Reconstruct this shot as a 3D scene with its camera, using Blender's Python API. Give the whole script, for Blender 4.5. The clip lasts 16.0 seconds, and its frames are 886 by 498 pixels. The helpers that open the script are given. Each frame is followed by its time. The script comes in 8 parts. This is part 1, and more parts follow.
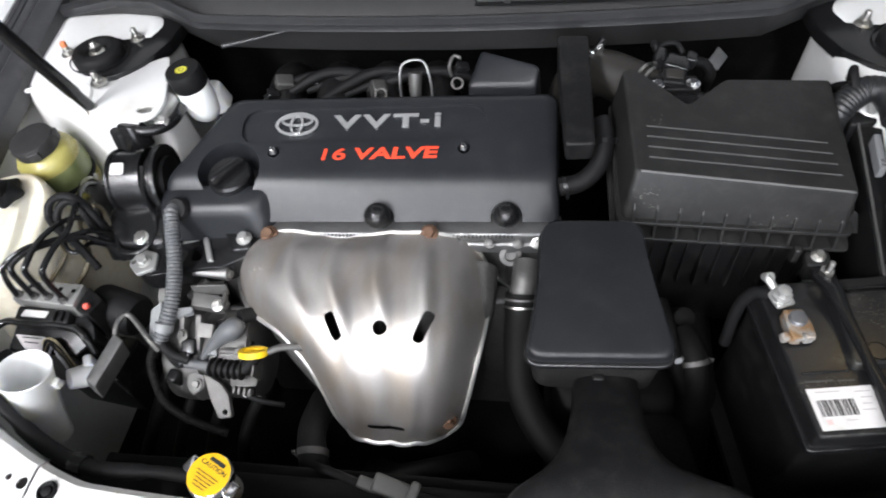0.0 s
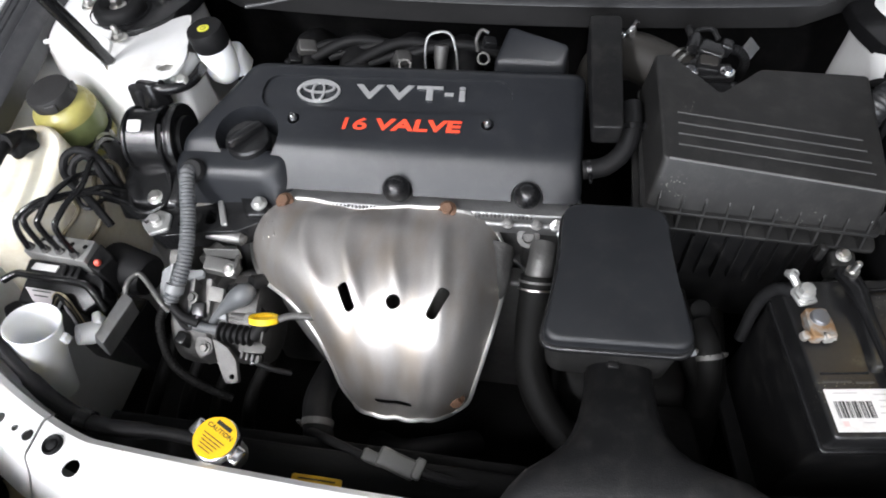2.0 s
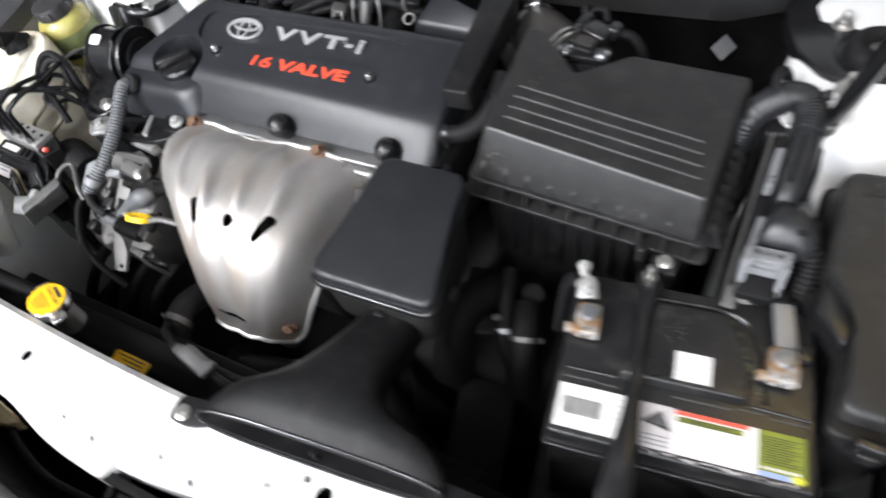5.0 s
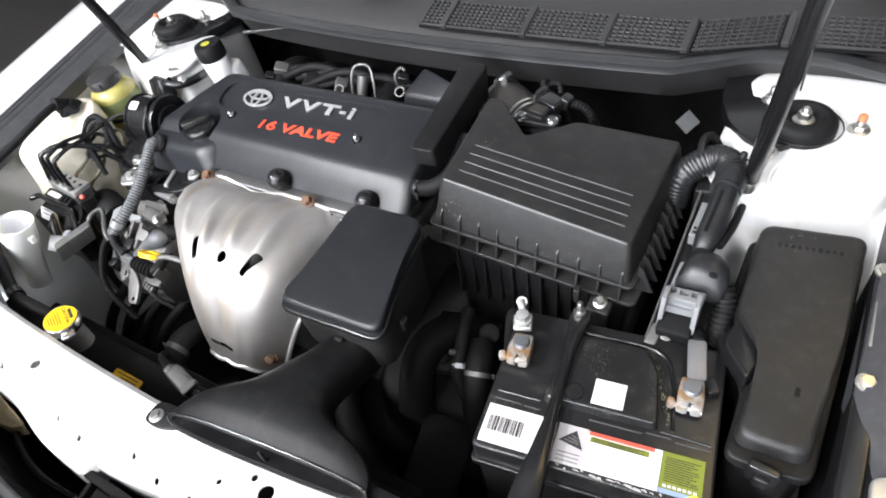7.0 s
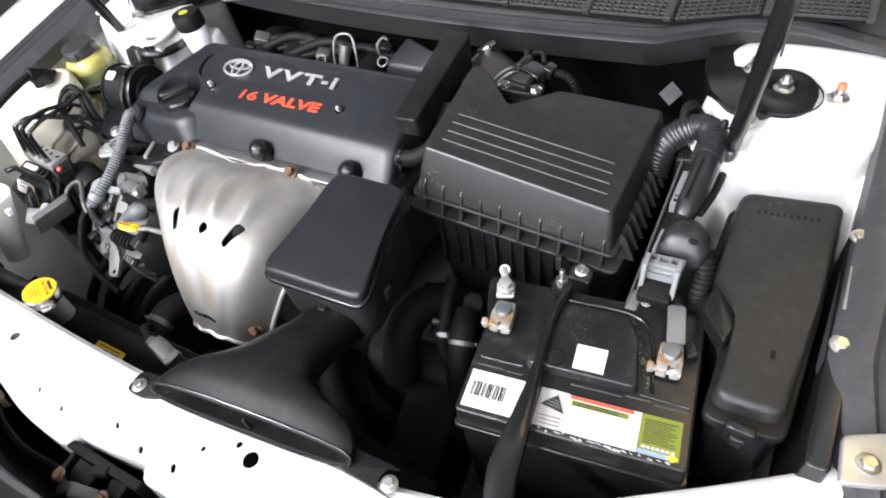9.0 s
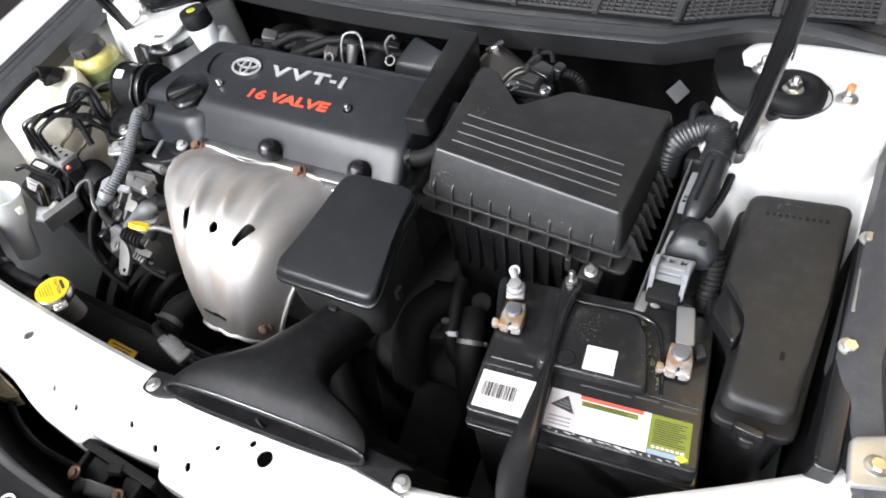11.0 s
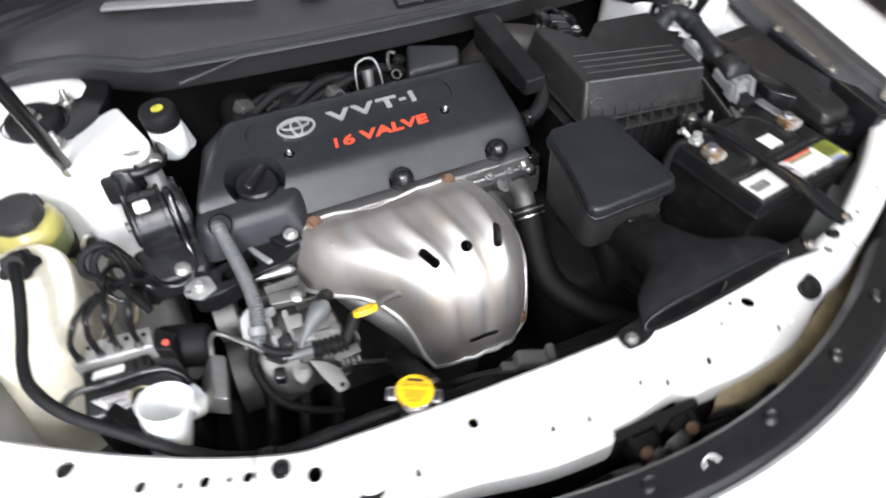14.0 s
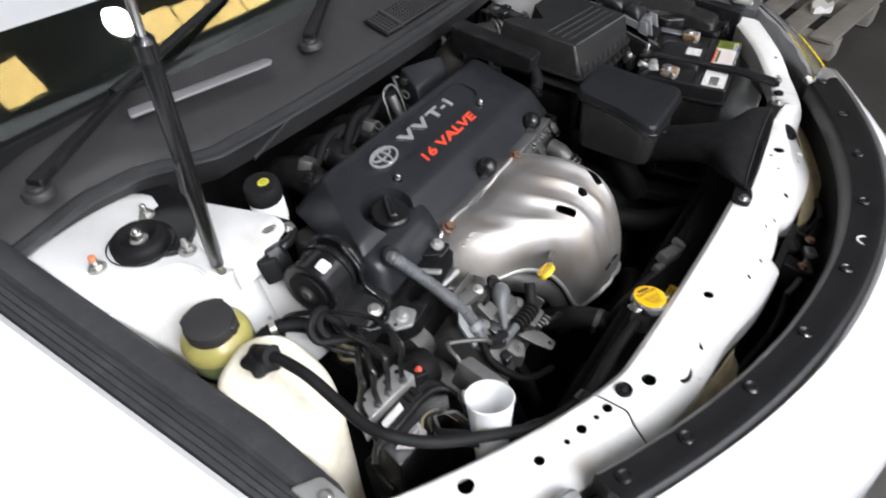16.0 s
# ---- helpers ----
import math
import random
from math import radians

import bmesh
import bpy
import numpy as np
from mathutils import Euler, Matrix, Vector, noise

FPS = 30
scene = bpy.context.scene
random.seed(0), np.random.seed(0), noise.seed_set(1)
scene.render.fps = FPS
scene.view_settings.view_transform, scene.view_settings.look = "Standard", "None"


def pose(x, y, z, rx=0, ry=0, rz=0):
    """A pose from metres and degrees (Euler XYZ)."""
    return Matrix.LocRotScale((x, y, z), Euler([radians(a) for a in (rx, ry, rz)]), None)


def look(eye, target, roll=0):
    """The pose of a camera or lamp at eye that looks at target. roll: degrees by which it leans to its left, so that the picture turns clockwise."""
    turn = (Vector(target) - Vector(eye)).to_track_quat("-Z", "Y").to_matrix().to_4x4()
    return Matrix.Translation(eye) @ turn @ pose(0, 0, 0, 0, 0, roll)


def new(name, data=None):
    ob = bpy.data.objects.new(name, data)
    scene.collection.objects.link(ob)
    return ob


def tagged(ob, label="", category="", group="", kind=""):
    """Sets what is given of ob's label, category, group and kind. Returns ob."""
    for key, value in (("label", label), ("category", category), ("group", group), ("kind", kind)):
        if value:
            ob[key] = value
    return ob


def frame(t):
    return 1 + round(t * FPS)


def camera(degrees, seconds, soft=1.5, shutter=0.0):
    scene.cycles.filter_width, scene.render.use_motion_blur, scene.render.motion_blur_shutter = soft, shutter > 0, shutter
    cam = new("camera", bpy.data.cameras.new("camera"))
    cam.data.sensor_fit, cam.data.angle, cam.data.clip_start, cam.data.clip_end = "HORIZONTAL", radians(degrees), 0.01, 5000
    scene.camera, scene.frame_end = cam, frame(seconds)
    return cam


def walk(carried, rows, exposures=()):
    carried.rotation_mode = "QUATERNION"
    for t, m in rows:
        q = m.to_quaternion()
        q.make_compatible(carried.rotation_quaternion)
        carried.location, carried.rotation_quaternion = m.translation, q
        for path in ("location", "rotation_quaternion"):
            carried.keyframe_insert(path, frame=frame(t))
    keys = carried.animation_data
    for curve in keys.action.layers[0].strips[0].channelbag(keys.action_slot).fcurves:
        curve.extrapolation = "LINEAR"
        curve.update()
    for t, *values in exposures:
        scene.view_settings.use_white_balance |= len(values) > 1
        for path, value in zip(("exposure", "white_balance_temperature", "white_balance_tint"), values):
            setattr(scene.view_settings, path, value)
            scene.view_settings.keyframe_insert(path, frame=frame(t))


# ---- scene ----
# ---------------------------------------------------------------- camera
cam = camera(71.5, 16.0, 1.85, 0.85)
PATH = [
    (0, (0.086, 0.277, 1.415), (-0.185, 1.479, -0.16), -8.5),
    (0.5, (0.074, 0.273, 1.412), (-0.226, 1.476, -0.158), -8.5),
    (1, (0.075, 0.275, 1.414), (-0.177, 1.479, -0.163), -5.3),
    (1.5, (0.068, 0.276, 1.409), (-0.188, 1.443, -0.195), -5.0),
    (2, (0.07, 0.277, 1.404), (-0.211, 1.43, -0.206), -5.9),
    (2.5, (0.072, 0.273, 1.405), (-0.232, 1.411, -0.211), -7.7),
    (3, (0.071, 0.268, 1.408), (-0.284, 1.432, -0.178), -10.3),
    (3.5, (0.062, 0.262, 1.407), (-0.396, 1.394, -0.177), -16.3),
    (4, (0.077, 0.271, 1.4), (-0.272, 1.405, -0.21), -11.2),
    (4.5, (0.192, 0.286, 1.388), (-0.256, 1.425, -0.194), -10.4),
    (5, (0.416, 0.33, 1.374), (-0.272, 1.31, -0.228), -12.0),
    (5.2, (0.461, 0.335, 1.38), (-0.253, 1.309, -0.214), -12.9),
    (7.3, (0.547, 0.294, 1.39), (-0.346, 1.399, -0.018), -11.9),
    (7.5, (0.55, 0.292, 1.39), (-0.338, 1.394, -0.023), -11.3),
    (8, (0.552, 0.291, 1.387), (-0.323, 1.383, -0.042), -13.0),
    (8.5, (0.549, 0.294, 1.388), (-0.321, 1.351, -0.07), -13.5),
    (9, (0.549, 0.292, 1.382), (-0.271, 1.374, -0.087), -11.7),
    (9.2, (0.549, 0.297, 1.381), (-0.264, 1.368, -0.1), -11.9),
    (11.3, (0.535, 0.288, 1.394), (-0.286, 1.348, -0.09), -12.0),
    (11.5, (0.517, 0.284, 1.393), (-0.322, 1.342, -0.082), -11.7),
    (12, (0.414, 0.246, 1.389), (-0.295, 1.394, -0.087), -8.8),
    (12.5, (0.279, 0.191, 1.41), (-0.185, 1.414, -0.103), -6.2),
    (13, (0.141, 0.194, 1.39), (0.09, 1.451, -0.165), -1.2),
    (13.5, (-0.086, 0.169, 1.417), (0.114, 1.457, -0.1), -0.2),
    (14, (-0.327, 0.114, 1.428), (0.242, 1.357, -0.033), 0.5),
    (14.5, (-0.481, 0.174, 1.414), (0.32, 1.373, 0.028), 0.2),
    (15, (-0.609, 0.255, 1.411), (0.321, 1.313, -0.01), -3.2),
    (15.5, (-0.761, 0.294, 1.436), (0.355, 1.176, 0.03), -2.1),
    (16, (-0.786, 0.33, 1.445), (0.361, 1.207, 0.061), -3.3),
]
walk(cam, [(t, look(eye, target, roll)) for t, eye, target, roll in PATH],
     [(0.0, 0.0), (4.2, 0.06), (5.0, 0.36), (7.5, 0.62), (9.0, 0.65), (12.5, 0.55), (14.0, 0.34), (15.0, 0.02), (16.0, -0.15)])

# watts of the daylight at the door and of each ceiling tube row
DOOR_WATTS, TUBE_WATTS = 250.0, 100.0

# ---------------------------------------------------------------- light
world = bpy.data.worlds.new("workshop_sky")
scene.world = world
world.use_nodes = True
wn = world.node_tree.nodes
sky = wn.new("ShaderNodeTexSky")
sky.sky_type, sky.sun_disc = "NISHITA", False
sky.sun_elevation, sky.sun_rotation = radians(48), radians(180)
wn["Background"].inputs["Strength"].default_value = 0.10
world.node_tree.links.new(sky.outputs["Color"], wn["Background"].inputs["Color"])


def area(name, m, sx, sy, watts, color):
    lamp = bpy.data.lights.new(name, "AREA")
    lamp.shape, lamp.size, lamp.size_y, lamp.energy, lamp.color = "RECTANGLE", sx, sy, watts, color
    ob = new(name, lamp)
    ob.matrix_world = m
    return ob


# daylight of the open roller door in front of the car, and three rows of ceiling tubes
area("door_daylight", look((0, -3.9, 1.9), (0, 0.6, 0.9)), 4.6, 2.8, DOOR_WATTS, (0.885, 0.92, 1.0))
for tube_x, share in ((-1.6, 3.1), (0.0, 0.85), (1.6, 0.5)):
    area("tube_light", look((tube_x, -2.2, 3.32), (tube_x, -2.1999, 0)), 0.22, 3.2, TUBE_WATTS * share, (0.95, 0.955, 1.0))

# ---------------------------------------------------------------- materials


def material(name, color, rough=0.5, metal=0.0, var=0.12, scale=18.0, grain=220.0, bump=0.15, depth=0.0006,
             coat=0.0, dust=0.0, dust_color=(0.35, 0.33, 0.3), trans=0.0, sub=0.0, spec=0.5):
    """Principled surface with tone and gloss varied at two scales, a fine relief, and settled dust."""
    m = bpy.data.materials.new(name)
    m.use_nodes = True
    nt = m.node_tree
    n, l = nt.nodes, nt.links
    p = n["Principled BSDF"]
    tc = n.new("ShaderNodeTexCoord")
    big, fine = n.new("ShaderNodeTexNoise"), n.new("ShaderNodeTexNoise")
    big.inputs["Scale"].default_value, big.inputs["Detail"].default_value = scale, 4
    fine.inputs["Scale"].default_value, fine.inputs["Detail"].default_value = grain, 3
    for t in (big, fine):
        l.new(tc.outputs["Object"], t.inputs["Vector"])
    mix = n.new("ShaderNodeMix")
    mix.data_type = "RGBA"
    lo = [max(0.0, c * (1 - var)) for c in color]
    hi = [min(1.0, c * (1 + var)) for c in color]
    mix.inputs[6].default_value, mix.inputs[7].default_value = (*lo, 1), (*hi, 1)
    add = n.new("ShaderNodeMath")
    add.operation = "ADD"
    half = n.new("ShaderNodeMath")
    half.operation = "MULTIPLY"
    half.inputs[1].default_value = 0.35
    l.new(fine.outputs["Fac"], half.inputs[0])
    l.new(big.outputs["Fac"], add.inputs[0])
    l.new(half.outputs[0], add.inputs[1])
    ramp = n.new("ShaderNodeMapRange")
    ramp.inputs["From Min"].default_value, ramp.inputs["From Max"].default_value = 0.4, 0.95
    l.new(add.outputs[0], ramp.inputs["Value"])
    l.new(ramp.outputs["Result"], mix.inputs["Factor"])
    out = mix.outputs[2]
    if dust:
        dn = n.new("ShaderNodeTexNoise")
        dn.inputs["Scale"].default_value, dn.inputs["Detail"].default_value = 45, 8
        dn.inputs["Roughness"].default_value = 0.7
        l.new(tc.outputs["Object"], dn.inputs["Vector"])
        dr = n.new("ShaderNodeMapRange")
        dr.inputs["From Min"].default_value, dr.inputs["From Max"].default_value = 0.48, 0.78
        dr.inputs["To Max"].default_value = dust
        l.new(dn.outputs["Fac"], dr.inputs["Value"])
        dm = n.new("ShaderNodeMix")
        dm.data_type = "RGBA"
        dm.inputs[7].default_value = (*dust_color, 1)
        l.new(out, dm.inputs[6])
        l.new(dr.outputs["Result"], dm.inputs["Factor"])
        out = dm.outputs[2]
    l.new(out, p.inputs["Base Color"])
    rr = n.new("ShaderNodeMapRange")
    rr.inputs["To Min"].default_value, rr.inputs["To Max"].default_value = max(0.02, rough * 0.85), min(1.0, rough * 1.18)
    l.new(big.outputs["Fac"], rr.inputs["Value"])
    l.new(rr.outputs["Result"], p.inputs["Roughness"])
    p.inputs["Metallic"].default_value = metal
    p.inputs["Coat Weight"].default_value = coat
    p.inputs["Coat Roughness"].default_value = 0.06
    p.inputs["Transmission Weight"].default_value = trans
    p.inputs["Specular IOR Level"].default_value = spec
    if sub:
        p.inputs["Subsurface Weight"].default_value = sub
        p.inputs["Subsurface Radius"].default_value = (0.02, 0.018, 0.012)
        p.inputs["Subsurface Scale"].default_value = 0.5
    b = n.new("ShaderNodeBump")
    b.inputs["Strength"].default_value, b.inputs["Distance"].default_value = bump, depth
    l.new(fine.outputs["Fac"], b.inputs["Height"])
    l.new(b.outputs["Normal"], p.inputs["Normal"])
    return m


M = {}
M["cover"] = material("satin_black_plastic", (0.0140, 0.0152, 0.0178), 0.35, spec=0.42, grain=900, bump=0.25, depth=0.0004, dust=0.025)
M["lid"] = material("dark_satin_lid_plastic", (0.0100, 0.0108, 0.0124), 0.37, spec=0.36, grain=900, bump=0.25, depth=0.0004, dust=0.02)
M["plastic"] = material("grained_black_plastic", (0.0064, 0.0064, 0.0068), 0.44, spec=0.22, grain=700, bump=0.5, depth=0.0005, dust=0.04)
M["box"] = material("dusty_black_plastic", (0.0140, 0.0138, 0.0136), 0.43, spec=0.36, grain=600, bump=0.5, depth=0.0005, dust=0.09, dust_color=(0.19, 0.18, 0.168))
M["gloss"] = material("glossy_black_plastic", (0.0085, 0.0085, 0.009), 0.25, grain=300, bump=0.1)
M["matte"] = material("matte_black", (0.005, 0.005, 0.005), 0.75, grain=200, bump=0.4, spec=0.2)
M["rubber"] = material("black_rubber", (0.0075, 0.0075, 0.008), 0.6, grain=260, bump=0.3, dust=0.05, dust_color=(0.12, 0.11, 0.1), spec=0.2)
M["seal"] = material("grey_weathered_rubber", (0.034, 0.0345, 0.037), 0.42, grain=400, bump=0.35, dust=0.3, dust_color=(0.12, 0.115, 0.115))
# near black: the deep bay's shade is mixed into this colour
M["void"] = material("shaded_grimy_steel", (0.005, 0.0048, 0.0045), 0.7, scale=9, grain=80, bump=0.6, depth=0.002, spec=0.2)
M["white"] = material("white_car_paint", (0.75, 0.75, 0.74), 0.32, var=0.03, scale=6, grain=60, bump=0.03, coat=0.6, dust=0.16, dust_color=(0.5, 0.45, 0.36))
M["whiteout"] = material("polished_white_car_paint", (0.78, 0.78, 0.78), 0.22, var=0.01, scale=3, grain=40, bump=0.0, coat=1.0)
M["steel"] = material("zinc_plated_steel", (0.62, 0.61, 0.58), 0.32, metal=1.0, grain=300, bump=0.2, dust=0.15, dust_color=(0.3, 0.27, 0.22))
M["alu"] = material("cast_aluminium", (0.38, 0.38, 0.375), 0.50, metal=1.0, grain=330, bump=0.7, depth=0.0008, dust=0.35, dust_color=(0.16, 0.15, 0.14))
M["dark_alu"] = material("dirty_cast_metal", (0.15, 0.147, 0.143), 0.55, metal=0.8, grain=260, bump=0.7, depth=0.001, dust=0.4, dust_color=(0.06, 0.055, 0.05))
M["chrome"] = material("bright_metal", (0.8, 0.8, 0.8), 0.16, metal=1.0, grain=200, bump=0.03, var=0.04)
M["rust"] = material("rusty_bolt_steel", (0.15, 0.085, 0.055), 0.6, metal=0.5, grain=500, bump=0.8, dust=0.45, dust_color=(0.20, 0.12, 0.07))
M["silver"] = material("silver_lettering", (0.72, 0.72, 0.72), 0.3, metal=0.75, grain=300, bump=0.02, var=0.04)
M["red"] = material("red_lettering", (0.75, 0.07, 0.03), 0.4, grain=300, bump=0.02, var=0.06)
M["yellow"] = material("yellow_plastic", (0.85, 0.55, 0.015), 0.4, grain=300, bump=0.1, var=0.06)
M["yellow_print"] = material("printed_yellow_foil", (0.84, 0.49, 0.012), 0.38, grain=300, bump=0.05, var=0.08)
M["lime"] = material("greenish_yellow_print", (0.60, 0.57, 0.05), 0.42, grain=300, bump=0.03, var=0.06)
M["ink"] = material("black_print", (0.02, 0.02, 0.02), 0.5, bump=0.0)
M["redink"] = material("red_print", (0.62, 0.09, 0.06), 0.45, bump=0.0)
M["pinkink"] = material("faint_pink_print", (0.62, 0.44, 0.42), 0.5, bump=0.0)
M["greenink"] = material("olive_green_print", (0.17, 0.20, 0.025), 0.45, bump=0.0, var=0.05)
M["blueink"] = material("blue_print", (0.25, 0.33, 0.6), 0.45, bump=0.0)
M["greyink"] = material("grey_print", (0.42, 0.40, 0.40), 0.5, bump=0.0)
M["paper"] = material("white_paper_label", (0.66, 0.645, 0.63), 0.45, grain=200, bump=0.05, var=0.04, dust=0.1)
M["tank"] = material("cream_translucent_plastic", (0.74, 0.70, 0.58), 0.40, sub=0.25, grain=120, bump=0.12, var=0.08, scale=22, dust=0.4, dust_color=(0.42, 0.33, 0.2))
M["resin"] = material("yellowed_translucent_plastic", (0.37, 0.335, 0.105), 0.28, sub=0.25, grain=120, bump=0.1, var=0.14, scale=30, dust=0.3, dust_color=(0.35, 0.27, 0.1))
M["bottle"] = material("milky_white_plastic", (0.80, 0.81, 0.80), 0.36, sub=0.25, grain=120, bump=0.08, var=0.03)
M["grey_hose"] = material("grey_corrugated_plastic", (0.10, 0.105, 0.11), 0.45, grain=300, bump=0.3, dust=0.3, dust_color=(0.25, 0.24, 0.22))
M["grey_plastic"] = material("light_grey_plastic", (0.42, 0.43, 0.44), 0.45, grain=300, bump=0.1)
M["mid_grey"] = material("mid_grey_plastic", (0.16, 0.163, 0.168), 0.5, grain=300, bump=0.1)
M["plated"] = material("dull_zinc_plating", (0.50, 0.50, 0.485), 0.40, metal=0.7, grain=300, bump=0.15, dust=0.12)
M["strip"] = material("pale_lilac_grey_plastic", (0.17, 0.165, 0.17), 0.45, grain=300, bump=0.1)
M["dull_grey"] = material("dull_pale_grey_plastic", (0.19, 0.195, 0.20), 0.42, grain=300, bump=0.1, dust=0.15)
M["dull_metal"] = material("dull_grimy_sheet_metal", (0.15, 0.148, 0.142), 0.5, metal=0.75, grain=320, bump=0.4, dust=0.45, dust_color=(0.07, 0.065, 0.06))
M["tarnish"] = material("brown_stained_white_paint", (0.40, 0.33, 0.20), 0.5, var=0.25, scale=25, grain=120, bump=0.2, dust=0.5, dust_color=(0.16, 0.11, 0.06))
M["trim_strip"] = material("satin_black_sealing_strip", (0.0105, 0.0105, 0.0112), 0.42, grain=300, bump=0.25, dust=0.06, dust_color=(0.12, 0.11, 0.1), spec=0.4)
M["taped"] = material("worn_grey_black_plastic", (0.012, 0.0125, 0.0135), 0.34, grain=260, bump=0.3, dust=0.12, dust_color=(0.12, 0.115, 0.11))
# darker copy of the black rubber, with deep-bay shade in the colour
M["shaded_rubber"] = material("shaded_black_rubber", (0.0045, 0.0044, 0.0042), 0.65, grain=200, bump=0.4, spec=0.15)
M["moss"] = material("greenish_acid_crust", (0.11, 0.115, 0.07), 0.8, var=0.3, grain=500, bump=0.6)
M["fluid"] = material("greenish_fluid_behind_plastic", (0.20, 0.235, 0.105), 0.24, sub=0.2, grain=120, bump=0.08, var=0.15, scale=30)
M["lead"] = material("dull_lead", (0.32, 0.33, 0.35), 0.45, metal=0.9, grain=200, bump=0.3)
M["cable_green"] = material("olive_wire_sleeve", (0.085, 0.070, 0.040), 0.42, grain=200, bump=0.1)
M["cowl"] = material("weathered_cowl_plastic", (0.0235, 0.0229, 0.0231), 0.52, grain=500, bump=0.4, dust=0.08, dust_color=(0.13, 0.125, 0.12))
M["concrete"] = material("oily_workshop_concrete", (0.034, 0.031, 0.028), 0.6, var=0.35, scale=1.5, grain=25, bump=0.3, depth=0.003)
M["old_rubber"] = material("brownish_aged_rubber", (0.020, 0.018, 0.0155), 0.55, grain=260, bump=0.3)
M["pad"] = material("dark_felt", (0.05, 0.05, 0.052), 0.95, grain=150, bump=0.5, depth=0.002, spec=0.2)
M["dull"] = material("cloudy_grey_plastic", (0.075, 0.074, 0.070), 0.4, grain=120, bump=0.1)
M["cowl_rubber"] = material("black_cowl_rubber", (0.025, 0.0252, 0.0264), 0.36, grain=400, bump=0.35, dust=0.2, dust_color=(0.09, 0.087, 0.085))
# paler plastic for a highlight painted along a lid crease
M["edge_highlight"] = material("edge_highlight_plastic", (0.10, 0.10, 0.098), 0.4, grain=600, bump=0.3, depth=0.0004)
M["scuff"] = material("scuffed_plastic_edge", (0.045, 0.045, 0.045), 0.45, grain=600, bump=0.4, depth=0.0005)
M["wallpaint"] = material("pale_workshop_wall", (0.30, 0.30, 0.30), 0.8, var=0.06, scale=2, grain=30, bump=0.1)
M["ceiling"] = material("workshop_ceiling_sheet", (0.34, 0.345, 0.34), 0.8, var=0.06, scale=2, grain=30, bump=0.1)
M["wood"] = material("weathered_pallet_wood", (0.17, 0.155, 0.135), 0.7, var=0.3, scale=8, grain=90, bump=0.5, depth=0.001)
M["blue"] = material("blue_painted_steel", (0.03, 0.17, 0.5), 0.4, grain=80, bump=0.1)
M["orange"] = material("orange_plastic", (0.60, 0.19, 0.08), 0.45, grain=80, bump=0.1)
M["reflector"] = material("lamp_reflector", (0.80, 0.81, 0.83), 0.38, metal=0.45, grain=90, bump=0.3, depth=0.002)
M["amber"] = material("yellow_lens", (0.85, 0.62, 0.02), 0.15, grain=80, bump=0.0)


def steel_shield():
    """Stamped stainless sheet: brushed gloss, straw-brown heat tint in patches near the ports."""
    m = material("heat_tinted_stainless_sheet", (0.63, 0.605, 0.58), 0.52, metal=1.0, var=0.10, scale=14, grain=420, bump=0.22, depth=0.0004)
    nt = m.node_tree
    n, l = nt.nodes, nt.links
    p = n["Principled BSDF"]
    base = p.inputs["Base Color"].links[0].from_socket
    tc = n.new("ShaderNodeTexCoord")
    nz = n.new("ShaderNodeTexNoise")
    nz.inputs["Scale"].default_value, nz.inputs["Detail"].default_value = 22, 5
    st = n.new("ShaderNodeMapping")
    st.inputs["Scale"].default_value = (1.4, 0.5, 0.5)
    l.new(tc.outputs["Object"], st.inputs["Vector"])
    l.new(st.outputs["Vector"], nz.inputs["Vector"])
    mr = n.new("ShaderNodeMapRange")
    mr.inputs["From Min"].default_value, mr.inputs["From Max"].default_value, mr.inputs["To Max"].default_value = 0.44, 0.72, 0.55
    l.new(nz.outputs["Fac"], mr.inputs["Value"])
    mx = n.new("ShaderNodeMix")
    mx.data_type = "RGBA"
    mx.inputs[7].default_value = (0.50, 0.40, 0.29, 1)
    l.new(base, mx.inputs[6])
    l.new(mr.outputs["Result"], mx.inputs["Factor"])
    l.new(mx.outputs[2], p.inputs["Base Color"])
    return m


M["shield"] = steel_shield()


def speckle(m, color, scale=260.0, amount=0.62):
    """Small dried specks in loose patches."""
    nt = m.node_tree
    n, l = nt.nodes, nt.links
    p = n["Principled BSDF"]
    base = p.inputs["Base Color"].links[0].from_socket
    tc, vo, nz = n.new("ShaderNodeTexCoord"), n.new("ShaderNodeTexVoronoi"), n.new("ShaderNodeTexNoise")
    vo.inputs["Scale"].default_value, nz.inputs["Scale"].default_value = scale, 16.0
    l.new(tc.outputs["Object"], vo.inputs["Vector"])
    l.new(tc.outputs["Object"], nz.inputs["Vector"])
    dot, patch, both = n.new("ShaderNodeMapRange"), n.new("ShaderNodeMapRange"), n.new("ShaderNodeMath")
    dot.inputs["From Min"].default_value, dot.inputs["From Max"].default_value = 0.22, 0.12
    patch.inputs["From Min"].default_value, patch.inputs["From Max"].default_value = amount, amount + 0.06
    both.operation = "MULTIPLY"
    l.new(vo.outputs["Distance"], dot.inputs["Value"])
    l.new(nz.outputs["Fac"], patch.inputs["Value"])
    l.new(dot.outputs["Result"], both.inputs[0])
    l.new(patch.outputs["Result"], both.inputs[1])
    mx = n.new("ShaderNodeMix")
    mx.data_type = "RGBA"
    mx.inputs[7].default_value = (*color, 1)
    l.new(base, mx.inputs[6])
    l.new(both.outputs[0], mx.inputs["Factor"])
    l.new(mx.outputs[2], p.inputs["Base Color"])


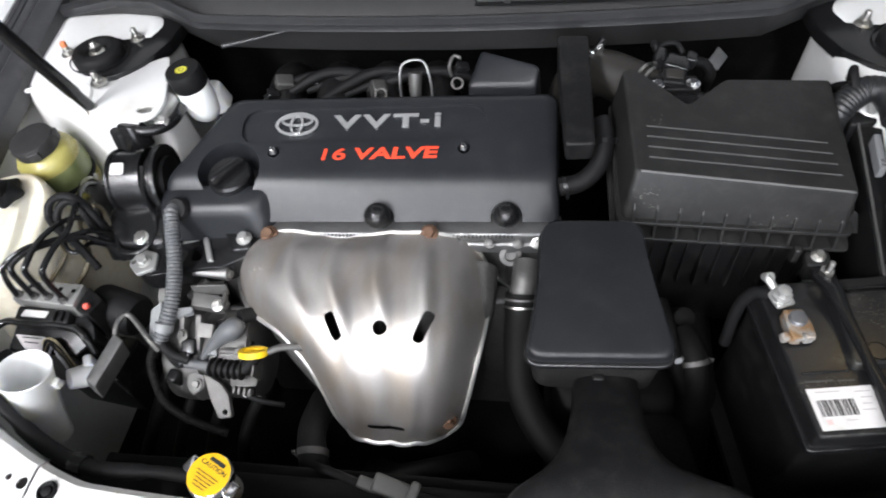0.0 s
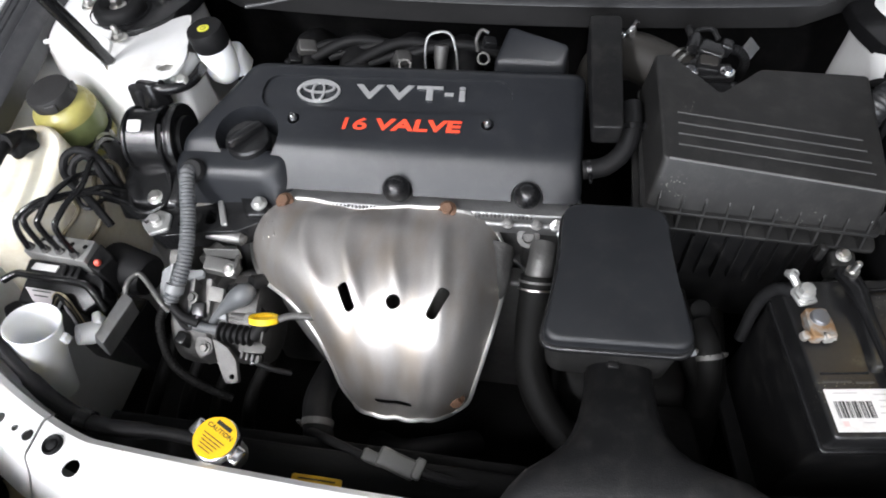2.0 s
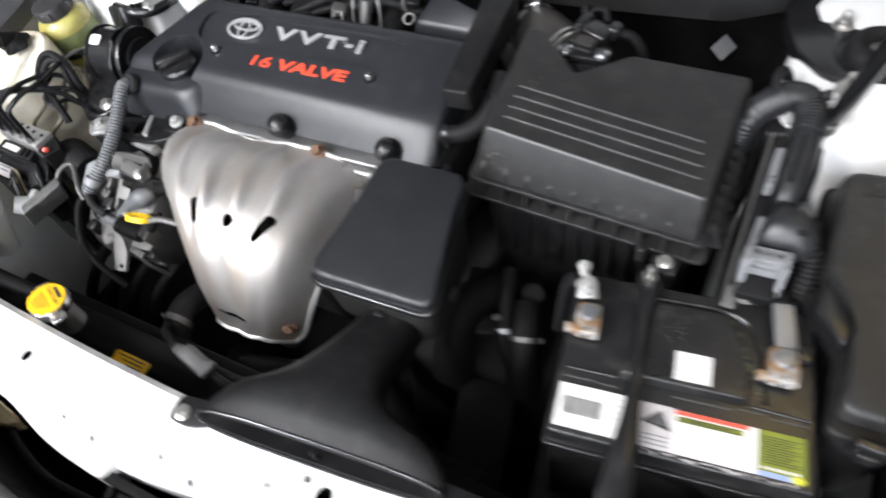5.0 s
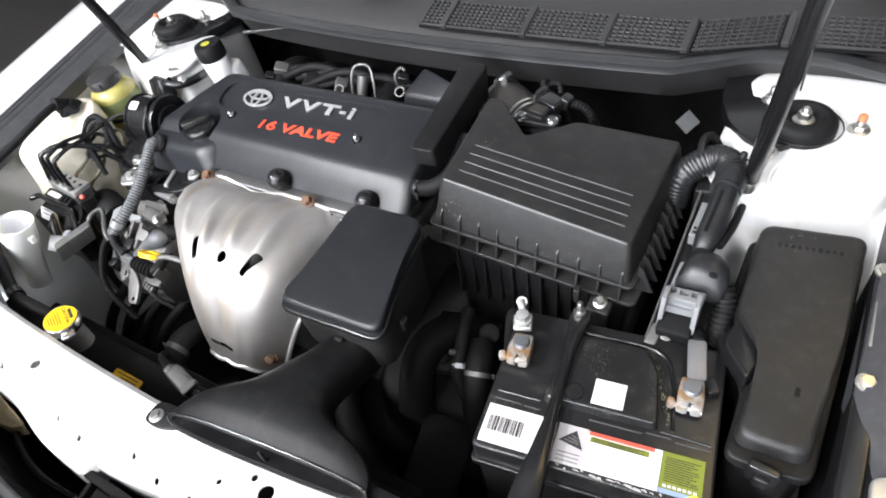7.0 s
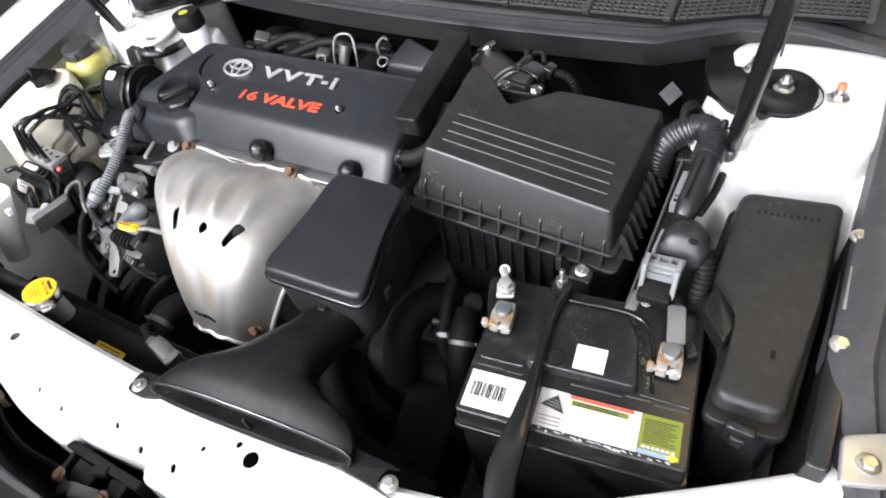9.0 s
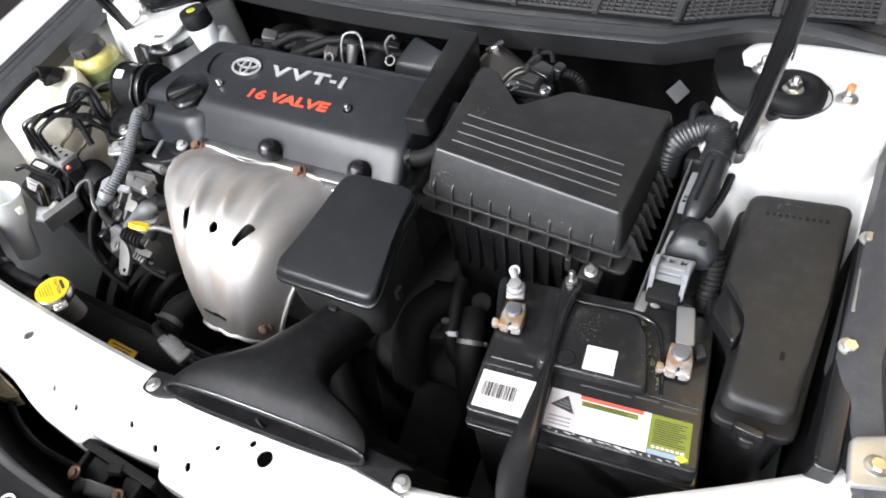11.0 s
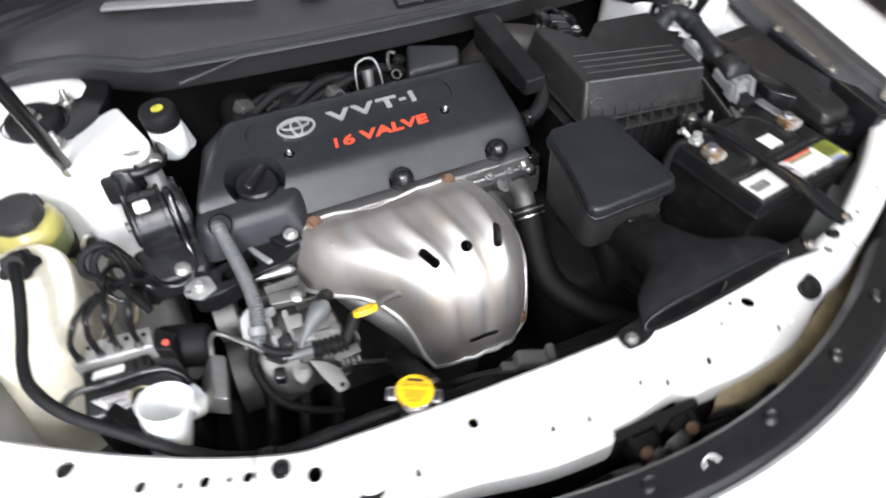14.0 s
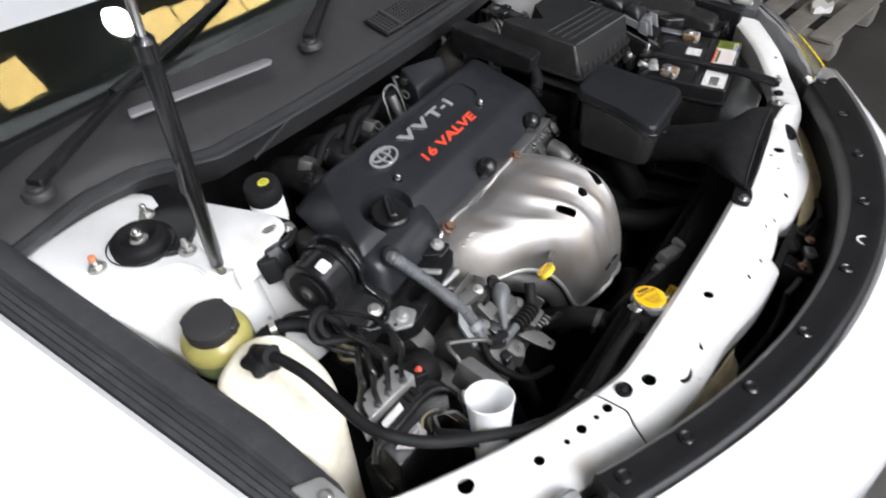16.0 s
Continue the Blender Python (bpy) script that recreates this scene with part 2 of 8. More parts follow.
def stain(m, color, scale, lo, hi, amount):
    """Broad dried dirt patches."""
    n, l = m.node_tree.nodes, m.node_tree.links
    p = n["Principled BSDF"]
    base = p.inputs["Base Color"].links[0].from_socket
    tc, nz, mr, mx = n.new("ShaderNodeTexCoord"), n.new("ShaderNodeTexNoise"), n.new("ShaderNodeMapRange"), n.new("ShaderNodeMix")
    nz.inputs["Scale"].default_value, nz.inputs["Detail"].default_value, nz.inputs["Roughness"].default_value = scale, 6, 0.62
    mr.inputs["From Min"].default_value, mr.inputs["From Max"].default_value, mr.inputs["To Max"].default_value = lo, hi, amount
    mx.data_type = "RGBA"
    mx.inputs[7].default_value = (*color, 1)
    l.new(tc.outputs["Object"], nz.inputs["Vector"])
    l.new(nz.outputs["Fac"], mr.inputs["Value"])
    l.new(base, mx.inputs[6])
    l.new(mr.outputs["Result"], mx.inputs["Factor"])
    l.new(mx.outputs[2], p.inputs["Base Color"])


stain(M["white"], (0.46, 0.39, 0.27), 9.0, 0.56, 0.74, 0.45)
stain(M["tank"], (0.45, 0.34, 0.20), 14.0, 0.52, 0.72, 0.5)
M["battery"] = material("grimy_battery_lid_plastic", (0.010, 0.010, 0.0105), 0.3, grain=300, bump=0.15, dust=0.07, dust_color=(0.15, 0.147, 0.135))
M["clamp"] = material("corroded_lead_clamp", (0.40, 0.39, 0.37), 0.55, metal=0.5, grain=400, bump=0.9, depth=0.001, dust=0.5, dust_color=(0.6, 0.57, 0.5))
stain(M["clamp"], (0.26, 0.13, 0.035), 45.0, 0.43, 0.57, 0.85)
stain(M["battery"], (0.085, 0.08, 0.066), 45.0, 0.57, 0.74, 0.4)
speckle(M["battery"], (0.26, 0.25, 0.20), 420.0, 0.60)
stain(M["paper"], (0.40, 0.37, 0.33), 38.0, 0.52, 0.72, 0.5)
speckle(M["box"], (0.20, 0.19, 0.17))
speckle(M["gloss"], (0.12, 0.11, 0.09), 300.0, 0.66)
speckle(M["white"], (0.30, 0.24, 0.15), 190.0, 0.70)


def glass(name, color, rough=0.02):
    m = bpy.data.materials.new(name)
    m.use_nodes = True
    p = m.node_tree.nodes["Principled BSDF"]
    p.inputs["Base Color"].default_value = (*color, 1)
    p.inputs["Transmission Weight"].default_value = 1.0
    p.inputs["Roughness"].default_value = rough
    return m


M["glass"] = glass("tinted_screen_glass", (0.35, 0.42, 0.38))
M["lens"] = glass("clear_headlamp_lens", (0.95, 0.96, 0.97), 0.04)


def glow(name, color, strength):
    m = bpy.data.materials.new(name)
    m.use_nodes = True
    p = m.node_tree.nodes["Principled BSDF"]
    p.inputs["Emission Color"].default_value = (*color, 1)
    p.inputs["Emission Strength"].default_value = strength
    return m


M["lamp"] = glow("lit_tube", (1.0, 0.98, 0.94), 6.0)
M["bright_lamp"] = glow("lit_diffuser", (1.0, 1.0, 1.0), 200.0)
# glow added to the yellow boards so the windscreen mirrors them brightly
M["board_glow"] = glow("glowing_yellow_board", (1.0, 0.70, 0.26), 15.0)

# ---------------------------------------------------------------- mesh kit
V = Vector
BASE = {}


def thing(name, at, label, category, group="", kind=""):
    ob = new(name)
    ob.location = at
    ob.empty_display_size = 0.02
    BASE[ob] = V(at)
    return tagged(ob, label, category, group, kind)


def to_mesh(name, bm, mat, smooth=38):
    bmesh.ops.recalc_face_normals(bm, faces=bm.faces)
    me = bpy.data.meshes.new(name)
    bm.to_mesh(me)
    bm.free()
    me.materials.append(M[mat])
    me.polygons.foreach_set("use_smooth", [True] * len(me.polygons))
    me.set_sharp_from_angle(angle=radians(smooth))
    return me


def part(name, bm, mat, parent, label="", smooth=38):
    """One mesh, made in world places, hung under a thing or a part."""
    o = BASE[parent]
    bmesh.ops.translate(bm, verts=bm.verts, vec=-o)
    ob = new(name, to_mesh(name, bm, mat, smooth))
    ob.parent = parent
    BASE[ob] = o
    return tagged(ob, label)


def solo(name, bm, mat, at, label, category, group="", kind="", smooth=38):
    """A thing of one mesh."""
    bmesh.ops.translate(bm, verts=bm.verts, vec=-V(at))
    ob = new(name, to_mesh(name, bm, mat, smooth))
    ob.location = at
    BASE[ob] = V(at)
    return tagged(ob, label, category, group, kind)


def loft(bm, rings, cap=True, closed=True):
    vs = [[bm.verts.new(p) for p in r] for r in rings]
    n = len(rings[0])
    for a, b in zip(vs, vs[1:]):
        for i in range(n if closed else n - 1):
            j = (i + 1) % n
            bm.faces.new((a[i], a[j], b[j], b[i]))
    if cap:
        bm.faces.new(list(reversed(vs[0])))
        bm.faces.new(vs[-1])
    return bm


def sheet(bm, rows, thick):
    """A sheet of even thickness over a grid of points, closed all round."""
    n, k = len(rows), len(rows[0])
    rings = []
    for i in range(n):
        back = []
        for j in range(k):
            du = rows[min(i + 1, n - 1)][j] - rows[max(i - 1, 0)][j]
            dv = rows[i][min(j + 1, k - 1)] - rows[i][max(j - 1, 0)]
            back.append(rows[i][j] - du.cross(dv).normalized() * thick)
        rings.append(list(rows[i]) + back[::-1])
    return loft(bm, rings)


def rounded(q, r, n=4):
    """A polygon's corners rounded by r."""
    out, k = [], len(q)
    for i in range(k):
        p, a, b = V(q[i]), V(q[i - 1]), V(q[(i + 1) % k])
        ra = min(r, (a - p).length * 0.48)
        rb = min(r, (b - p).length * 0.48)
        s, e = p + (a - p).normalized() * ra, p + (b - p).normalized() * rb
        for j in range(n + 1):
            t = j / n
            out.append(s * (1 - t) ** 2 + p * 2 * t * (1 - t) + e * t * t)
    return out


def inset(q, f):
    k = len(q)
    return [V(q[i]) + ((V(q[i - 1]) - V(q[i])).normalized() + (V(q[(i + 1) % k]) - V(q[i])).normalized()) * f for i in range(k)]


def block(bm, top, bot, r=0.012, f=0.005, n=4, both=False):
    """A solid between two polygons with rounded corners and a rounded upper edge."""
    top, bot = [V(p) for p in top], [V(p) for p in bot]
    rings = []
    if both:
        for s in (1.0, 0.35):
            rings.append(rounded(inset([b + (t - b).normalized() * f * (1 - s) for t, b in zip(top, bot)], f * s), r, n))
        rings.append(rounded([b + (t - b).normalized() * f for t, b in zip(top, bot)], r, n))
    else:
        rings.append(rounded(bot, r, n))
    for drop, ins in ((1.0, 0.0), (0.45, 0.12), (0.12, 0.45), (0.0, 1.0)):
        rings.append(rounded(inset([t + (b - t).normalized() * f * drop for t, b in zip(top, bot)], f * ins), r, n))
    return loft(bm, rings)


def box(bm, c, s, turn=(0, 0, 0), f=0.003, r=0.003):
    m = pose(*c, *turn)
    x, y, z = s[0] / 2, s[1] / 2, s[2] / 2
    q = [(-x, -y), (x, -y), (x, y), (-x, y)]
    f = min(f, z * 0.9, x * 0.6, y * 0.6)
    return block(bm, [m @ V((a, b, z)) for a, b in q], [m @ V((a, b, -z)) for a, b in q], r, f, 2, True)


def smooth_path(pts, per=6):
    pts = [V(p) for p in pts]
    if len(pts) < 3:
        return [pts[0].lerp(pts[-1], i / per) for i in range(per + 1)]
    e = [pts[0] * 2 - pts[1]] + pts + [pts[-1] * 2 - pts[-2]]
    out = []
    for a, b, c, d in zip(e, e[1:], e[2:], e[3:]):
        for i in range(per):
            t = i / per
            out.append(0.5 * (2 * b + (c - a) * t + (2 * a - 5 * b + 4 * c - d) * t * t + (3 * b - a - 3 * c + d) * t ** 3))
    return out + [pts[-1]]


def tube(bm, pts, r, n=10, per=6, ribs=0.0, pitch=0.006, wall=0.0):
    """A swept round tube; ribs: corrugation depth as a share of r."""
    path = smooth_path(pts, per)
    length = sum((b - a).length for a, b in zip(path, path[1:]))
    if ribs:
        k = max(8, int(length / pitch * 4))
        cum = [0.0]
        for a, b in zip(path, path[1:]):
            cum.append(cum[-1] + (b - a).length)
        fine, j = [], 0
        for i in range(k + 1):
            s = length * i / k
            while j < len(path) - 2 and cum[j + 1] < s:
                j += 1
            fine.append(path[j].lerp(path[j + 1], (s - cum[j]) / max(1e-9, cum[j + 1] - cum[j])))
        path = fine
    up = V((0.13, 0.31, 0.94))
    rings = []
    for i, p in enumerate(path):
        d = (path[min(i + 1, len(path) - 1)] - path[max(i - 1, 0)]).normalized()
        side = d.cross(up).normalized() if abs(d.dot(up)) < 0.99 else d.cross(V((1, 0, 0))).normalized()
        up = side.cross(d).normalized()
        rad = r(i / (len(path) - 1)) if callable(r) else r
        if ribs:
            rad *= 1 + ribs * (1 if i % 4 in (1, 2) else -1)
        rings.append([p + (side * math.cos(a) + up * math.sin(a)) * rad for a in (2 * math.pi * k / n for k in range(n))])
    return loft(bm, rings)


def aim(at, way):
    """A frame at a place whose z axis points the given way."""
    return Matrix.Translation(at) @ V(way).to_track_quat("Z", "Y").to_matrix().to_4x4()


def lathe(bm, profile, m, n=20, cap=True):
    return loft(bm, [[m @ V((r * math.cos(a), r * math.sin(a), z)) for a in (2 * math.pi * k / n for k in range(n))] for r, z in profile], cap)


def prism(bm, outline, m, h, f=0.0, r=0.0, n=3):
    """A flat outline (x, y in the frame m) raised by h."""
    top = [m @ V((x, y, h)) for x, y in outline]
    bot = [m @ V((x, y, 0)) for x, y in outline]
    if f or r:
        return block(bm, top, bot, r or 1e-4, f or 1e-4, n)
    return loft(bm, [bot, top])


def hexhead(bm, at, way, r, h=None):
    """A flanged hexagon bolt head."""
    m = aim(at, way)
    h = h or r * 0.9
    lathe(bm, [(r * 1.5, -0.001), (r * 1.5, h * 0.16), (r * 1.12, h * 0.3), (r * 0.9, h * 0.3)], m, 16)
    lathe(bm, [(r, h * 0.2), (r, h * 0.9), (r * 0.86, h), (r * 0.45, h * 0.98)], m, 6)
    return bm


def cut(bm, cutter):
    """bm with the cutter taken away."""
    obs = []
    for b in (bm, cutter):
        bmesh.ops.recalc_face_normals(b, faces=b.faces)
        me = bpy.data.meshes.new("tmp")
        b.to_mesh(me)
        b.free()
        obs.append(new("tmp", me))
    mod = obs[0].modifiers.new("cut", "BOOLEAN")
    mod.object, mod.operation, mod.solver = obs[1], "DIFFERENCE", "EXACT"
    dg = bpy.context.evaluated_depsgraph_get()
    me = bpy.data.meshes.new_from_object(obs[0].evaluated_get(dg))
    for o in obs:
        bpy.data.objects.remove(o)
    out = bmesh.new()
    out.from_mesh(me)
    return out


def lettering(text, m, width, tall, height, spacing=1.0, shear=0.0, bold=0.02):
    """Raised letters of the built-in font, their lower left corner at the frame m."""
    cu = bpy.data.curves.new("tmp", "FONT")
    cu.body, cu.size, cu.extrude, cu.space_character, cu.shear = text, 1.0, 0.1, spacing, shear
    cu.offset = bold
    ob = new("tmp", cu)
    dg = bpy.context.evaluated_depsgraph_get()
    me = bpy.data.meshes.new_from_object(ob.evaluated_get(dg))
    bpy.data.objects.remove(ob)
    bm = bmesh.new()
    bm.from_mesh(me)
    lo = [min(v.co[k] for v in bm.verts) for k in range(3)]
    hi = [max(v.co[k] for v in bm.verts) for k in range(3)]
    fit = Matrix.Diagonal((width / (hi[0] - lo[0]), tall / (hi[1] - lo[1]), height / 0.2, 1)) @ Matrix.Translation((-lo[0], -lo[1], 0))
    bmesh.ops.transform(bm, verts=bm.verts, matrix=m @ fit)
    return bm


def spherecap(bm, at, way, r, depth, n=18):
    m = aim(at, way)
    prof = [(r, -depth), (r, 0.0)] + [(r * math.cos(a), r * math.sin(a)) for a in (0.3, 0.6, 0.9, 1.2, 1.45)]
    return lathe(bm, prof, m, n)


def ring(bm, m, rx, ry, w, h, n=36):
    """A flat oval ring of width w, raised by h."""
    rings = []
    for sx, z in ((1, 0), (1, h), (0, h), (0, 0), (1, 0)):
        rings.append([m @ V(((rx - w * (1 - sx)) * math.cos(a), (ry - w * (1 - sx)) * math.sin(a), z)) for a in (2 * math.pi * k / n for k in range(n))])
    return loft(bm, rings, cap=False)


def clamp(parent, at, way, r, w=0.008, mat="steel", name="hose_clamp"):
    """A spring hose clamp with two upright ears."""
    bm = bmesh.new()
    m = aim(at, way)
    lathe(bm, [(r * 0.97, -w / 2), (r * 1.06, -w / 2), (r * 1.06, w / 2), (r * 0.97, w / 2), (r * 0.97, -w / 2)], m, 24, False)
    for s in (-1, 1):
        c = m @ V((r * 1.15, s * 0.006, 0))
        box(bm, c, (0.004, 0.003, w * 1.2), (0, 0, 0), 0.0006, 0.0006)
    return part(name, bm, mat, parent, "spring clamp")

# ---------------------------------------------------------------- workshop


def slab(name, c, s, mat, label):
    bm = bmesh.new()
    box(bm, c, s, f=0.01, r=0.01)
    base = (c[0], c[1], c[2] - s[2] / 2)
    return solo(name, bm, mat, base, label, name.split("_")[0], kind="structure")


slab("floor", (0, 1.0, -0.05), (12, 12, 0.1), "concrete", "dark oil-stained workshop concrete floor")
slab("ceiling", (0, 1.0, 3.46), (12, 12, 0.1), "ceiling", "plain grey workshop ceiling sheet")
slab("wall_west", (-6.05, 1.0, 1.7), (0.1, 12, 3.4), "wallpaint", "pale plain workshop side wall")
slab("wall_east", (6.05, 1.0, 1.7), (0.1, 12, 3.4), "wallpaint", "pale plain workshop side wall")
slab("wall_north", (0, 7.05, 1.7), (12.2, 0.1, 3.4), "wallpaint", "pale plain workshop rear wall")
for sx in (-1, 1):
    slab("wall_south", (sx * 4.2, -5.05, 1.7), (3.7, 0.1, 3.4), "wallpaint", "pale wall beside the open roller door")
slab("wall_south_lintel", (0, -5.05, 3.35), (4.7, 0.1, 0.2), "wallpaint", "narrow wall strip above the open roller door")

for tube_x in (-1.6, 0.0, 1.6):
    lampbox = thing("ceiling_tube_lamp", (tube_x, -2.2, 3.41), "long white ceiling tube lamp, lit", "lamp", "ceiling tube lamps")
    bm = bmesh.new()
    box(bm, (tube_x, -2.2, 3.385), (0.24, 3.3, 0.05))
    part("housing", bm, "wallpaint", lampbox)
    for dx in (-0.06, 0.06):
        bm = bmesh.new()
        tube(bm, [(tube_x + dx, -3.8, 3.345), (tube_x + dx, -0.6, 3.345)], 0.014, 10, 1)
        part("tube", bm, "lamp", lampbox, "lit white tube")

# ---------------------------------------------------------------- car body
car = thing("car", (0, 1.0, 0.0), "white saloon car, bonnet raised, engine bay open", "car")
for side in (-1, 1):
    bm = bmesh.new()
    lathe(bm, [(0.20, -0.09), (0.29, -0.105), (0.312, -0.09), (0.318, 0.0), (0.312, 0.09), (0.29, 0.105), (0.20, 0.09)], aim((side * 0.77, 0.95, 0.318), (side, 0, 0)), 40)
    wheel = part("tyre", bm, "rubber", car, "black rubber tyre")
    bm = bmesh.new()
    lathe(bm, [(0.205, 0.06), (0.205, 0.092), (0.19, 0.085), (0.06, 0.07), (0.04, 0.085)], aim((side * 0.77, 0.95, 0.318), (side, 0, 0)), 32)
    part("rim", bm, "alu", wheel)
    bm = bmesh.new()
    tube(bm, [(side * 0.72, 0.95, 0.318), (side * 0.55, 0.95, 0.36), (side * 0.5, 0.95, 0.45)], 0.03, 10)
    part("axle", bm, "void", car)


def rim_in(x):
    a = abs(x)
    if x > 0.33:
        return 0.408 + 0.10 * a * a + 0.20 * (a - 0.33) + 0.45 * max(0.0, a - 0.42) ** 1.3
    return 0.408 + 0.10 * a * a + (0.60 * (a - 0.33) ** 1.35 if a > 0.33 else 0)


def rim_out(x):
    a = abs(x)
    return 0.308 + 0.33 * a * a + (0.06 * max(0.0, a - 0.35) if x < 0 else 0.17 * max(0.0, a - 0.25)) + (0.016 * min(1.0, (x + 0.03) / 0.008, (0.085 - x) / 0.008) if -0.03 < x < 0.085 else 0.0)


def ease(t):
    t = min(1.0, max(0.0, t))
    return t * t * (3 - 2 * t)


def support_strip(x0, x1, n):
    """The top of the radiator support: rolled inner lip, flat top, bevelled front and turned-down edge."""
    bm = bmesh.new()
    rings = []
    for i in range(n + 1):
        x = x0 + (x1 - x0) * i / n
        a, b = rim_in(x), rim_out(x)
        w = a - b
        nose = 0.009 * math.sin(x * 11 + 0.6) ** 4
        d = ease((x - 0.18) / 0.12) * (1 - ease((x - 0.40) / 0.06))
        f = 0.50 + 0.26 * d
        prof = [(a + 0.001, 0.805), (a + 0.002, 0.834), (a - 0.004, 0.841), (a - 0.010, 0.842), (b + w * f, 0.842), (b + w * (f - 0.06), 0.8395),
                (b + w * (f - 0.20) + nose, 0.823 - 0.018 * d), (b + 0.008 + nose, 0.806 - 0.012 * d), (b + 0.002 + nose, 0.800 - 0.012 * d), (b + nose, 0.770)]
        e = ease((x - 0.33) / 0.06)   # the right-hand corner lies flat out to its edge
        if e > 0:
            zt = 0.834 + 0.010 * ease((x - 0.46) / 0.10)
            flat = [(a + 0.001, 0.800), (a + 0.002, zt - 0.006), (a - 0.003, zt - 0.0015), (a - 0.008, zt), (b + w * 0.40, zt), (b + w * 0.25, zt - 0.0005), (b + w * 0.12, zt - 0.003), (b + 0.003, zt - 0.010), (b + 0.001, zt - 0.016), (b, 0.785)]
            prof = [(y0 + (y1 - y0) * e, z0 + (z1 - z0) * e) for (y0, z0), (y1, z1) in zip(prof, flat)]
        k = len(prof) - 1
        under = [(y - 0.002 + 0.004 * i / k, z - (0.0022 if 1 < i < k else 0.0)) for i, (y, z) in enumerate(prof)]
        rings.append([V((x, y, z)) for y, z in prof] + [V((x, y, z)) for y, z in reversed(under)])
    return loft(bm, rings)


def hole_cutters(spots):
    bm = bmesh.new()
    for x, y, r in spots:
        lathe(bm, [(r, -0.06), (r, 0.06)], Matrix.Translation((x, y, 0.83)), 16)
    return bm


mid_holes = [(-0.335, 0.390, 0.0085), (-0.171, 0.376, 0.0065), (-0.24, 0.358, 0.0036), (-0.364, 0.408, 0.006), (-0.093, 0.343, 0.003),
             (-0.05, 0.338, 0.0032), (0.064, 0.345, 0.0035), (0.120, 0.345, 0.0042), (0.182, 0.390, 0.0036), (0.203, 0.383, 0.0085),
             (0.151, 0.371, 0.003), (0.240, 0.352, 0.004), (0.028, 0.352, 0.003), (0.370, 0.411, 0.0062)]
support = part("radiator_support", cut(support_strip(-0.385, 0.412, 114), hole_cutters(mid_holes)), "white", car, "white panel with round holes")
for side in (-1, 1):
    x0 = 0.388 if side < 0 else 0.4145
    spots = [(0.468, 0.448, 0.0036), (0.527, 0.469, 0.0036)] if side > 0 else [(side * x, y, r) for x, y, r in ((0.395, 0.414, 0.006), (0.412, 0.419, 0.0035), (0.434, 0.426, 0.006), (0.456, 0.432, 0.0035), (0.491, 0.446, 0.006), (0.556, 0.494, 0.009))]
    corner = part("corner_panel", cut(support_strip(min(side * x0, side * 0.68), max(side * x0, side * 0.68), 26), hole_cutters(spots)), "white", car)
# rust-brown lower flanges ahead of the panel
for x0, x1 in ((0.12, 0.50), (-0.44, -0.19)):
    bm = bmesh.new()
    rows_f = []
    for k in range(25):
        x = x0 + (x1 - x0) * k / 24
        w = 0.024 * math.sin(math.pi * k / 24) ** 0.5 + 0.004
        b = rim_out(x) + 0.004
        rows_f.append([V((x, b, 0.786)), V((x, b - w * 0.5, 0.776 + 0.003 * math.sin(40 * x))), V((x, b - w, 0.772)), V((x, b - w - 0.002, 0.755))])
    sheet(bm, rows_f, 0.002)
    part("lower_flange", bm, "tarnish", support, "brown stained lower flange")
# rubber plugs and weld studs in the panel
for x, y, z, r in ((-0.287, 0.369, 0.8225, 0.0165), (0.328, 0.387, 0.8050, 0.0165), (-0.364, 0.408, 0.842, 0.009), (0.399, 0.430, 0.8345, 0.008)):
    bm = bmesh.new()
    lathe(bm, [(r * 1.1, 0.0), (r * 1.1, 0.002), (r * 0.95, 0.004), (r * 0.7, 0.002), (r * 0.62, 0.0005), (r * 0.55, 0.003), (r * 0.2, 0.0045)], aim((x, y, z), (0, -0.5 if z < 0.83 else 0, 1)), 20)
    part("plug", bm, "rubber", support, "black rubber plug")
for x, y in ((-0.273, 0.342), (0.262, 0.349)):
    bm = bmesh.new()
    lathe(bm, [(0.0045, -0.002), (0.0045, 0.0010), (0.003, 0.0018)], Matrix.Translation((x, y + 0.004, 0.8085)), 12)
    part("bolt", bm, "white", support)

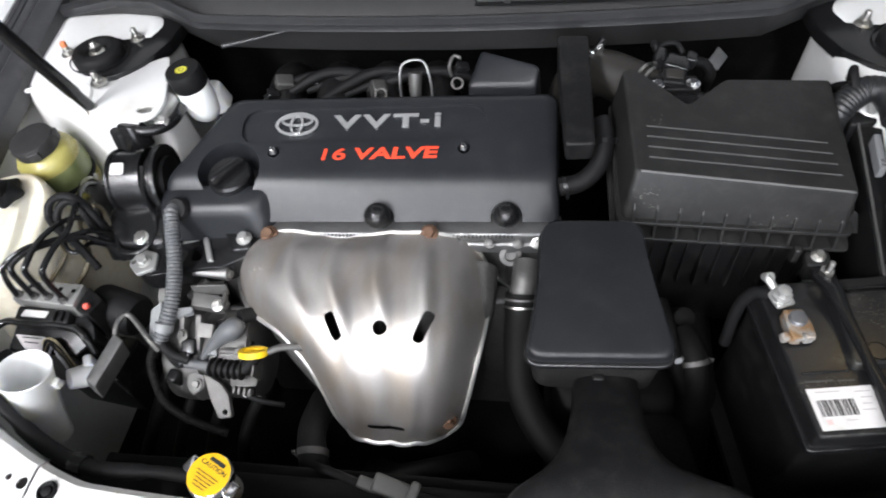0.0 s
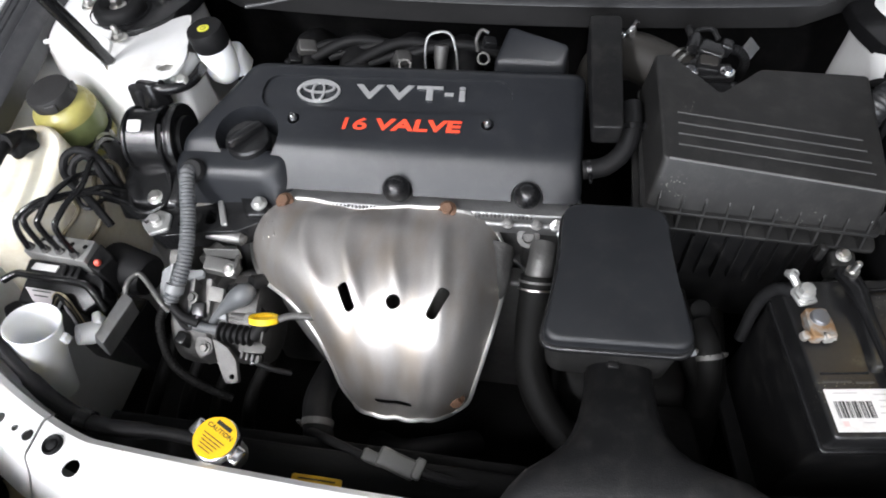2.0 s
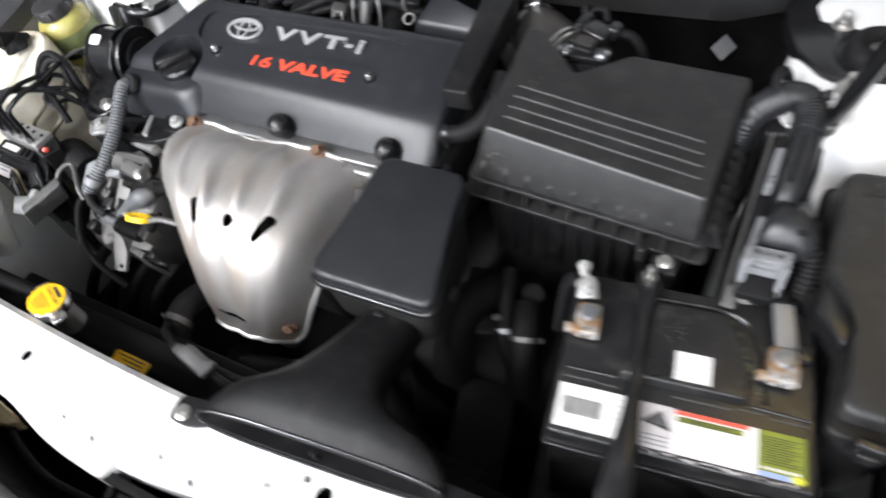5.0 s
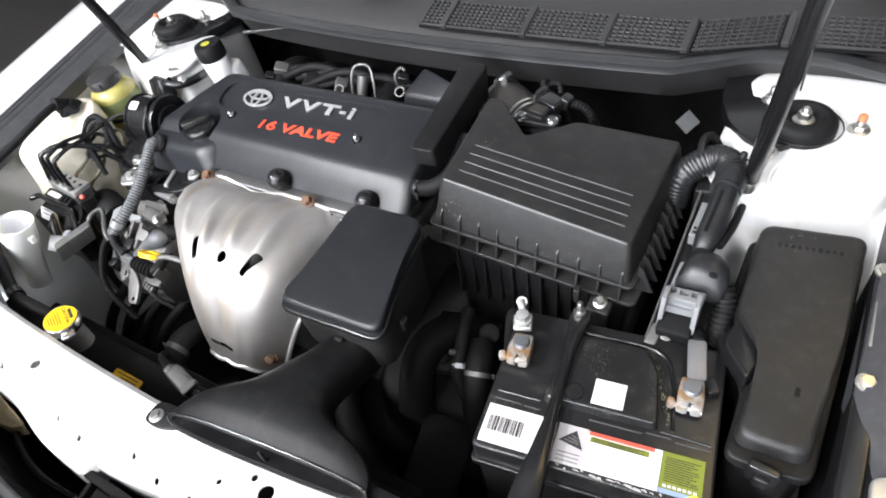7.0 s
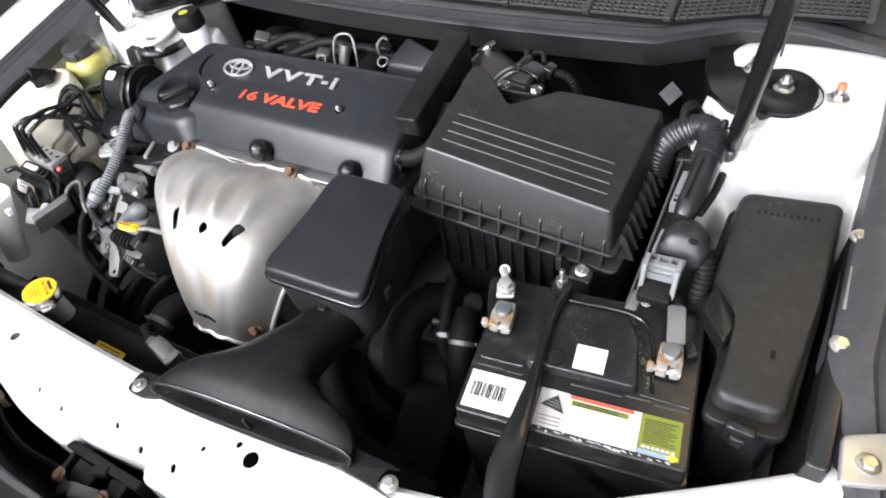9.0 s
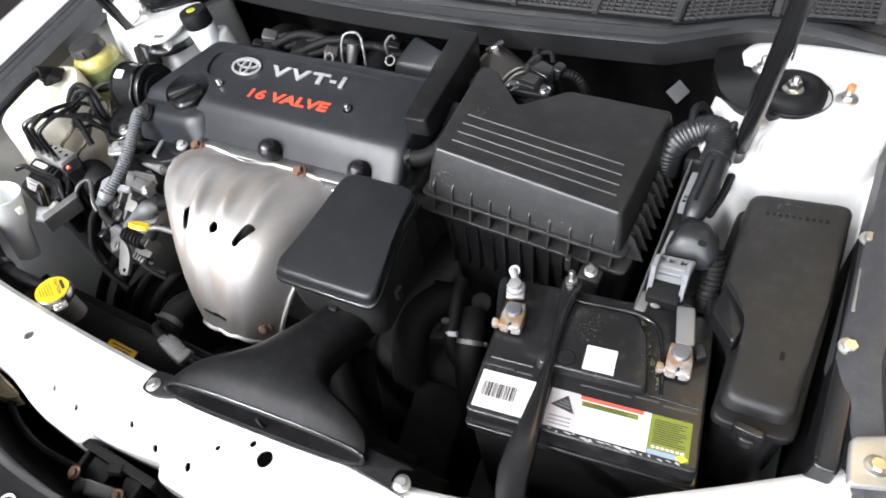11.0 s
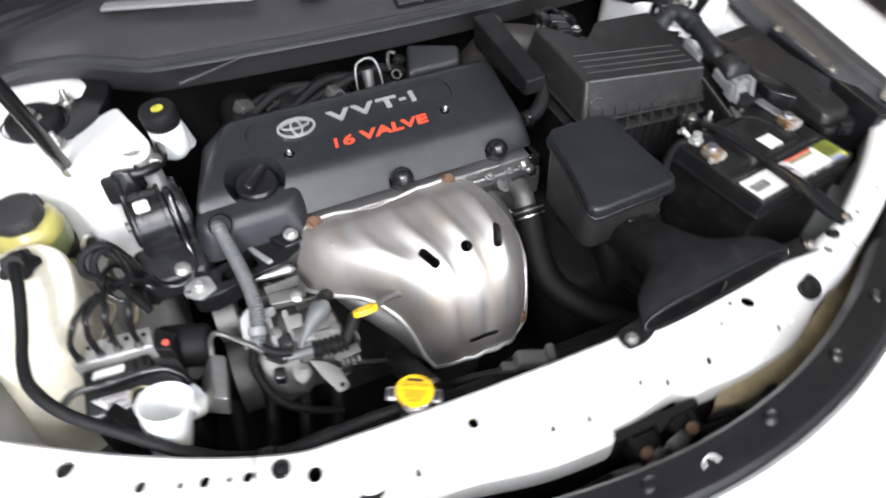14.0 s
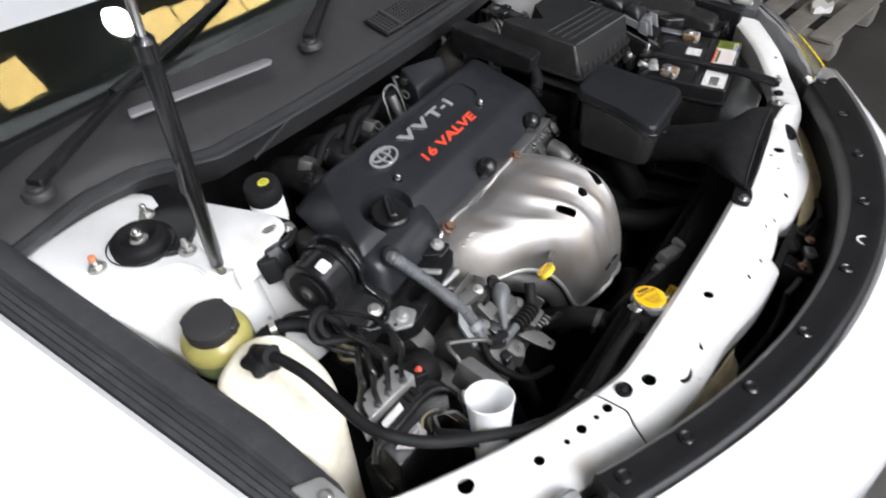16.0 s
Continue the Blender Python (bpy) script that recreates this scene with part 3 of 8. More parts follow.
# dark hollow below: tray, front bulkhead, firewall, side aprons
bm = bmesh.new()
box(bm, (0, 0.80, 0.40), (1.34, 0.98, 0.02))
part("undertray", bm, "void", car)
bm = bmesh.new()
box(bm, (0, 1.225, 0.70), (1.36, 0.02, 0.60))
part("firewall", bm, "matte", car)
for side in (-1, 1):
    bm = bmesh.new()
    block(bm, [(side * (0.652 + 0.018 * (side < 0)), 0.50, 0.800 - 0.05 * (side > 0)), (side * 0.700, 0.50, 0.800 - 0.05 * (side > 0)), (side * 0.705, 1.20, 0.938), (side * (0.652 + 0.022 * (side < 0)), 1.20, 0.938)][::side],
          [(side * (0.655 - 0.055 * (side < 0)), 0.44, 0.42), (side * 0.70, 0.44, 0.42), (side * 0.70, 1.20, 0.42), (side * (0.660 - 0.06 * (side < 0)), 1.20, 0.42)][::side], 0.006, 0.004)
    part("inner_wing", bm, "white", car)
    bm = bmesh.new()
    block(bm, [(side * 0.462, 0.885, 0.897), (side * 0.535, 0.880, 0.904), (side * 0.664, 0.940, 0.906), (side * 0.690, 1.12, 0.924), (side * 0.472, 1.12, 0.922)][::side],
          [(side * 0.462, 0.80, 0.48), (side * 0.535, 0.82, 0.48), (side * 0.675, 0.87, 0.48), (side * 0.695, 1.14, 0.48), (side * 0.474, 1.14, 0.48)][::side], 0.055, 0.020, 8)
    tower = part("strut_tower", bm, "white", car, "rounded white strut tower")
    bm = bmesh.new()
    tube(bm, [(side * x, y, z) for x, y, z in ((0.648, 0.934, 0.9035), (0.609, 0.947, 0.9045), (0.572, 0.953, 0.9045), (0.543, 0.940, 0.9040), (0.534, 0.915, 0.9030), (0.535, 0.893, 0.9015))], 0.0035, 8)
    part("pressed_seam", bm, "white", tower)
    # dark reinforcing plate round the mount
    bm = bmesh.new()
    prism(bm, [(0.450, 1.118), (0.453, 1.040), (0.472, 0.988), (0.500, 0.957), (0.530, 0.950), (0.548, 0.962), (0.560, 1.03), (0.560, 1.118)],
          Matrix.Diagonal((side, 1, 1, 1)) @ Matrix.Translation((0, 0, 0.8965)), 0.0185, 0.001, 0.012)
    part("mount_plate", bm, "gloss", tower, "black plate")
    mx, my = side * 0.550, 1.000
    bm = bmesh.new()
    lathe(bm, [(0.037, -0.03), (0.037, 0.004), (0.0358, 0.009), (0.032, 0.013), (0.024, 0.015), (0.018, 0.012), (0.014, 0.007), (0.007, 0.007)], Matrix.Translation((mx, my, 0.917)), 36)
    part("top_mount", bm, "rubber", tower, "black rubber strut mount")
    bm = bmesh.new()
    ring(bm, Matrix.Translation((mx, my, 0.9165)), 0.0432, 0.0432, 0.0014, 0.002)
    part("mount_rim", bm, "gloss", tower)
    bm = bmesh.new()
    hexhead(bm, (mx, my, 0.923), (0, 0, 1), 0.008, 0.012)
    lathe(bm, [(0.0045, 0.0), (0.0045, 0.016), (0.003, 0.018)], Matrix.Translation((mx, my, 0.922)), 10)
    part("nut", bm, "steel", tower)
    for k, (bx, by) in enumerate(((0.510, 1.046), (0.524, 0.940), (0.607, 1.011))):
        bm = bmesh.new()
        hexhead(bm, (side * bx, by, 0.914), (0, 0, 1), 0.0078, 0.008)
        lathe(bm, [(0.0042, 0.0), (0.0042, 0.014), (0.003, 0.016)], Matrix.Translation((side * bx, by, 0.917)), 10)
        stud = part("nut", bm, "steel", tower)
        if k == 2:
            bm = bmesh.new()
            lathe(bm, [(0.0046, 0.010), (0.0046, 0.016), (0.003, 0.0175)], Matrix.Translation((side * bx, by, 0.917)), 10)
            part("paint_mark", bm, "orange", stud, "orange paint on the stud")
    # wing: outer skin, gutter and the broad rubber strip
    def edge(y):
        if side < 0:
            return 0.721 - 0.062 * max(0.0, 1.0 - y) + 0.05 * max(0.0, y - 1.0)
        return 0.730 - 0.03 * max(0.0, 0.95 - y) + 0.02 * max(0.0, y - 1.0)
    bm = bmesh.new()
    rings = []
    for i in range(29):
        y = (0.545 if side < 0 else 0.585) + 1.56 * i / 28
        e, lift = edge(y), 0.15 * (min(y, 1.2) - 0.70) + 0.05 * max(0.0, y - 1.2)
        if y < 0.62:
            lift -= 0.35 * (0.62 - y) ** 1.5
        prof = [(e - 0.004, 0.865), (e - 0.003, 0.893), (e + 0.004, 0.901), (e + 0.03, 0.902), (e + 0.07, 0.899), (e + 0.12, 0.892), (e + 0.17, 0.873), (e + 0.20, 0.832), (e + 0.215, 0.74), (e + 0.195, 0.45)]
        rings.append([V((side * x, y, z + lift)) for x, z in prof])
    sheet(bm, rings, 0.0015 * -side)
    part("wing", bm, "whiteout", car, "polished white wing panel")
    bm = bmesh.new()
    rings = []
    for i in range(31):
        y = (0.592 + 0.583 * i / 30) if side < 0 else (0.556 + 0.619 * i / 30)
        e, z0 = edge(y) - 0.002, 0.886 + 0.15 * (y - 0.70)
        w = 0.073 * min(1.0, 0.88 + (y - 0.592) * 1.2) if side < 0 else 0.076 * min(1.0, 0.40 + (y - 0.556) * 5)
        prof = [(e - w, z0 - 0.030), (e - w + 0.003, z0 - 0.006), (e - w + 0.012, z0 + 0.002), (e - w * 0.55, z0 + 0.004), (e - w * 0.48, z0 + 0.0005),
                (e - w * 0.43, z0 + 0.0060), (e - w * 0.36, z0 + 0.0078), (e - w * 0.345, z0 + 0.0062), (e - w * 0.33, z0 + 0.0088), (e - w * 0.25, z0 + 0.0102), (e - w * 0.235, z0 + 0.0086), (e - w * 0.22, z0 + 0.0106),
                (e - w * 0.15, z0 + 0.0104), (e - w * 0.14, z0 + 0.0086), (e - w * 0.125, z0 + 0.0096), (e - w * 0.06, z0 + 0.0070), (e - 0.003, z0 + 0.002), (e - 0.003, z0 - 0.03)]
        rings.append([V((side * x, y, z)) for x, z in prof])
    loft(bm, rings)
    part("wing_seal", bm, "seal", car, "broad dusty black rubber strip")
    # plated corner bracket at the wing's front end, black trim along the flange
    bx, bw = (0.655, 0.013) if side < 0 else (0.684, 0.017)
    bm = bmesh.new()
    prism(bm, [(side * (bx + bw), 0.622), (side * (bx + bw), 0.574), (side * (bx - bw), 0.562), (side * (bx - bw - 0.002), 0.604)][::-side], Matrix.Translation((0, 0, 0.876)), 0.006, 0.002, 0.006)
    br = part("corner_bracket", bm, "plated", car, "bright plated corner bracket")
    bm = bmesh.new()
    hexhead(bm, (side * bx, 0.586, 0.882), (0, 0, 1), 0.006)
    part("bolt", bm, "steel", br)
    if side > 0:
        bm = bmesh.new()
        block(bm, [(0.645, 0.575, 0.866), (0.664, 0.575, 0.868), (0.666, 0.835, 0.896), (0.648, 0.835, 0.890)], [(0.643, 0.575, 0.72), (0.668, 0.575, 0.72), (0.668, 0.835, 0.72), (0.646, 0.835, 0.72)], 0.005, 0.003)
        trim = part("flange_trim", bm, "gloss", car, "glossy black flange trim")
        for y in (0.690, 0.815):
            bm = bmesh.new()
            hexhead(bm, (0.654, y, 0.870 + 0.105 * (y - 0.575)), (0, -0.1, 1), 0.0062)
            part("bolt", bm, "steel", trim)
        bm = bmesh.new()
        box(bm, (0.654, 0.752, 0.8885), (0.008, 0.052, 0.004), (6, 0, 0), 0.001)
        part("strap", bm, "alu", trim)
    # headlamp wrapped round the corner between the sealing strip and the wing
    def lamp_at(t, d, z):
        t2 = t * 1.02
        x, y = 0.500 + 0.235 * t2, 0.392 + 0.105 * t2 + 0.075 * t2 * t2
        nx, ny = 0.105 + 0.15 * t2, -0.235
        k = math.hypot(nx, ny)
        return V((side * (x + nx / k * d), y + ny / k * d, z + 0.022 * t))
    steps = [k / 16 for k in range(17)]
    bm = bmesh.new()
    sheet(bm, [[lamp_at(t, 0.0, 0.836), lamp_at(t, 0.016, 0.833), lamp_at(t, 0.036, 0.820), lamp_at(t, 0.056, 0.790), lamp_at(t, 0.068, 0.735), lamp_at(t, 0.070, 0.660)] for t in steps], 0.003 * side)
    head = part("headlamp", bm, "lens", car, "clear headlamp lens")
    head.visible_shadow = False
    bm = bmesh.new()
    sheet(bm, [[lamp_at(t, -0.004, 0.815), lamp_at(t, 0.020, 0.800 + 0.006 * math.sin(26 * t)), lamp_at(t, 0.036, 0.775 + 0.008 * math.sin(26 * t)), lamp_at(t, 0.030, 0.70), lamp_at(t, 0.034, 0.655)] for t in steps], 0.003 * side)
    part("reflector", bm, "reflector", head, "fluted bright reflector")
    bm = bmesh.new()
    sheet(bm, [[lamp_at(t, 0.040, 0.8180), lamp_at(t, 0.048, 0.8100), lamp_at(t, 0.0585, 0.7930), lamp_at(t, 0.0705, 0.737), lamp_at(t, 0.0725, 0.68)] for t in (0.10 + 0.52 * k / 10 for k in range(11))], 0.003 * side)
    part("indicator_lens", bm, "amber", head, "yellow indicator lens")
    bm = bmesh.new()
    sheet(bm, [[lamp_at(t, 0.002, 0.835), lamp_at(t, -0.010, 0.838 + 0.003 * math.sin(22 * t)), lamp_at(t, -0.018, 0.826), lamp_at(t, -0.018, 0.70)] for t in steps], 0.003 * side)
    part("housing", bm, "mid_grey", head, "grey lamp housing edge")

# front bumper: black sealing strip with push clips, then the white skin
def lip_out(x):
    return 0.213 + (0.54 if x < 0 else 0.68) * x * x


bm, skin = bmesh.new(), bmesh.new()
rs, rk = [], []
for i in range(57):
    x = -0.78 + 1.56 * i / 56
    yo = lip_out(x)
    nx, ny = -(1.08 if x < 0 else 1.36) * x, 1.0
    k = math.hypot(nx, ny)
    nx, ny = nx / k, ny / k
    def off(d, z):
        return V((x + nx * d, yo + ny * d, z))
    if -0.505 < x < 0.468:
        rs.append([off(0.050, 0.826), off(0.049, 0.852), off(0.044, 0.859), off(0.022, 0.864), off(0.015, 0.8685), off(0.006, 0.8695), off(0.0, 0.864), off(0.0, 0.832)])
    if abs(x) < 0.74:
        s = min(1.0, max(0.0, (abs(x) - 0.16) / 0.26))
        s = 1 - 0.54 * s * s * (3 - 2 * s)
        low = 1.0 - 0.52 * ease((abs(x) - 0.49) / 0.08)
        rk.append([off(d * (s if d < -0.002 else 1), 0.42 + (z - 0.42) * low) for d, z in ((0.001, 0.845), (-0.001, 0.863), (-0.006, 0.868), (-0.025, 0.863), (-0.058, 0.844), (-0.092, 0.800), (-0.112, 0.735), (-0.122, 0.62), (-0.112, 0.42))])
loft(bm, rs)
sheet(skin, rk, -0.002)
strip = part("bumper_seal", bm, "trim_strip", car, "satin black sealing strip")
part("bumper_skin", skin, "whiteout", car, "polished white bumper skin")
for x in (-0.47, -0.396, -0.30, -0.19, -0.055, 0.10, 0.22, 0.33, 0.428):
    bm = bmesh.new()
    lathe(bm, [(0.0082, -0.002), (0.0082, 0.0012), (0.0066, 0.0026), (0.0050, 0.0010), (0.0042, 0.0018), (0.002, 0.0014)], Matrix.Translation((x, lip_out(x) + 0.029 * (1 + 0.3 * abs(x)), 0.8625)), 14)
    part("push_clip", bm, "gloss", strip)
bm = bmesh.new()   # an empty clip hole with its bright rim
ring(bm, Matrix.Translation((0.012, lip_out(0.012) + 0.022, 0.8630)), 0.0095, 0.0095, 0.0022, 0.0014, 24)
part("clip_hole", bm, "whiteout", strip, "bright rim of an empty clip hole")
bm = bmesh.new()
box(bm, (0, 0.30, 0.58), (1.0, 0.02, 0.20), f=0.004)
part("grille_backing", bm, "matte", car)
# added dark sheet that keeps the gap between front panel and bumper black
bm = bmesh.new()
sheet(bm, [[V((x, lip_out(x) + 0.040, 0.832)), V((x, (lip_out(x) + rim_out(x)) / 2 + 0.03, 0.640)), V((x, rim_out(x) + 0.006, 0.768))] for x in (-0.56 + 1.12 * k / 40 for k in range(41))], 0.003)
part("gap_dark_sheet", bm, "void", car)
# bonnet catch in the gap ahead of the support
latch = thing("bonnet_latch", (0.0, 0.30, 0.70), "black and bare steel bonnet latch in the front gap", "latch")
bm = bmesh.new()
box(bm, (0.028, 0.316, 0.765), (0.115, 0.010, 0.070), f=0.002)
box(bm, (0.008, 0.298, 0.788), (0.030, 0.026, 0.005), (14, 8, 0))
box(bm, (0.056, 0.302, 0.786), (0.026, 0.022, 0.005), (18, -8, 10))
box(bm, (0.032, 0.310, 0.796), (0.020, 0.012, 0.012), (0, 0, 20))
box(bm, (-0.012, 0.296, 0.782), (0.006, 0.036, 0.034), (10, 0, 0))
box(bm, (0.070, 0.298, 0.780), (0.006, 0.034, 0.034), (10, 0, 0))
part("plate", bm, "void", latch)
bm = bmesh.new()
tube(bm, [(-0.040, 0.290, 0.770), (-0.010, 0.282, 0.786), (0.025, 0.284, 0.790), (0.060, 0.292, 0.778), (0.078, 0.290, 0.760)], 0.0045)
part("spring", bm, "dull_metal", latch)
bm = bmesh.new()
box(bm, (0.034, 0.284, 0.797), (0.030, 0.016, 0.010), (0, 20, 15))
box(bm, (0.006, 0.280, 0.790), (0.022, 0.012, 0.012), (10, -14, 30))
part("lever", bm, "dull_metal", latch, "grimy release lever")
for at in ((-0.006, 0.286, 0.802), (0.058, 0.290, 0.800)):
    bm = bmesh.new()
    hexhead(bm, at, (0, -0.3, 1), 0.0050)
    part("bolt", bm, "rust", latch)
for pts, r in (([(0.078, 0.292, 0.770), (0.12, 0.286, 0.782), (0.17, 0.292, 0.778), (0.24, 0.318, 0.76)], 0.005), ([(-0.040, 0.290, 0.770), (-0.10, 0.288, 0.776), (-0.17, 0.300, 0.768), (-0.25, 0.326, 0.75)], 0.0045), ([(0.10, 0.300, 0.775), (0.125, 0.290, 0.792), (0.130, 0.280, 0.775), (0.118, 0.276, 0.74)], 0.0035)):
    bm = bmesh.new()
    tube(bm, pts, r, 8)
    part("cable", bm, "rubber", latch)

# cowl: rubber seal, plastic panel, slatted air inlet, screen
def cowl_y(x):
    a = abs(x)
    return 1.012 + 0.13 * x * x + 0.045 * min(1.0, max(0.0, (a - 0.39) / 0.09)) - 0.11 * max(0.0, a - 0.57)


bm, panel, shelf = bmesh.new(), bmesh.new(), bmesh.new()
rs, rp, rsh = [], [], []
for i in range(65):
    x = -0.735 + 1.47 * i / 64
    y, z = cowl_y(x), 0.950 - 0.03 * max(0.0, abs(x) - 0.55) / 0.15
    rs.append([V((x, y + 0.010 * math.cos(a) * (1.3 if k % 2 else 1), z + 0.010 * math.sin(a))) for k, a in enumerate(2 * math.pi * j / 12 for j in range(12))])
    yb = 1.012 + 0.20 * x * x
    rp.append([V((x, y + 0.004, z - 0.004)), V((x, y + 0.014, z - 0.006)), V((x, y + 0.030, z + 0.010)), V((x, yb + 0.075, z + 0.022)), V((x, yb + 0.150, z + 0.036)), V((x, yb + 0.170, z + 0.043))])
    rsh.append([V((x, y - 0.002, z - 0.008)), V((x, y + 0.006, z - 0.022)), V((x, y + 0.020, z - 0.055)), V((x, y + 0.075, z - 0.085)), V((x, y + 0.20, z - 0.10))])
loft(bm, rs)
cowl = part("cowl_panel", loft(panel, rp, cap=False, closed=False), "cowl", car, "weathered black plastic scuttle panel")
part("cowl_seal", bm, "cowl_rubber", cowl, "dusty black rubber seal")
part("cowl_shelf", loft(shelf, rsh, cap=False, closed=False), "cowl", cowl)
bm = bmesh.new()
tube(bm, [(-0.352, 0.999, 0.930), (-0.322, 1.006, 0.932), (-0.269, 1.017, 0.938), (-0.222, 1.022, 0.946)], lambda t: 0.0034 - 0.0018 * t)
part("cowl_bead", bm, "cowl_rubber", cowl)
# slatted inlet on one half of the scuttle
def inlet_y(x):
    s = min(1.0, max(0.0, (x - 0.40) / 0.10))
    return 1.036 + 0.07 * x * x + 0.034 * s * s * (3 - 2 * s)


for gx0, gx1 in ((0.012, 0.047), (0.055, 0.175), (0.185, 0.290), (0.299, 0.394), (0.403, 0.503), (0.513, 0.612)):
    n = max(3, int((gx1 - gx0) / 0.0080))
    for k in range(n + 1):
        x = gx0 + (gx1 - gx0) * k / n
        bm = bmesh.new()
        box(bm, (x, inlet_y(x) + 0.023, 0.9735), (0.0024, 0.050, 0.005), (16, 0, 0), 0.0005, 0.0005)
        part("slat", bm, "cowl", cowl)
    for j in range(8):
        bm = bmesh.new()
        ya, yb = inlet_y(gx0), inlet_y(gx1)
        box(bm, ((gx0 + gx1) / 2, (ya + yb) / 2 + 0.0068 * j, 0.9670 + 0.0019 * j), (gx1 - gx0, 0.0022, 0.004), (0, 0, math.degrees(math.atan2(yb - ya, gx1 - gx0))), 0.0005, 0.0005)
        part("slat", bm, "cowl", cowl)
    bm = bmesh.new()
    box(bm, (gx1 + 0.004, inlet_y(gx1) + 0.023, 0.9745), (0.009, 0.056, 0.008), (16, 0, 0), 0.001, 0.001)
    part("bar", bm, "cowl", cowl)
# dark sheet laid in for the shaded hollow below the slats
bm = bmesh.new()
sheet(bm, [[V((x, inlet_y(x) - 0.003, 0.9635)), V((x, inlet_y(x) + 0.052, 0.9785))] for x in (0.008 + 0.606 * k / 18 for k in range(19))], 0.002)
part("inlet_shade_sheet", bm, "matte", cowl, "dark sheet in place of the shaded hollow under the slats")
bm = bmesh.new()
prism(bm, [(-0.430, 1.148), (-0.212, 1.093), (-0.200, 1.100), (-0.204, 1.114), (-0.420, 1.170)], Matrix.Translation((0, 0, 0.9895)), 0.004, 0.0015, 0.005)
part("moulding", bm, "strip", cowl, "pale grey moulding strip")
# windscreen, wipers, dashboard behind
bm = bmesh.new()
rings = []
for i in range(49):
    x = -0.70 + 1.40 * i / 48
    yb = 1.182 + 0.22 * x * x
    rings.append([V((x * (1 - 0.10 * t), yb + 0.80 * t, 0.988 + 0.42 * t - 0.03 * t * t)) for t in (k / 20 for k in range(21))])
sheet(bm, rings, 0.005)
screen = part("windscreen", bm, "glass", car, "tinted windscreen glass")
screen.visible_shadow = False
bm = bmesh.new()
box(bm, (0, 1.62, 0.93), (1.34, 0.80, 0.02), (4, 0, 0), 0.01)
part("dashboard", bm, "matte", car)
bm = bmesh.new()
box(bm, (0, 2.05, 0.95), (1.40, 0.02, 1.0), f=0.004)
part("cabin_bulkhead", bm, "matte", car)
for px, py, tip, end in ((-0.12, 1.095, (0.12, 1.235, 1.034), (0.36, 1.36, 1.075)), (-0.595, 1.105, (-0.385, 1.205, 1.012), (0.04, 1.320, 1.062))):
    wip = thing("wiper_arm", (px, py, 0.985), "black windscreen wiper arm on its pivot", "wiper", "wipers")
    bm = bmesh.new()
    lathe(bm, [(0.020, 0.0), (0.020, 0.006), (0.017, 0.010), (0.011, 0.0105), (0.010, 0.014), (0.006, 0.0145)], Matrix.Translation((px, py, 0.982)), 20)
    part("pivot_cap", bm, "cowl", wip)
    bm = bmesh.new()
    d = V(tip) - V((px, py, 0.998))
    sidev = d.cross(V((0, 0, 1))).normalized()
    block(bm, [V((px, py, 1.004)) + sidev * 0.011, V((px, py, 1.004)) - sidev * 0.011, V(tip) - sidev * 0.005, V(tip) + sidev * 0.005],
          [V((px, py, 0.994)) + sidev * 0.012, V((px, py, 0.994)) - sidev * 0.012, V(tip) - sidev * 0.006 - V((0, 0, 0.008)), V(tip) + sidev * 0.006 - V((0, 0, 0.008))], 0.004, 0.003)
    part("arm", bm, "plastic", wip)
    bm = bmesh.new()
    tube(bm, [V(tip) - V((0.03, 0.004, 0.004)), V(tip).lerp(V(end), 0.5), V(end)], lambda t: 0.009 - 0.004 * t, 8, 4)
    part("blade", bm, "rubber", wip)
# raised bonnet on its two gas struts
bm = bmesh.new()
rings = []
for i in range(21):
    x = -0.70 + 1.40 * i / 20
    c = 1 - 0.06 * (x / 0.7) ** 2
    rings.append([V((x * (1 - 0.08 * t), 1.235 + 0.2 * x * x * (1 - t) - 0.60 * t * c, 1.11 + 0.86 * t * c + 0.05 * math.sin(math.pi * t))) for t in (0, 0.15, 0.3, 0.5, 0.7, 0.85, 1.0)])
sheet(bm, rings, 0.02)
bonnet = part("bonnet", bm, "whiteout", car, "raised white bonnet")
# unseen pad, added to darken what the glossy tops below reflect
bm = bmesh.new()
sheet(bm, [[p + V((0, -0.004, -0.028)) for p in r[1:-1]] for r in rings[2:-2]], 0.006)
part("unseen_felt_pad", bm, "pad", bonnet, "unseen dark felt pad, added to darken reflections")
for side in (-1, 1):
    foot, way = V((side * 0.517, 0.893, 0.908)), V((side * 0.078, -0.262, 1.0)).normalized()
    gs = thing("gas_strut", foot, "black gas strut holding the raised bonnet", "gas strut", "bonnet gas struts")
    bm = bmesh.new()
    m = aim(foot, way)
    lathe(bm, [(0.006, 0.0), (0.0082, 0.003), (0.0082, 0.030), (0.0092, 0.033), (0.0092, 0.328), (0.0080, 0.333)], m, 18)
    part("cylinder", bm, "gloss", gs)
    bm = bmesh.new()
    lathe(bm, [(0.0097, 0.320), (0.0097, 0.338), (0.006, 0.342)], m, 18)
    part("collar", bm, "gloss", gs)
    bm = bmesh.new()
    lathe(bm, [(0.0042, 0.34), (0.0042, 0.56)], m, 12)
    part("rod", bm, "chrome", gs, "bright piston rod")
    bm = bmesh.new()
    box(bm, m @ V((side * 0.0086, -0.0030, 0.175)), (0.002, 0.009, 0.05), (15, 0, 0), 0.0004, 0.0004)
    part("sticker", bm, "scuff", gs)
    bm = bmesh.new()
    spherecap(bm, foot - V((0, 0, 0.002)), (0, 0, 1), 0.009, 0.012)
    part("ball_stud", bm, "steel", gs)

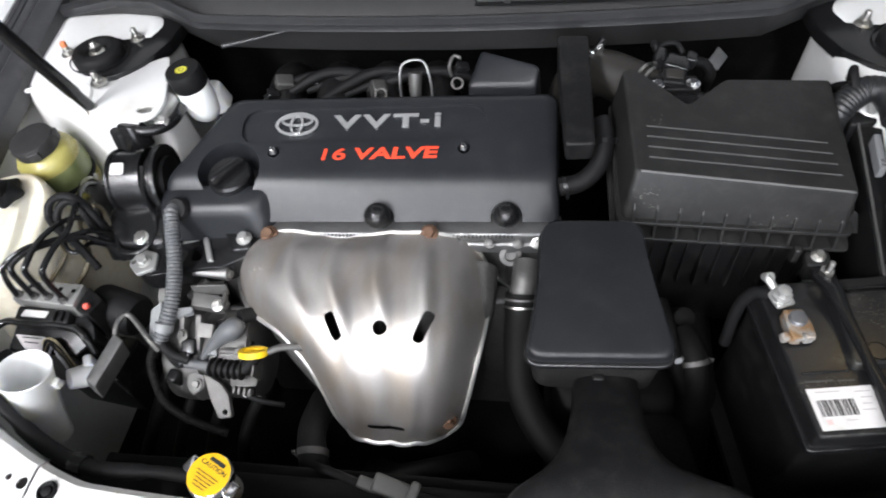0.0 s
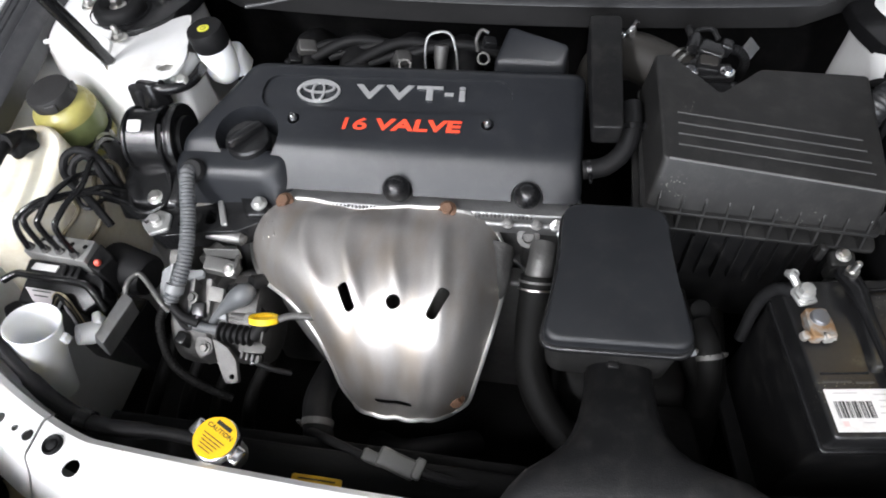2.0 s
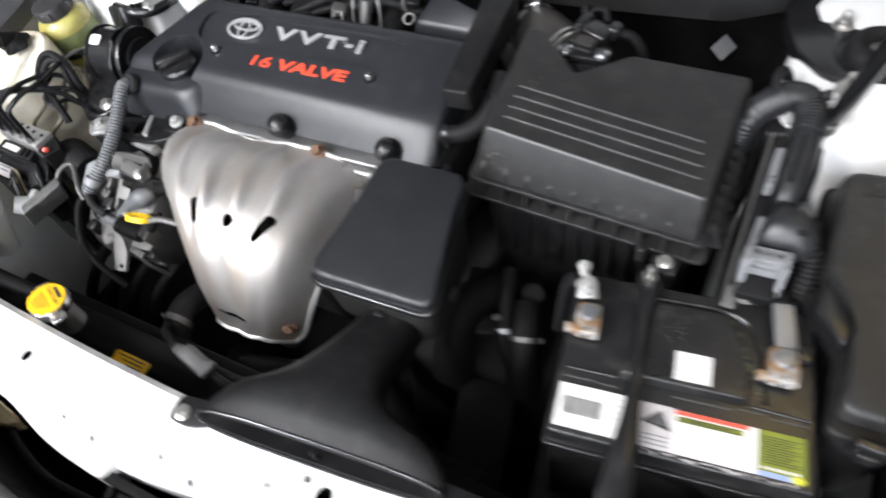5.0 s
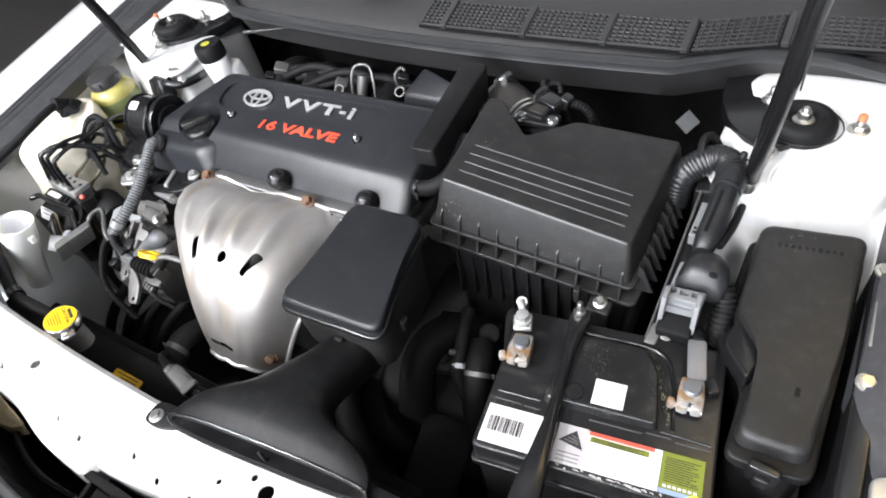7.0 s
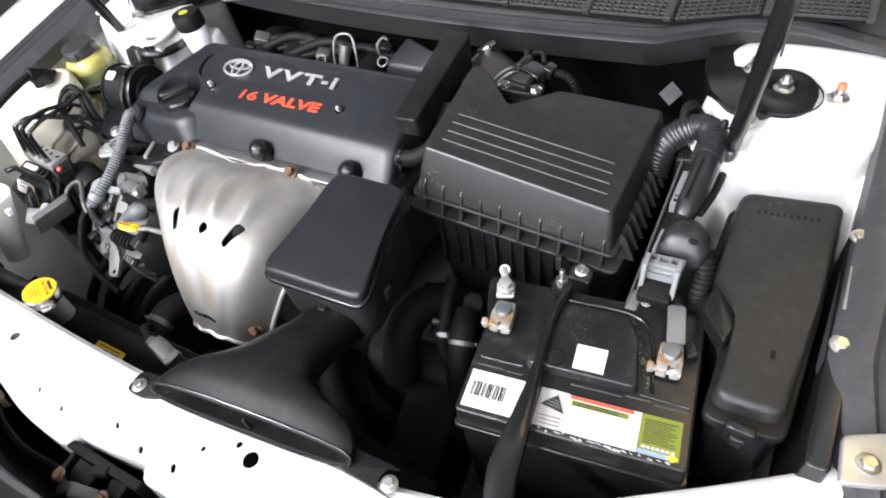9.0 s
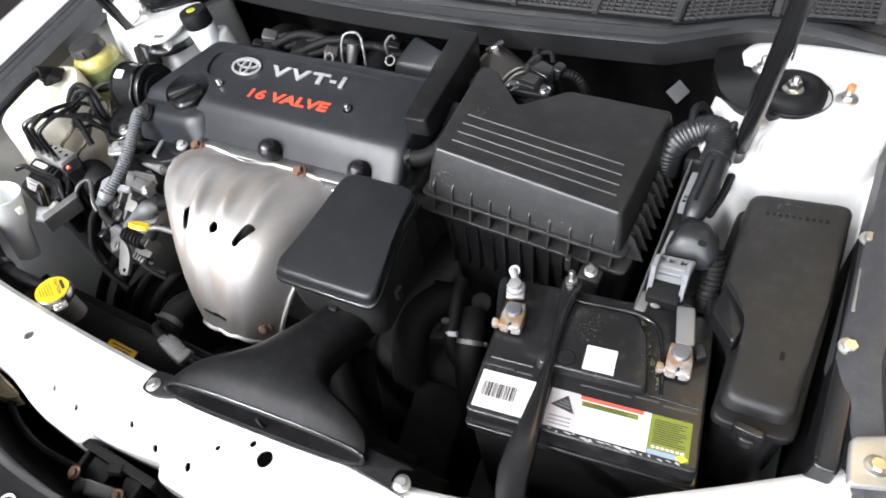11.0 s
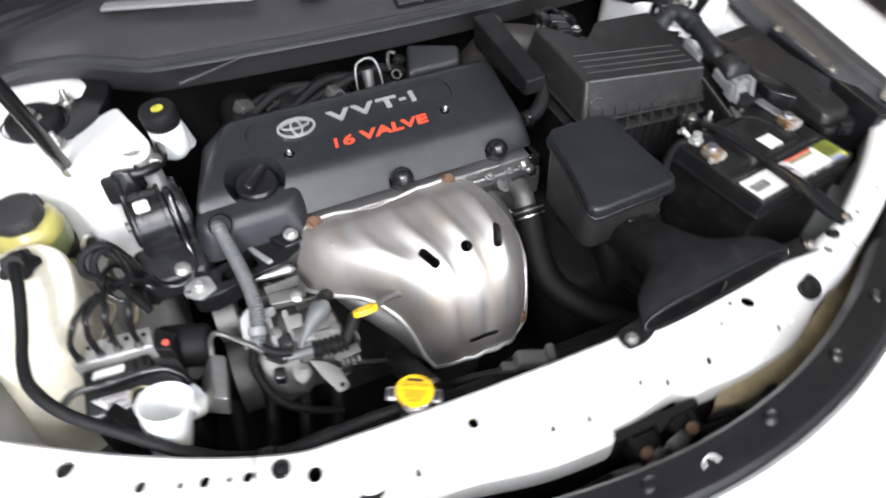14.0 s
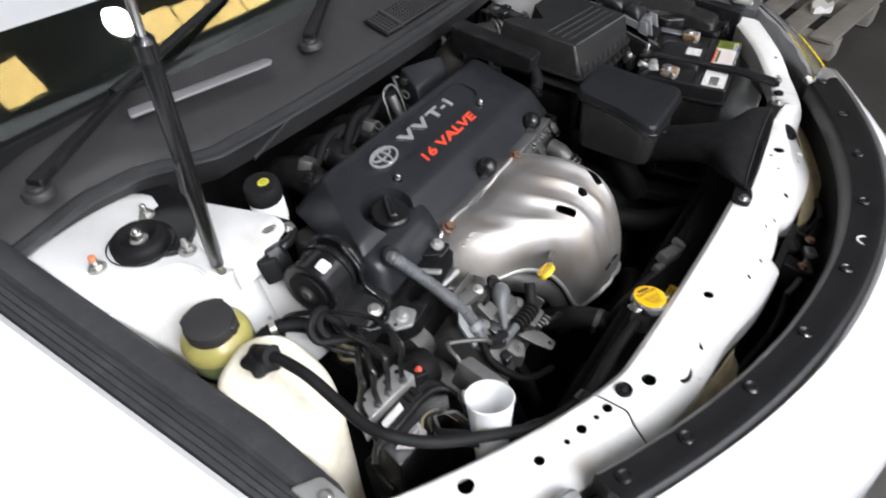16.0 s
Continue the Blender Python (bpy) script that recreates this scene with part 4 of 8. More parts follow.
# ---------------------------------------------------------------- engine
engine = thing("engine", (-0.12, 0.80, 0.42), "four-cylinder petrol engine under a black plastic cover", "engine")


def zc(x, y):
    """Height of the cover's sloping top."""
    return 0.8895 + 0.27 * (y - 0.826) - 0.018 * (x + 0.239)


cx_axis = V((1, 0.045, -0.006)).normalized()
cy_axis = V((0, 1, 0.27))
cz_axis = cx_axis.cross(cy_axis).normalized()
cy_axis = cz_axis.cross(cx_axis)
COVER = Matrix((cx_axis, cy_axis, cz_axis)).transposed().to_4x4()
COVER.translation = V((-0.239, 0.826, 0.8895))

bm = bmesh.new()
tp = [(-0.379, 0.786), (0.118, 0.797), (0.119, 0.920), (-0.308, 0.906)]
lo = [(-0.390, 0.752, 0.835), (0.124, 0.763, 0.838), (0.124, 0.955, 0.856), (-0.348, 0.948, 0.852)]
block(bm, [(x, y, zc(x, y)) for x, y in tp], lo, 0.016, 0.012, 6)
pan = bmesh.new()   # shallow badge panel
prism(pan, [(-0.048, 0.013), (0.272, 0.013), (0.272, 0.066), (-0.048, 0.066)], COVER @ Matrix.Translation((0, 0, -0.0045)), 0.02, 0.0, 0.026, 8)
bm = cut(bm, pan)
well = bmesh.new()   # oil filler well, open to the front, and the two fixing pockets
lathe(well, [(0.034, -0.030), (0.040, 0.0), (0.046, 0.03)], aim((-0.294, 0.799, zc(-0.294, 0.799) - 0.004), (0, -0.12, 1)), 28)
for u in (0.0, 0.244):
    lathe(well, [(0.007, -0.012), (0.0085, 0.01)], COVER @ Matrix.Translation((u, 0.0, 0.0)), 16)
for bx, by, bz in ((-0.098, 0.757, 0.852), (0.060, 0.764, 0.850)):
    lathe(well, [(0.0195, -0.05), (0.0195, 0.05)], aim((bx, by - 0.004, bz), (0, -0.55, 1)), 22)
bm = cut(bm, well)
cover = part("engine_cover", bm, "cover", engine, "satin black plastic engine cover", 30)
bm = bmesh.new()
block(bm, [(-0.382, 0.748, 0.862), (-0.255, 0.754, 0.862), (-0.235, 0.790, 0.872), (-0.384, 0.790, 0.872)],
      [(-0.390, 0.735, 0.815), (-0.236, 0.741, 0.818), (-0.222, 0.790, 0.830), (-0.390, 0.790, 0.830)], 0.022, 0.013, 7)
part("chain_cover", bm, "cover", cover, "rounded black timing end of the cover")
bm = bmesh.new()
FC = aim((-0.294, 0.799, zc(-0.294, 0.799) - 0.022), (0, -0.12, 1))
lathe(bm, [(0.026, -0.012), (0.026, 0.004), (0.0285, 0.006), (0.0285, 0.017), (0.026, 0.020), (0.010, 0.021)], FC, 28)
cap = part("oil_filler_cap", bm, "gloss", cover, "black ribbed oil filler cap")
bm = bmesh.new()
box(bm, FC @ V((0.0, 0.0, 0.025)), (0.013, 0.050, 0.014), (0, 0, -38), 0.004, 0.004)
part("grip", bm, "gloss", cap)
for u in (0.0, 0.244):
    bm = bmesh.new()
    m = COVER @ Matrix.Translation((u, 0, -0.009))
    lathe(bm, [(0.0055, 0.0), (0.0055, 0.010), (0.004, 0.017), (0.0025, 0.019)], m, 12)
    part("cover_nut", bm, "chrome", cover, "bright dome nut")
for bx, by, bz in ((-0.098, 0.757, 0.852), (0.060, 0.764, 0.850)):
    bm = bmesh.new()
    spherecap(bm, (bx, by, bz - 0.002), (0, -0.65, 0.76), 0.0165, 0.022)
    part("dome_cap", bm, "gloss", cover, "black rubber dome cap")
badge = bmesh.new()
EM = COVER @ Matrix.Translation((0.025, 0.043, -0.0030))
ring(badge, EM, 0.0285, 0.0178, 0.0036, 0.0022)
ring(badge, EM @ Matrix.Translation((0, 0.005, 0)), 0.0215, 0.0085, 0.0028, 0.0026)
ring(badge, EM @ Matrix.Translation((0, -0.001, 0)), 0.0088, 0.0155, 0.0028, 0.0030)
part("badge", badge, "silver", cover, "silver oval badge")
letters = lettering("VVT", COVER @ Matrix.Translation((0.0735, 0.0345, -0.0025)), 0.1115, 0.0205, 0.002, 1.25, 0.0, 0.030)
vvt = part("lettering", letters, "silver", cover, "silver raised letters VVT-i")
part("hyphen", lettering("-", COVER @ Matrix.Translation((0.1875, 0.0415, -0.0025)), 0.0110, 0.0042, 0.002), "silver", vvt)
part("letter", lettering("i", COVER @ Matrix.Translation((0.2055, 0.0345, -0.0025)), 0.0082, 0.0205, 0.002), "silver", vvt)
num = part("lettering", lettering("16", COVER @ Matrix.Translation((0.0640, -0.0130, 0.0004)), 0.0310, 0.0165, 0.0015, 1.0, 0.10, 0.012), "red", cover, "red raised letters 16 VALVE")
part("letters", lettering("VALVE", COVER @ Matrix.Translation((0.1060, -0.0130, 0.0004)), 0.1070, 0.0165, 0.0015, 1.0, 0.10, 0.030), "red", num)

# cylinder head edge below the cover
bm = bmesh.new()
box(bm, (-0.062, 0.775, 0.822), (0.365, 0.060, 0.016), (0, 0, 1.3), 0.003)
headp = part("cylinder_head", bm, "alu", engine, "grey cast aluminium cylinder head")
bm = bmesh.new()
box(bm, (-0.062, 0.768, 0.803), (0.380, 0.050, 0.020), (0, 0, 1.3), 0.004)
part("gasket_face", bm, "alu", headp)
bm = bmesh.new()
box(bm, (-0.055, 0.775, 0.765), (0.390, 0.045, 0.060), (0, 0, 1.3), 0.006)
part("head_wall", bm, "dark_alu", headp)
bm = bmesh.new()
for k in range(64):
    x = -0.235 + 0.0048 * k
    box(bm, (x, 0.7455 + 0.0235 * (x + 0.06), 0.8265), (0.0026, 0.004, 0.005), (0, 0, 0), 0.0006, 0.0006)
tagged(part("gasket_teeth", bm, "dark_alu", headp), kind="stuff")
for x in (-0.215, -0.155, -0.118, -0.098, 0.000, 0.040, 0.075, 0.100):
    bm = bmesh.new()
    lathe(bm, [(0.0075, -0.022), (0.0075, 0.0), (0.005, 0.001), (0.005, 0.006), (0.003, 0.007)], aim((x, 0.744 + 0.023 * (x + 0.06), 0.816), (0, -0.5, 0.9)), 12)
    part("boss", bm, "dark_alu", headp)
bm = bmesh.new()
lathe(bm, [(0.014, -0.03), (0.014, 0.0), (0.008, 0.0005), (0.007, -0.004)], aim((0.066, 0.742, 0.796), (0.1, -0.75, 0.6)), 20)
part("plug", bm, "dark_alu", headp, "round cast plug")
bm = bmesh.new()
block(bm, [(0.060, 0.752, 0.800), (0.110, 0.752, 0.800), (0.112, 0.770, 0.81), (0.050, 0.770, 0.81)], [(0.060, 0.75, 0.66), (0.11, 0.75, 0.66), (0.11, 0.77, 0.66), (0.045, 0.77, 0.66)], 0.008, 0.004)
part("water_outlet", bm, "dark_alu", headp)
bm = bmesh.new()
tube(bm, [(0.086, 0.735, 0.79), (0.084, 0.712, 0.785), (0.081, 0.695, 0.772)], 0.0165, 16)
part("outlet_neck", bm, "dark_alu", headp)
bm = bmesh.new()
box(bm, (0.118, 0.760, 0.818), (0.020, 0.030, 0.024), f=0.003)
box(bm, (0.112, 0.742, 0.806), (0.012, 0.018, 0.014), f=0.003)
part("sensor", bm, "gloss", headp)
for k in range(3):
    bm = bmesh.new()
    hexhead(bm, (0.098 + 0.009 * k, 0.739, 0.826 - 0.012 * k), (0.1, -0.8, 0.6), 0.005)
    part("bolt", bm, "steel", headp)
bm = bmesh.new()
block(bm, [(-0.36, 0.76, 0.80), (0.12, 0.77, 0.80), (0.12, 0.96, 0.80), (-0.36, 0.96, 0.80)], [(-0.34, 0.70, 0.45), (0.10, 0.70, 0.45), (0.10, 0.98, 0.45), (-0.34, 0.98, 0.45)], 0.02, 0.01)
part("cylinder_block", bm, "dark_alu", engine)
bm = bmesh.new()
for k in range(5):
    tube(bm, [(-0.23 + 0.065 * k, 0.73, 0.785), (-0.22 + 0.06 * k, 0.66, 0.765), (-0.15 + 0.025 * k, 0.60, 0.70), (-0.11 + 0.01 * k, 0.59, 0.58)], 0.021, 10)
part("exhaust_manifold", bm, "dark_alu", engine)

# exhaust heat shield: fluted sheet between two rolled lips
rows = [((-0.264, 0.744, 0.806), (0.744, 0.836), (0.016, 0.756, 0.806)), ((-0.291, 0.724, 0.777), (0.722, 0.842), (0.035, 0.737, 0.780)),
        ((-0.286, 0.696, 0.769), (0.690, 0.853), (0.040, 0.704, 0.776)), ((-0.256, 0.656, 0.778), (0.650, 0.854), (0.040, 0.661, 0.776)),
        ((-0.208, 0.625, 0.779), (0.608, 0.848), (0.034, 0.623, 0.768)), ((-0.176, 0.600, 0.759), (0.576, 0.826), (0.027, 0.599, 0.748)),
        ((-0.158, 0.579, 0.727), (0.554, 0.788), (0.018, 0.576, 0.716)), ((-0.147, 0.564, 0.690), (0.539, 0.743), (0.010, 0.563, 0.690)),
        ((-0.134, 0.556, 0.664), (0.529, 0.700), (-0.008, 0.556, 0.668))]


def shield_point(row, u, v):
    l, (yc, zt), r = row
    x = l[0] + (r[0] - l[0]) * u
    e = abs(2 * u - 1)
    a = 1 - e ** (3.6 + 3.2 * (1 - v))
    y, z = l[1] + (r[1] - l[1]) * u, l[2] + (r[2] - l[2]) * u
    y, z = y + (yc - y) * a, z + (zt - z) * a
    # ridges that carry the slots and the hole, valleys between them drawing together towards the foot
    uc = (u - 0.59 + 0.14 * (v - 0.42)) / (0.185 + 0.10 * (v - 0.42))
    flute = -math.cos(2 * math.pi * uc) - 0.28 * math.cos(4 * math.pi * uc)
    side = ease(min(1.0, max(0.0, (1 - abs(u - 0.56) / 0.40) * 2.4)))
    wave = (0.0008 + 0.0040 * math.exp(-((v - 0.36) / 0.17) ** 2) + 0.0052 * math.exp(-((v - 0.74) / 0.17) ** 2)) * flute * side * a
    for du, dv, amp in ((-0.36, 0.26, 0.0030), (-0.19, 0.37, -0.0022), (0.0, 0.39, -0.0022), (0.18, 0.36, -0.0022), (0.30, 0.22, 0.0020), (0.0, 0.56, 0.0030)):
        wave += amp * math.exp(-((u - 0.59 - du) / 0.06) ** 2 - ((v - dv) / 0.07) ** 2)
    dip = 0.014 * math.exp(-((u - 0.42) / 0.17) ** 2) * max(0.0, 1 - v * 5)
    return V((x, y - 0.6 * wave * v, z - wave * 0.9 - dip))


fine_rows = []
for i in range(len(rows) - 1):
    p = [rows[max(0, min(len(rows) - 1, i + k))] for k in (-1, 0, 1, 2)]
    for s in range(5):
        t = s / 5
        w = (0.5 * (-t + 2 * t * t - t ** 3), 0.5 * (2 - 5 * t * t + 3 * t ** 3), 0.5 * (t + 4 * t * t - 3 * t ** 3), 0.5 * (-t * t + t ** 3))
        mix = lambda f: tuple(sum(w[k] * f(p[k])[c] for k in range(4)) for c in range(len(f(p[0]))))
        fine_rows.append((mix(lambda q: q[0]), mix(lambda q: q[1]), mix(lambda q: q[2])))
fine_rows.append(rows[-1])
NU = 72
grid = [[shield_point(r, k / NU, i / (len(fine_rows) - 1)) for k in range(NU + 1)] for i, r in enumerate(fine_rows)]
bm = bmesh.new()
sheet(bm, grid, 0.0014)
slots = bmesh.new()
for at, way, ang, ln, wd in (((-0.1225, 0.602, 0.846), (0, -0.42, 0.9), 62, 0.033, 0.0125), ((-0.0225, 0.606, 0.845), (0, -0.42, 0.9), 112, 0.037, 0.0125), ((-0.071, 0.536, 0.730), (0, -0.9, 0.43), 2, 0.044, 0.0075)):
    zx = V(way).normalized()
    ax = V((1, 0, 0))
    ay = zx.cross(ax).normalized()
    m = Matrix((ax, ay, zx)).transposed().to_4x4()
    m.translation = V(at)
    m = m @ pose(0, 0, -0.02, 0, 0, -ang)
    prism(slots, [(-ln / 2, -wd / 2), (ln / 2, -wd / 2), (ln / 2, wd / 2), (-ln / 2, wd / 2)], m, 0.04, 0.0, wd * 0.48, 5)
lathe(slots, [(0.0082, -0.02), (0.0082, 0.02)], aim((-0.070, 0.602, 0.846), (0, -0.42, 0.9)), 20)
bm = cut(bm, slots)
shield = part("heat_shield", bm, "shield", engine, "stamped stainless heat shield, heat-tinted", 60)
for pts in ([g[0] for g in grid], [g[-1] for g in grid], grid[0][::3], grid[-1][::3]):
    bm = bmesh.new()
    tube(bm, pts, 0.0034, 8, 1)
    part("rolled_edge", bm, "plated", shield, "bright rolled edge")
for at, way in (((-0.237, 0.736, 0.834), (0, -0.35, 0.9)), ((-0.033, 0.742, 0.8360), (0, -0.35, 0.9)), ((-0.002, 0.557, 0.712), (0.2, -0.9, 0.3))):
    bm = bmesh.new()
    hexhead(bm, at, way, 0.0075, 0.009)
    part("bolt", bm, "rust", shield, "rusty flanged bolt")
bm = bmesh.new()   # embossed mark near the corner
for k in range(5):
    p = grid[9][7 + k]
    q = grid[12][7 + k + (k % 2)]
    tube(bm, [p + V((0, -0.0003, 0.0006)), p.lerp(q, 0.5) + V((0.002, -0.0003, 0.0006)), q + V((0, -0.0003, 0.0006))], 0.0009, 6, 3)
part("stamped_mark", bm, "shield", shield)

bm = bmesh.new()   # ribbed end of the cylinder block
box(bm, (0.052, 0.716, 0.660), (0.044, 0.030, 0.150), (-8, 0, 0), 0.006)
casting = part("block_casting", bm, "dark_alu", engine, "grimy ribbed aluminium casting")
for k in range(4):
    bm = bmesh.new()
    box(bm, (0.050 + 0.002 * (k % 2), 0.699 + 0.005 * k, 0.610 + 0.034 * k), (0.042, 0.008, 0.005), (-8, 0, 6), 0.0015)
    part("rib", bm, "dark_alu", casting)

# dipstick
dip = thing("oil_dipstick", (-0.15, 0.60, 0.70), "yellow plastic oil dipstick handle on a steel tube", "dipstick")
bm = bmesh.new()
HD = Matrix.Translation((-0.219, 0.581, 0.812)) @ pose(0, 0, 0, -38, 8, 12)
ring(bm, HD @ Matrix.Translation((0, 0, -0.003)), 0.0165, 0.0115, 0.0052, 0.007, 24)
lathe(bm, [(0.0115, -0.002), (0.0115, 0.001)], HD @ Matrix.Diagonal((1, 0.7, 1, 1)), 20)
part("handle", bm, "yellow", dip, "bright yellow loop handle")
bm = bmesh.new()
tube(bm, [HD @ V((0.016, 0, 0)), (-0.188, 0.592, 0.808), (-0.160, 0.60, 0.79), (-0.14, 0.62, 0.70)], 0.0042, 10)
part("tube", bm, "dark_alu", dip)

# engine mount and its bracket
mount = thing("engine_mount", (-0.43, 0.79, 0.62), "black cylindrical engine mount with bolted brackets", "engine mount")
MA = V((-0.437, 0.806, 0.856))
ax = V((1, 0.12, -0.02)).normalized()
bm = bmesh.new()
lathe(bm, [(0.030, -0.022), (0.041, -0.022), (0.043, -0.020), (0.043, -0.017), (0.040, -0.016), (0.040, 0.018), (0.043, 0.019), (0.043, 0.024), (0.030, 0.024)], aim(MA, ax), 32)
part("sleeve", bm, "gloss", mount, "glossy black mount sleeve")
for d, r in ((0.031, 0.036), (0.041, 0.0455)):
    bm = bmesh.new()
    lathe(bm, [(r - 0.012, -0.004), (r, -0.004), (r + 0.001, 0.0), (r, 0.004), (r - 0.012, 0.004)], aim(MA + ax * d, ax), 36)
    part("flange", bm, "gloss", mount)
bm = bmesh.new()
lathe(bm, [(0.030, -0.025), (0.030, 0.05)], aim(MA, ax), 20)
part("core", bm, "rubber", mount)
bm = bmesh.new()
box(bm, (-0.438, 0.789, 0.8945), (0.018, 0.016, 0.002), (26, 0, 6), 0.0006)
part("sticker", bm, "paper", mount, "white sticker")
bm = bmesh.new()
block(bm, [(-0.470, 0.722, 0.822), (-0.385, 0.726, 0.822), (-0.380, 0.775, 0.84), (-0.470, 0.775, 0.84)], [(-0.470, 0.715, 0.795), (-0.38, 0.72, 0.795), (-0.375, 0.775, 0.795), (-0.470, 0.775, 0.795)], 0.012, 0.005)
part("saddle", bm, "gloss", mount)
bm = bmesh.new()
hexhead(bm, (-0.416, 0.734, 0.824), (0, -0.3, 1), 0.0072)
part("bolt", bm, "steel", mount)
bm = bmesh.new()
hexhead(bm, MA - ax * 0.024, -ax, 0.0075)
lathe(bm, [(0.024, -0.003), (0.024, 0.0), (0.016, 0.001)], aim(MA - ax * 0.024, -ax), 24)
part("bolt", bm, "dull_metal", mount)
bm = bmesh.new()   # strap plate hugging the sleeve
tube(bm, [MA + ax * 0.036 + V((0, -0.020, 0.044)), MA + ax * 0.036 + V((0, -0.044, 0.018)), MA + ax * 0.036 + V((0, -0.050, -0.012)), (-0.398, 0.742, 0.828), (-0.402, 0.722, 0.822), (-0.420, 0.712, 0.818), (-0.440, 0.716, 0.820), (-0.452, 0.735, 0.824)], 0.0030, 8)
part("bracket_edge", bm, "gloss", mount)


def arm_at(x, y, z):
    """The arm dips and draws back towards the mount."""
    w = min(1.2, max(0.0, (-0.27 - x) / 0.14))
    return V((x + 0.008 * w, y + 0.012 * w - 0.002 * (1 - w), z - 0.016 * w - 0.006 * (1 - w)))


bm = bmesh.new()
arm_q = [(-0.424, 0.676), (-0.398, 0.668), (-0.352, 0.682), (-0.292, 0.692), (-0.262, 0.712), (-0.258, 0.745), (-0.310, 0.746), (-0.350, 0.726), (-0.418, 0.710)]
block(bm, [arm_at(x, y, 0.829) for x, y in arm_q], [arm_at(x, y, 0.800) for x, y in arm_q], 0.008, 0.004)
win = bmesh.new()
prism(win, [arm_at(x, y, 0)[:2] for x, y in ((-0.382, 0.688), (-0.350, 0.692), (-0.352, 0.715), (-0.376, 0.709))], Matrix.Translation((0, 0, 0.75)), 0.1, 0.0, 0.006)
prism(win, [arm_at(x, y, 0)[:2] for x, y in ((-0.342, 0.697), (-0.326, 0.699), (-0.332, 0.724), (-0.346, 0.720))], Matrix.Translation((0, 0, 0.75)), 0.1, 0.0, 0.006)
arm = part("mount_arm", cut(bm, win), "gloss", mount, "glossy black pierced arm")
bm = bmesh.new()
tq = [(-0.432, 0.682), (-0.412, 0.667), (-0.388, 0.680), (-0.394, 0.703), (-0.424, 0.708)]
block(bm, [arm_at(x, y, 0.833) for x, y in tq], [arm_at(x, y, 0.828) for x, y in tq], 0.005, 0.0015)
hole = bmesh.new()
lathe(hole, [(0.0038, -0.02), (0.0038, 0.02)], Matrix.Translation(arm_at(-0.424, 0.686, 0.83)), 12)
part("tab", cut(bm, hole), "plated", arm, "bright zinc-plated tab")
# bright strip in place of the reflection on the black arm's flange
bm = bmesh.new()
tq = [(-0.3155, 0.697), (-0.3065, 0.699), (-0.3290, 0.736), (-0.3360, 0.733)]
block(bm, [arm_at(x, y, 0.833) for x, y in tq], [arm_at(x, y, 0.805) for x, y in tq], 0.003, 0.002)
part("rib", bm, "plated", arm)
bm = bmesh.new()
tq = [(-0.284, 0.715), (-0.257, 0.719), (-0.267, 0.753), (-0.306, 0.749)]
block(bm, [(x, y, 0.8265) for x, y in tq], [(x, y, 0.812) for x, y in tq], 0.004, 0.0025)
part("foot_plate", bm, "gloss", arm)
for at in ((-0.409, 0.688, 0.833), (-0.272, 0.735, 0.8345)):
    bm = bmesh.new()
    hexhead(bm, arm_at(*at), (0, -0.1, 1), 0.0066, 0.008)
    part("bolt", bm, "plated", arm, "bright flanged bolt")
bm = bmesh.new()   # bracket from the tower
tube(bm, [(-0.462, 0.868, 0.895), (-0.435, 0.862, 0.893), (-0.412, 0.872, 0.890), (-0.402, 0.892, 0.888), (-0.404, 0.925, 0.884)], 0.0075, 12)
block(bm, [(-0.470, 0.862, 0.905), (-0.446, 0.855, 0.905), (-0.430, 0.872, 0.898), (-0.450, 0.884, 0.900)], [(-0.468, 0.846, 0.868), (-0.440, 0.845, 0.868), (-0.428, 0.868, 0.868), (-0.45, 0.88, 0.868)], 0.006, 0.004)
part("tower_bracket", bm, "gloss", mount)
bm = bmesh.new()
block(bm, [(-0.486, 0.862, 0.897), (-0.462, 0.848, 0.897), (-0.452, 0.866, 0.894), (-0.470, 0.880, 0.894)], [(-0.484, 0.852, 0.862), (-0.460, 0.842, 0.862), (-0.452, 0.86, 0.862), (-0.47, 0.875, 0.862)], 0.008, 0.005)
part("rubber_stop", bm, "rubber", mount)
bm = bmesh.new()
hexhead(bm, (-0.410, 0.878, 0.897), (0.2, -0.4, 0.9), 0.006)
part("bolt", bm, "steel", mount)

# white brace with an oval eye beside the fluid bottle
brace = thing("tower_brace", (-0.47, 0.93, 0.90), "white painted sheet brace with a bolted eye", "brace")
bm = bmesh.new()
prism(bm, [(-0.500, 0.975), (-0.518, 0.892), (-0.508, 0.866), (-0.450, 0.868), (-0.428, 0.866), (-0.413, 0.880), (-0.411, 0.905), (-0.446, 1.012)], Matrix.Translation((0, 0, 0.9045)), 0.004, 0.0015, 0.012)
eye = bmesh.new()
lathe(eye, [(0.009, -0.02), (0.009, 0.02)], Matrix.Translation((-0.434, 0.889, 0.905)) @ Matrix.Diagonal((1.35, 1, 1, 1)), 16)
part("plate", cut(bm, eye), "white", brace)
bm = bmesh.new()
box(bm, (-0.475, 0.8685, 0.888), (0.075, 0.003, 0.034), (0, 0, 0), 0.001)
part("skirt", bm, "white", brace)
bm = bmesh.new()
block(bm, [(-0.500, 0.892, 0.896), (-0.418, 0.888, 0.890), (-0.414, 0.945, 0.896), (-0.500, 0.945, 0.900)], [(-0.500, 0.850, 0.66), (-0.408, 0.845, 0.66), (-0.404, 0.945, 0.66), (-0.500, 0.945, 0.66)], 0.014, 0.008, 4)
part("apron", bm, "white", brace)
bm = bmesh.new()
hexhead(bm, (-0.434, 0.889, 0.903), (0, 0, 1), 0.0075, 0.004)
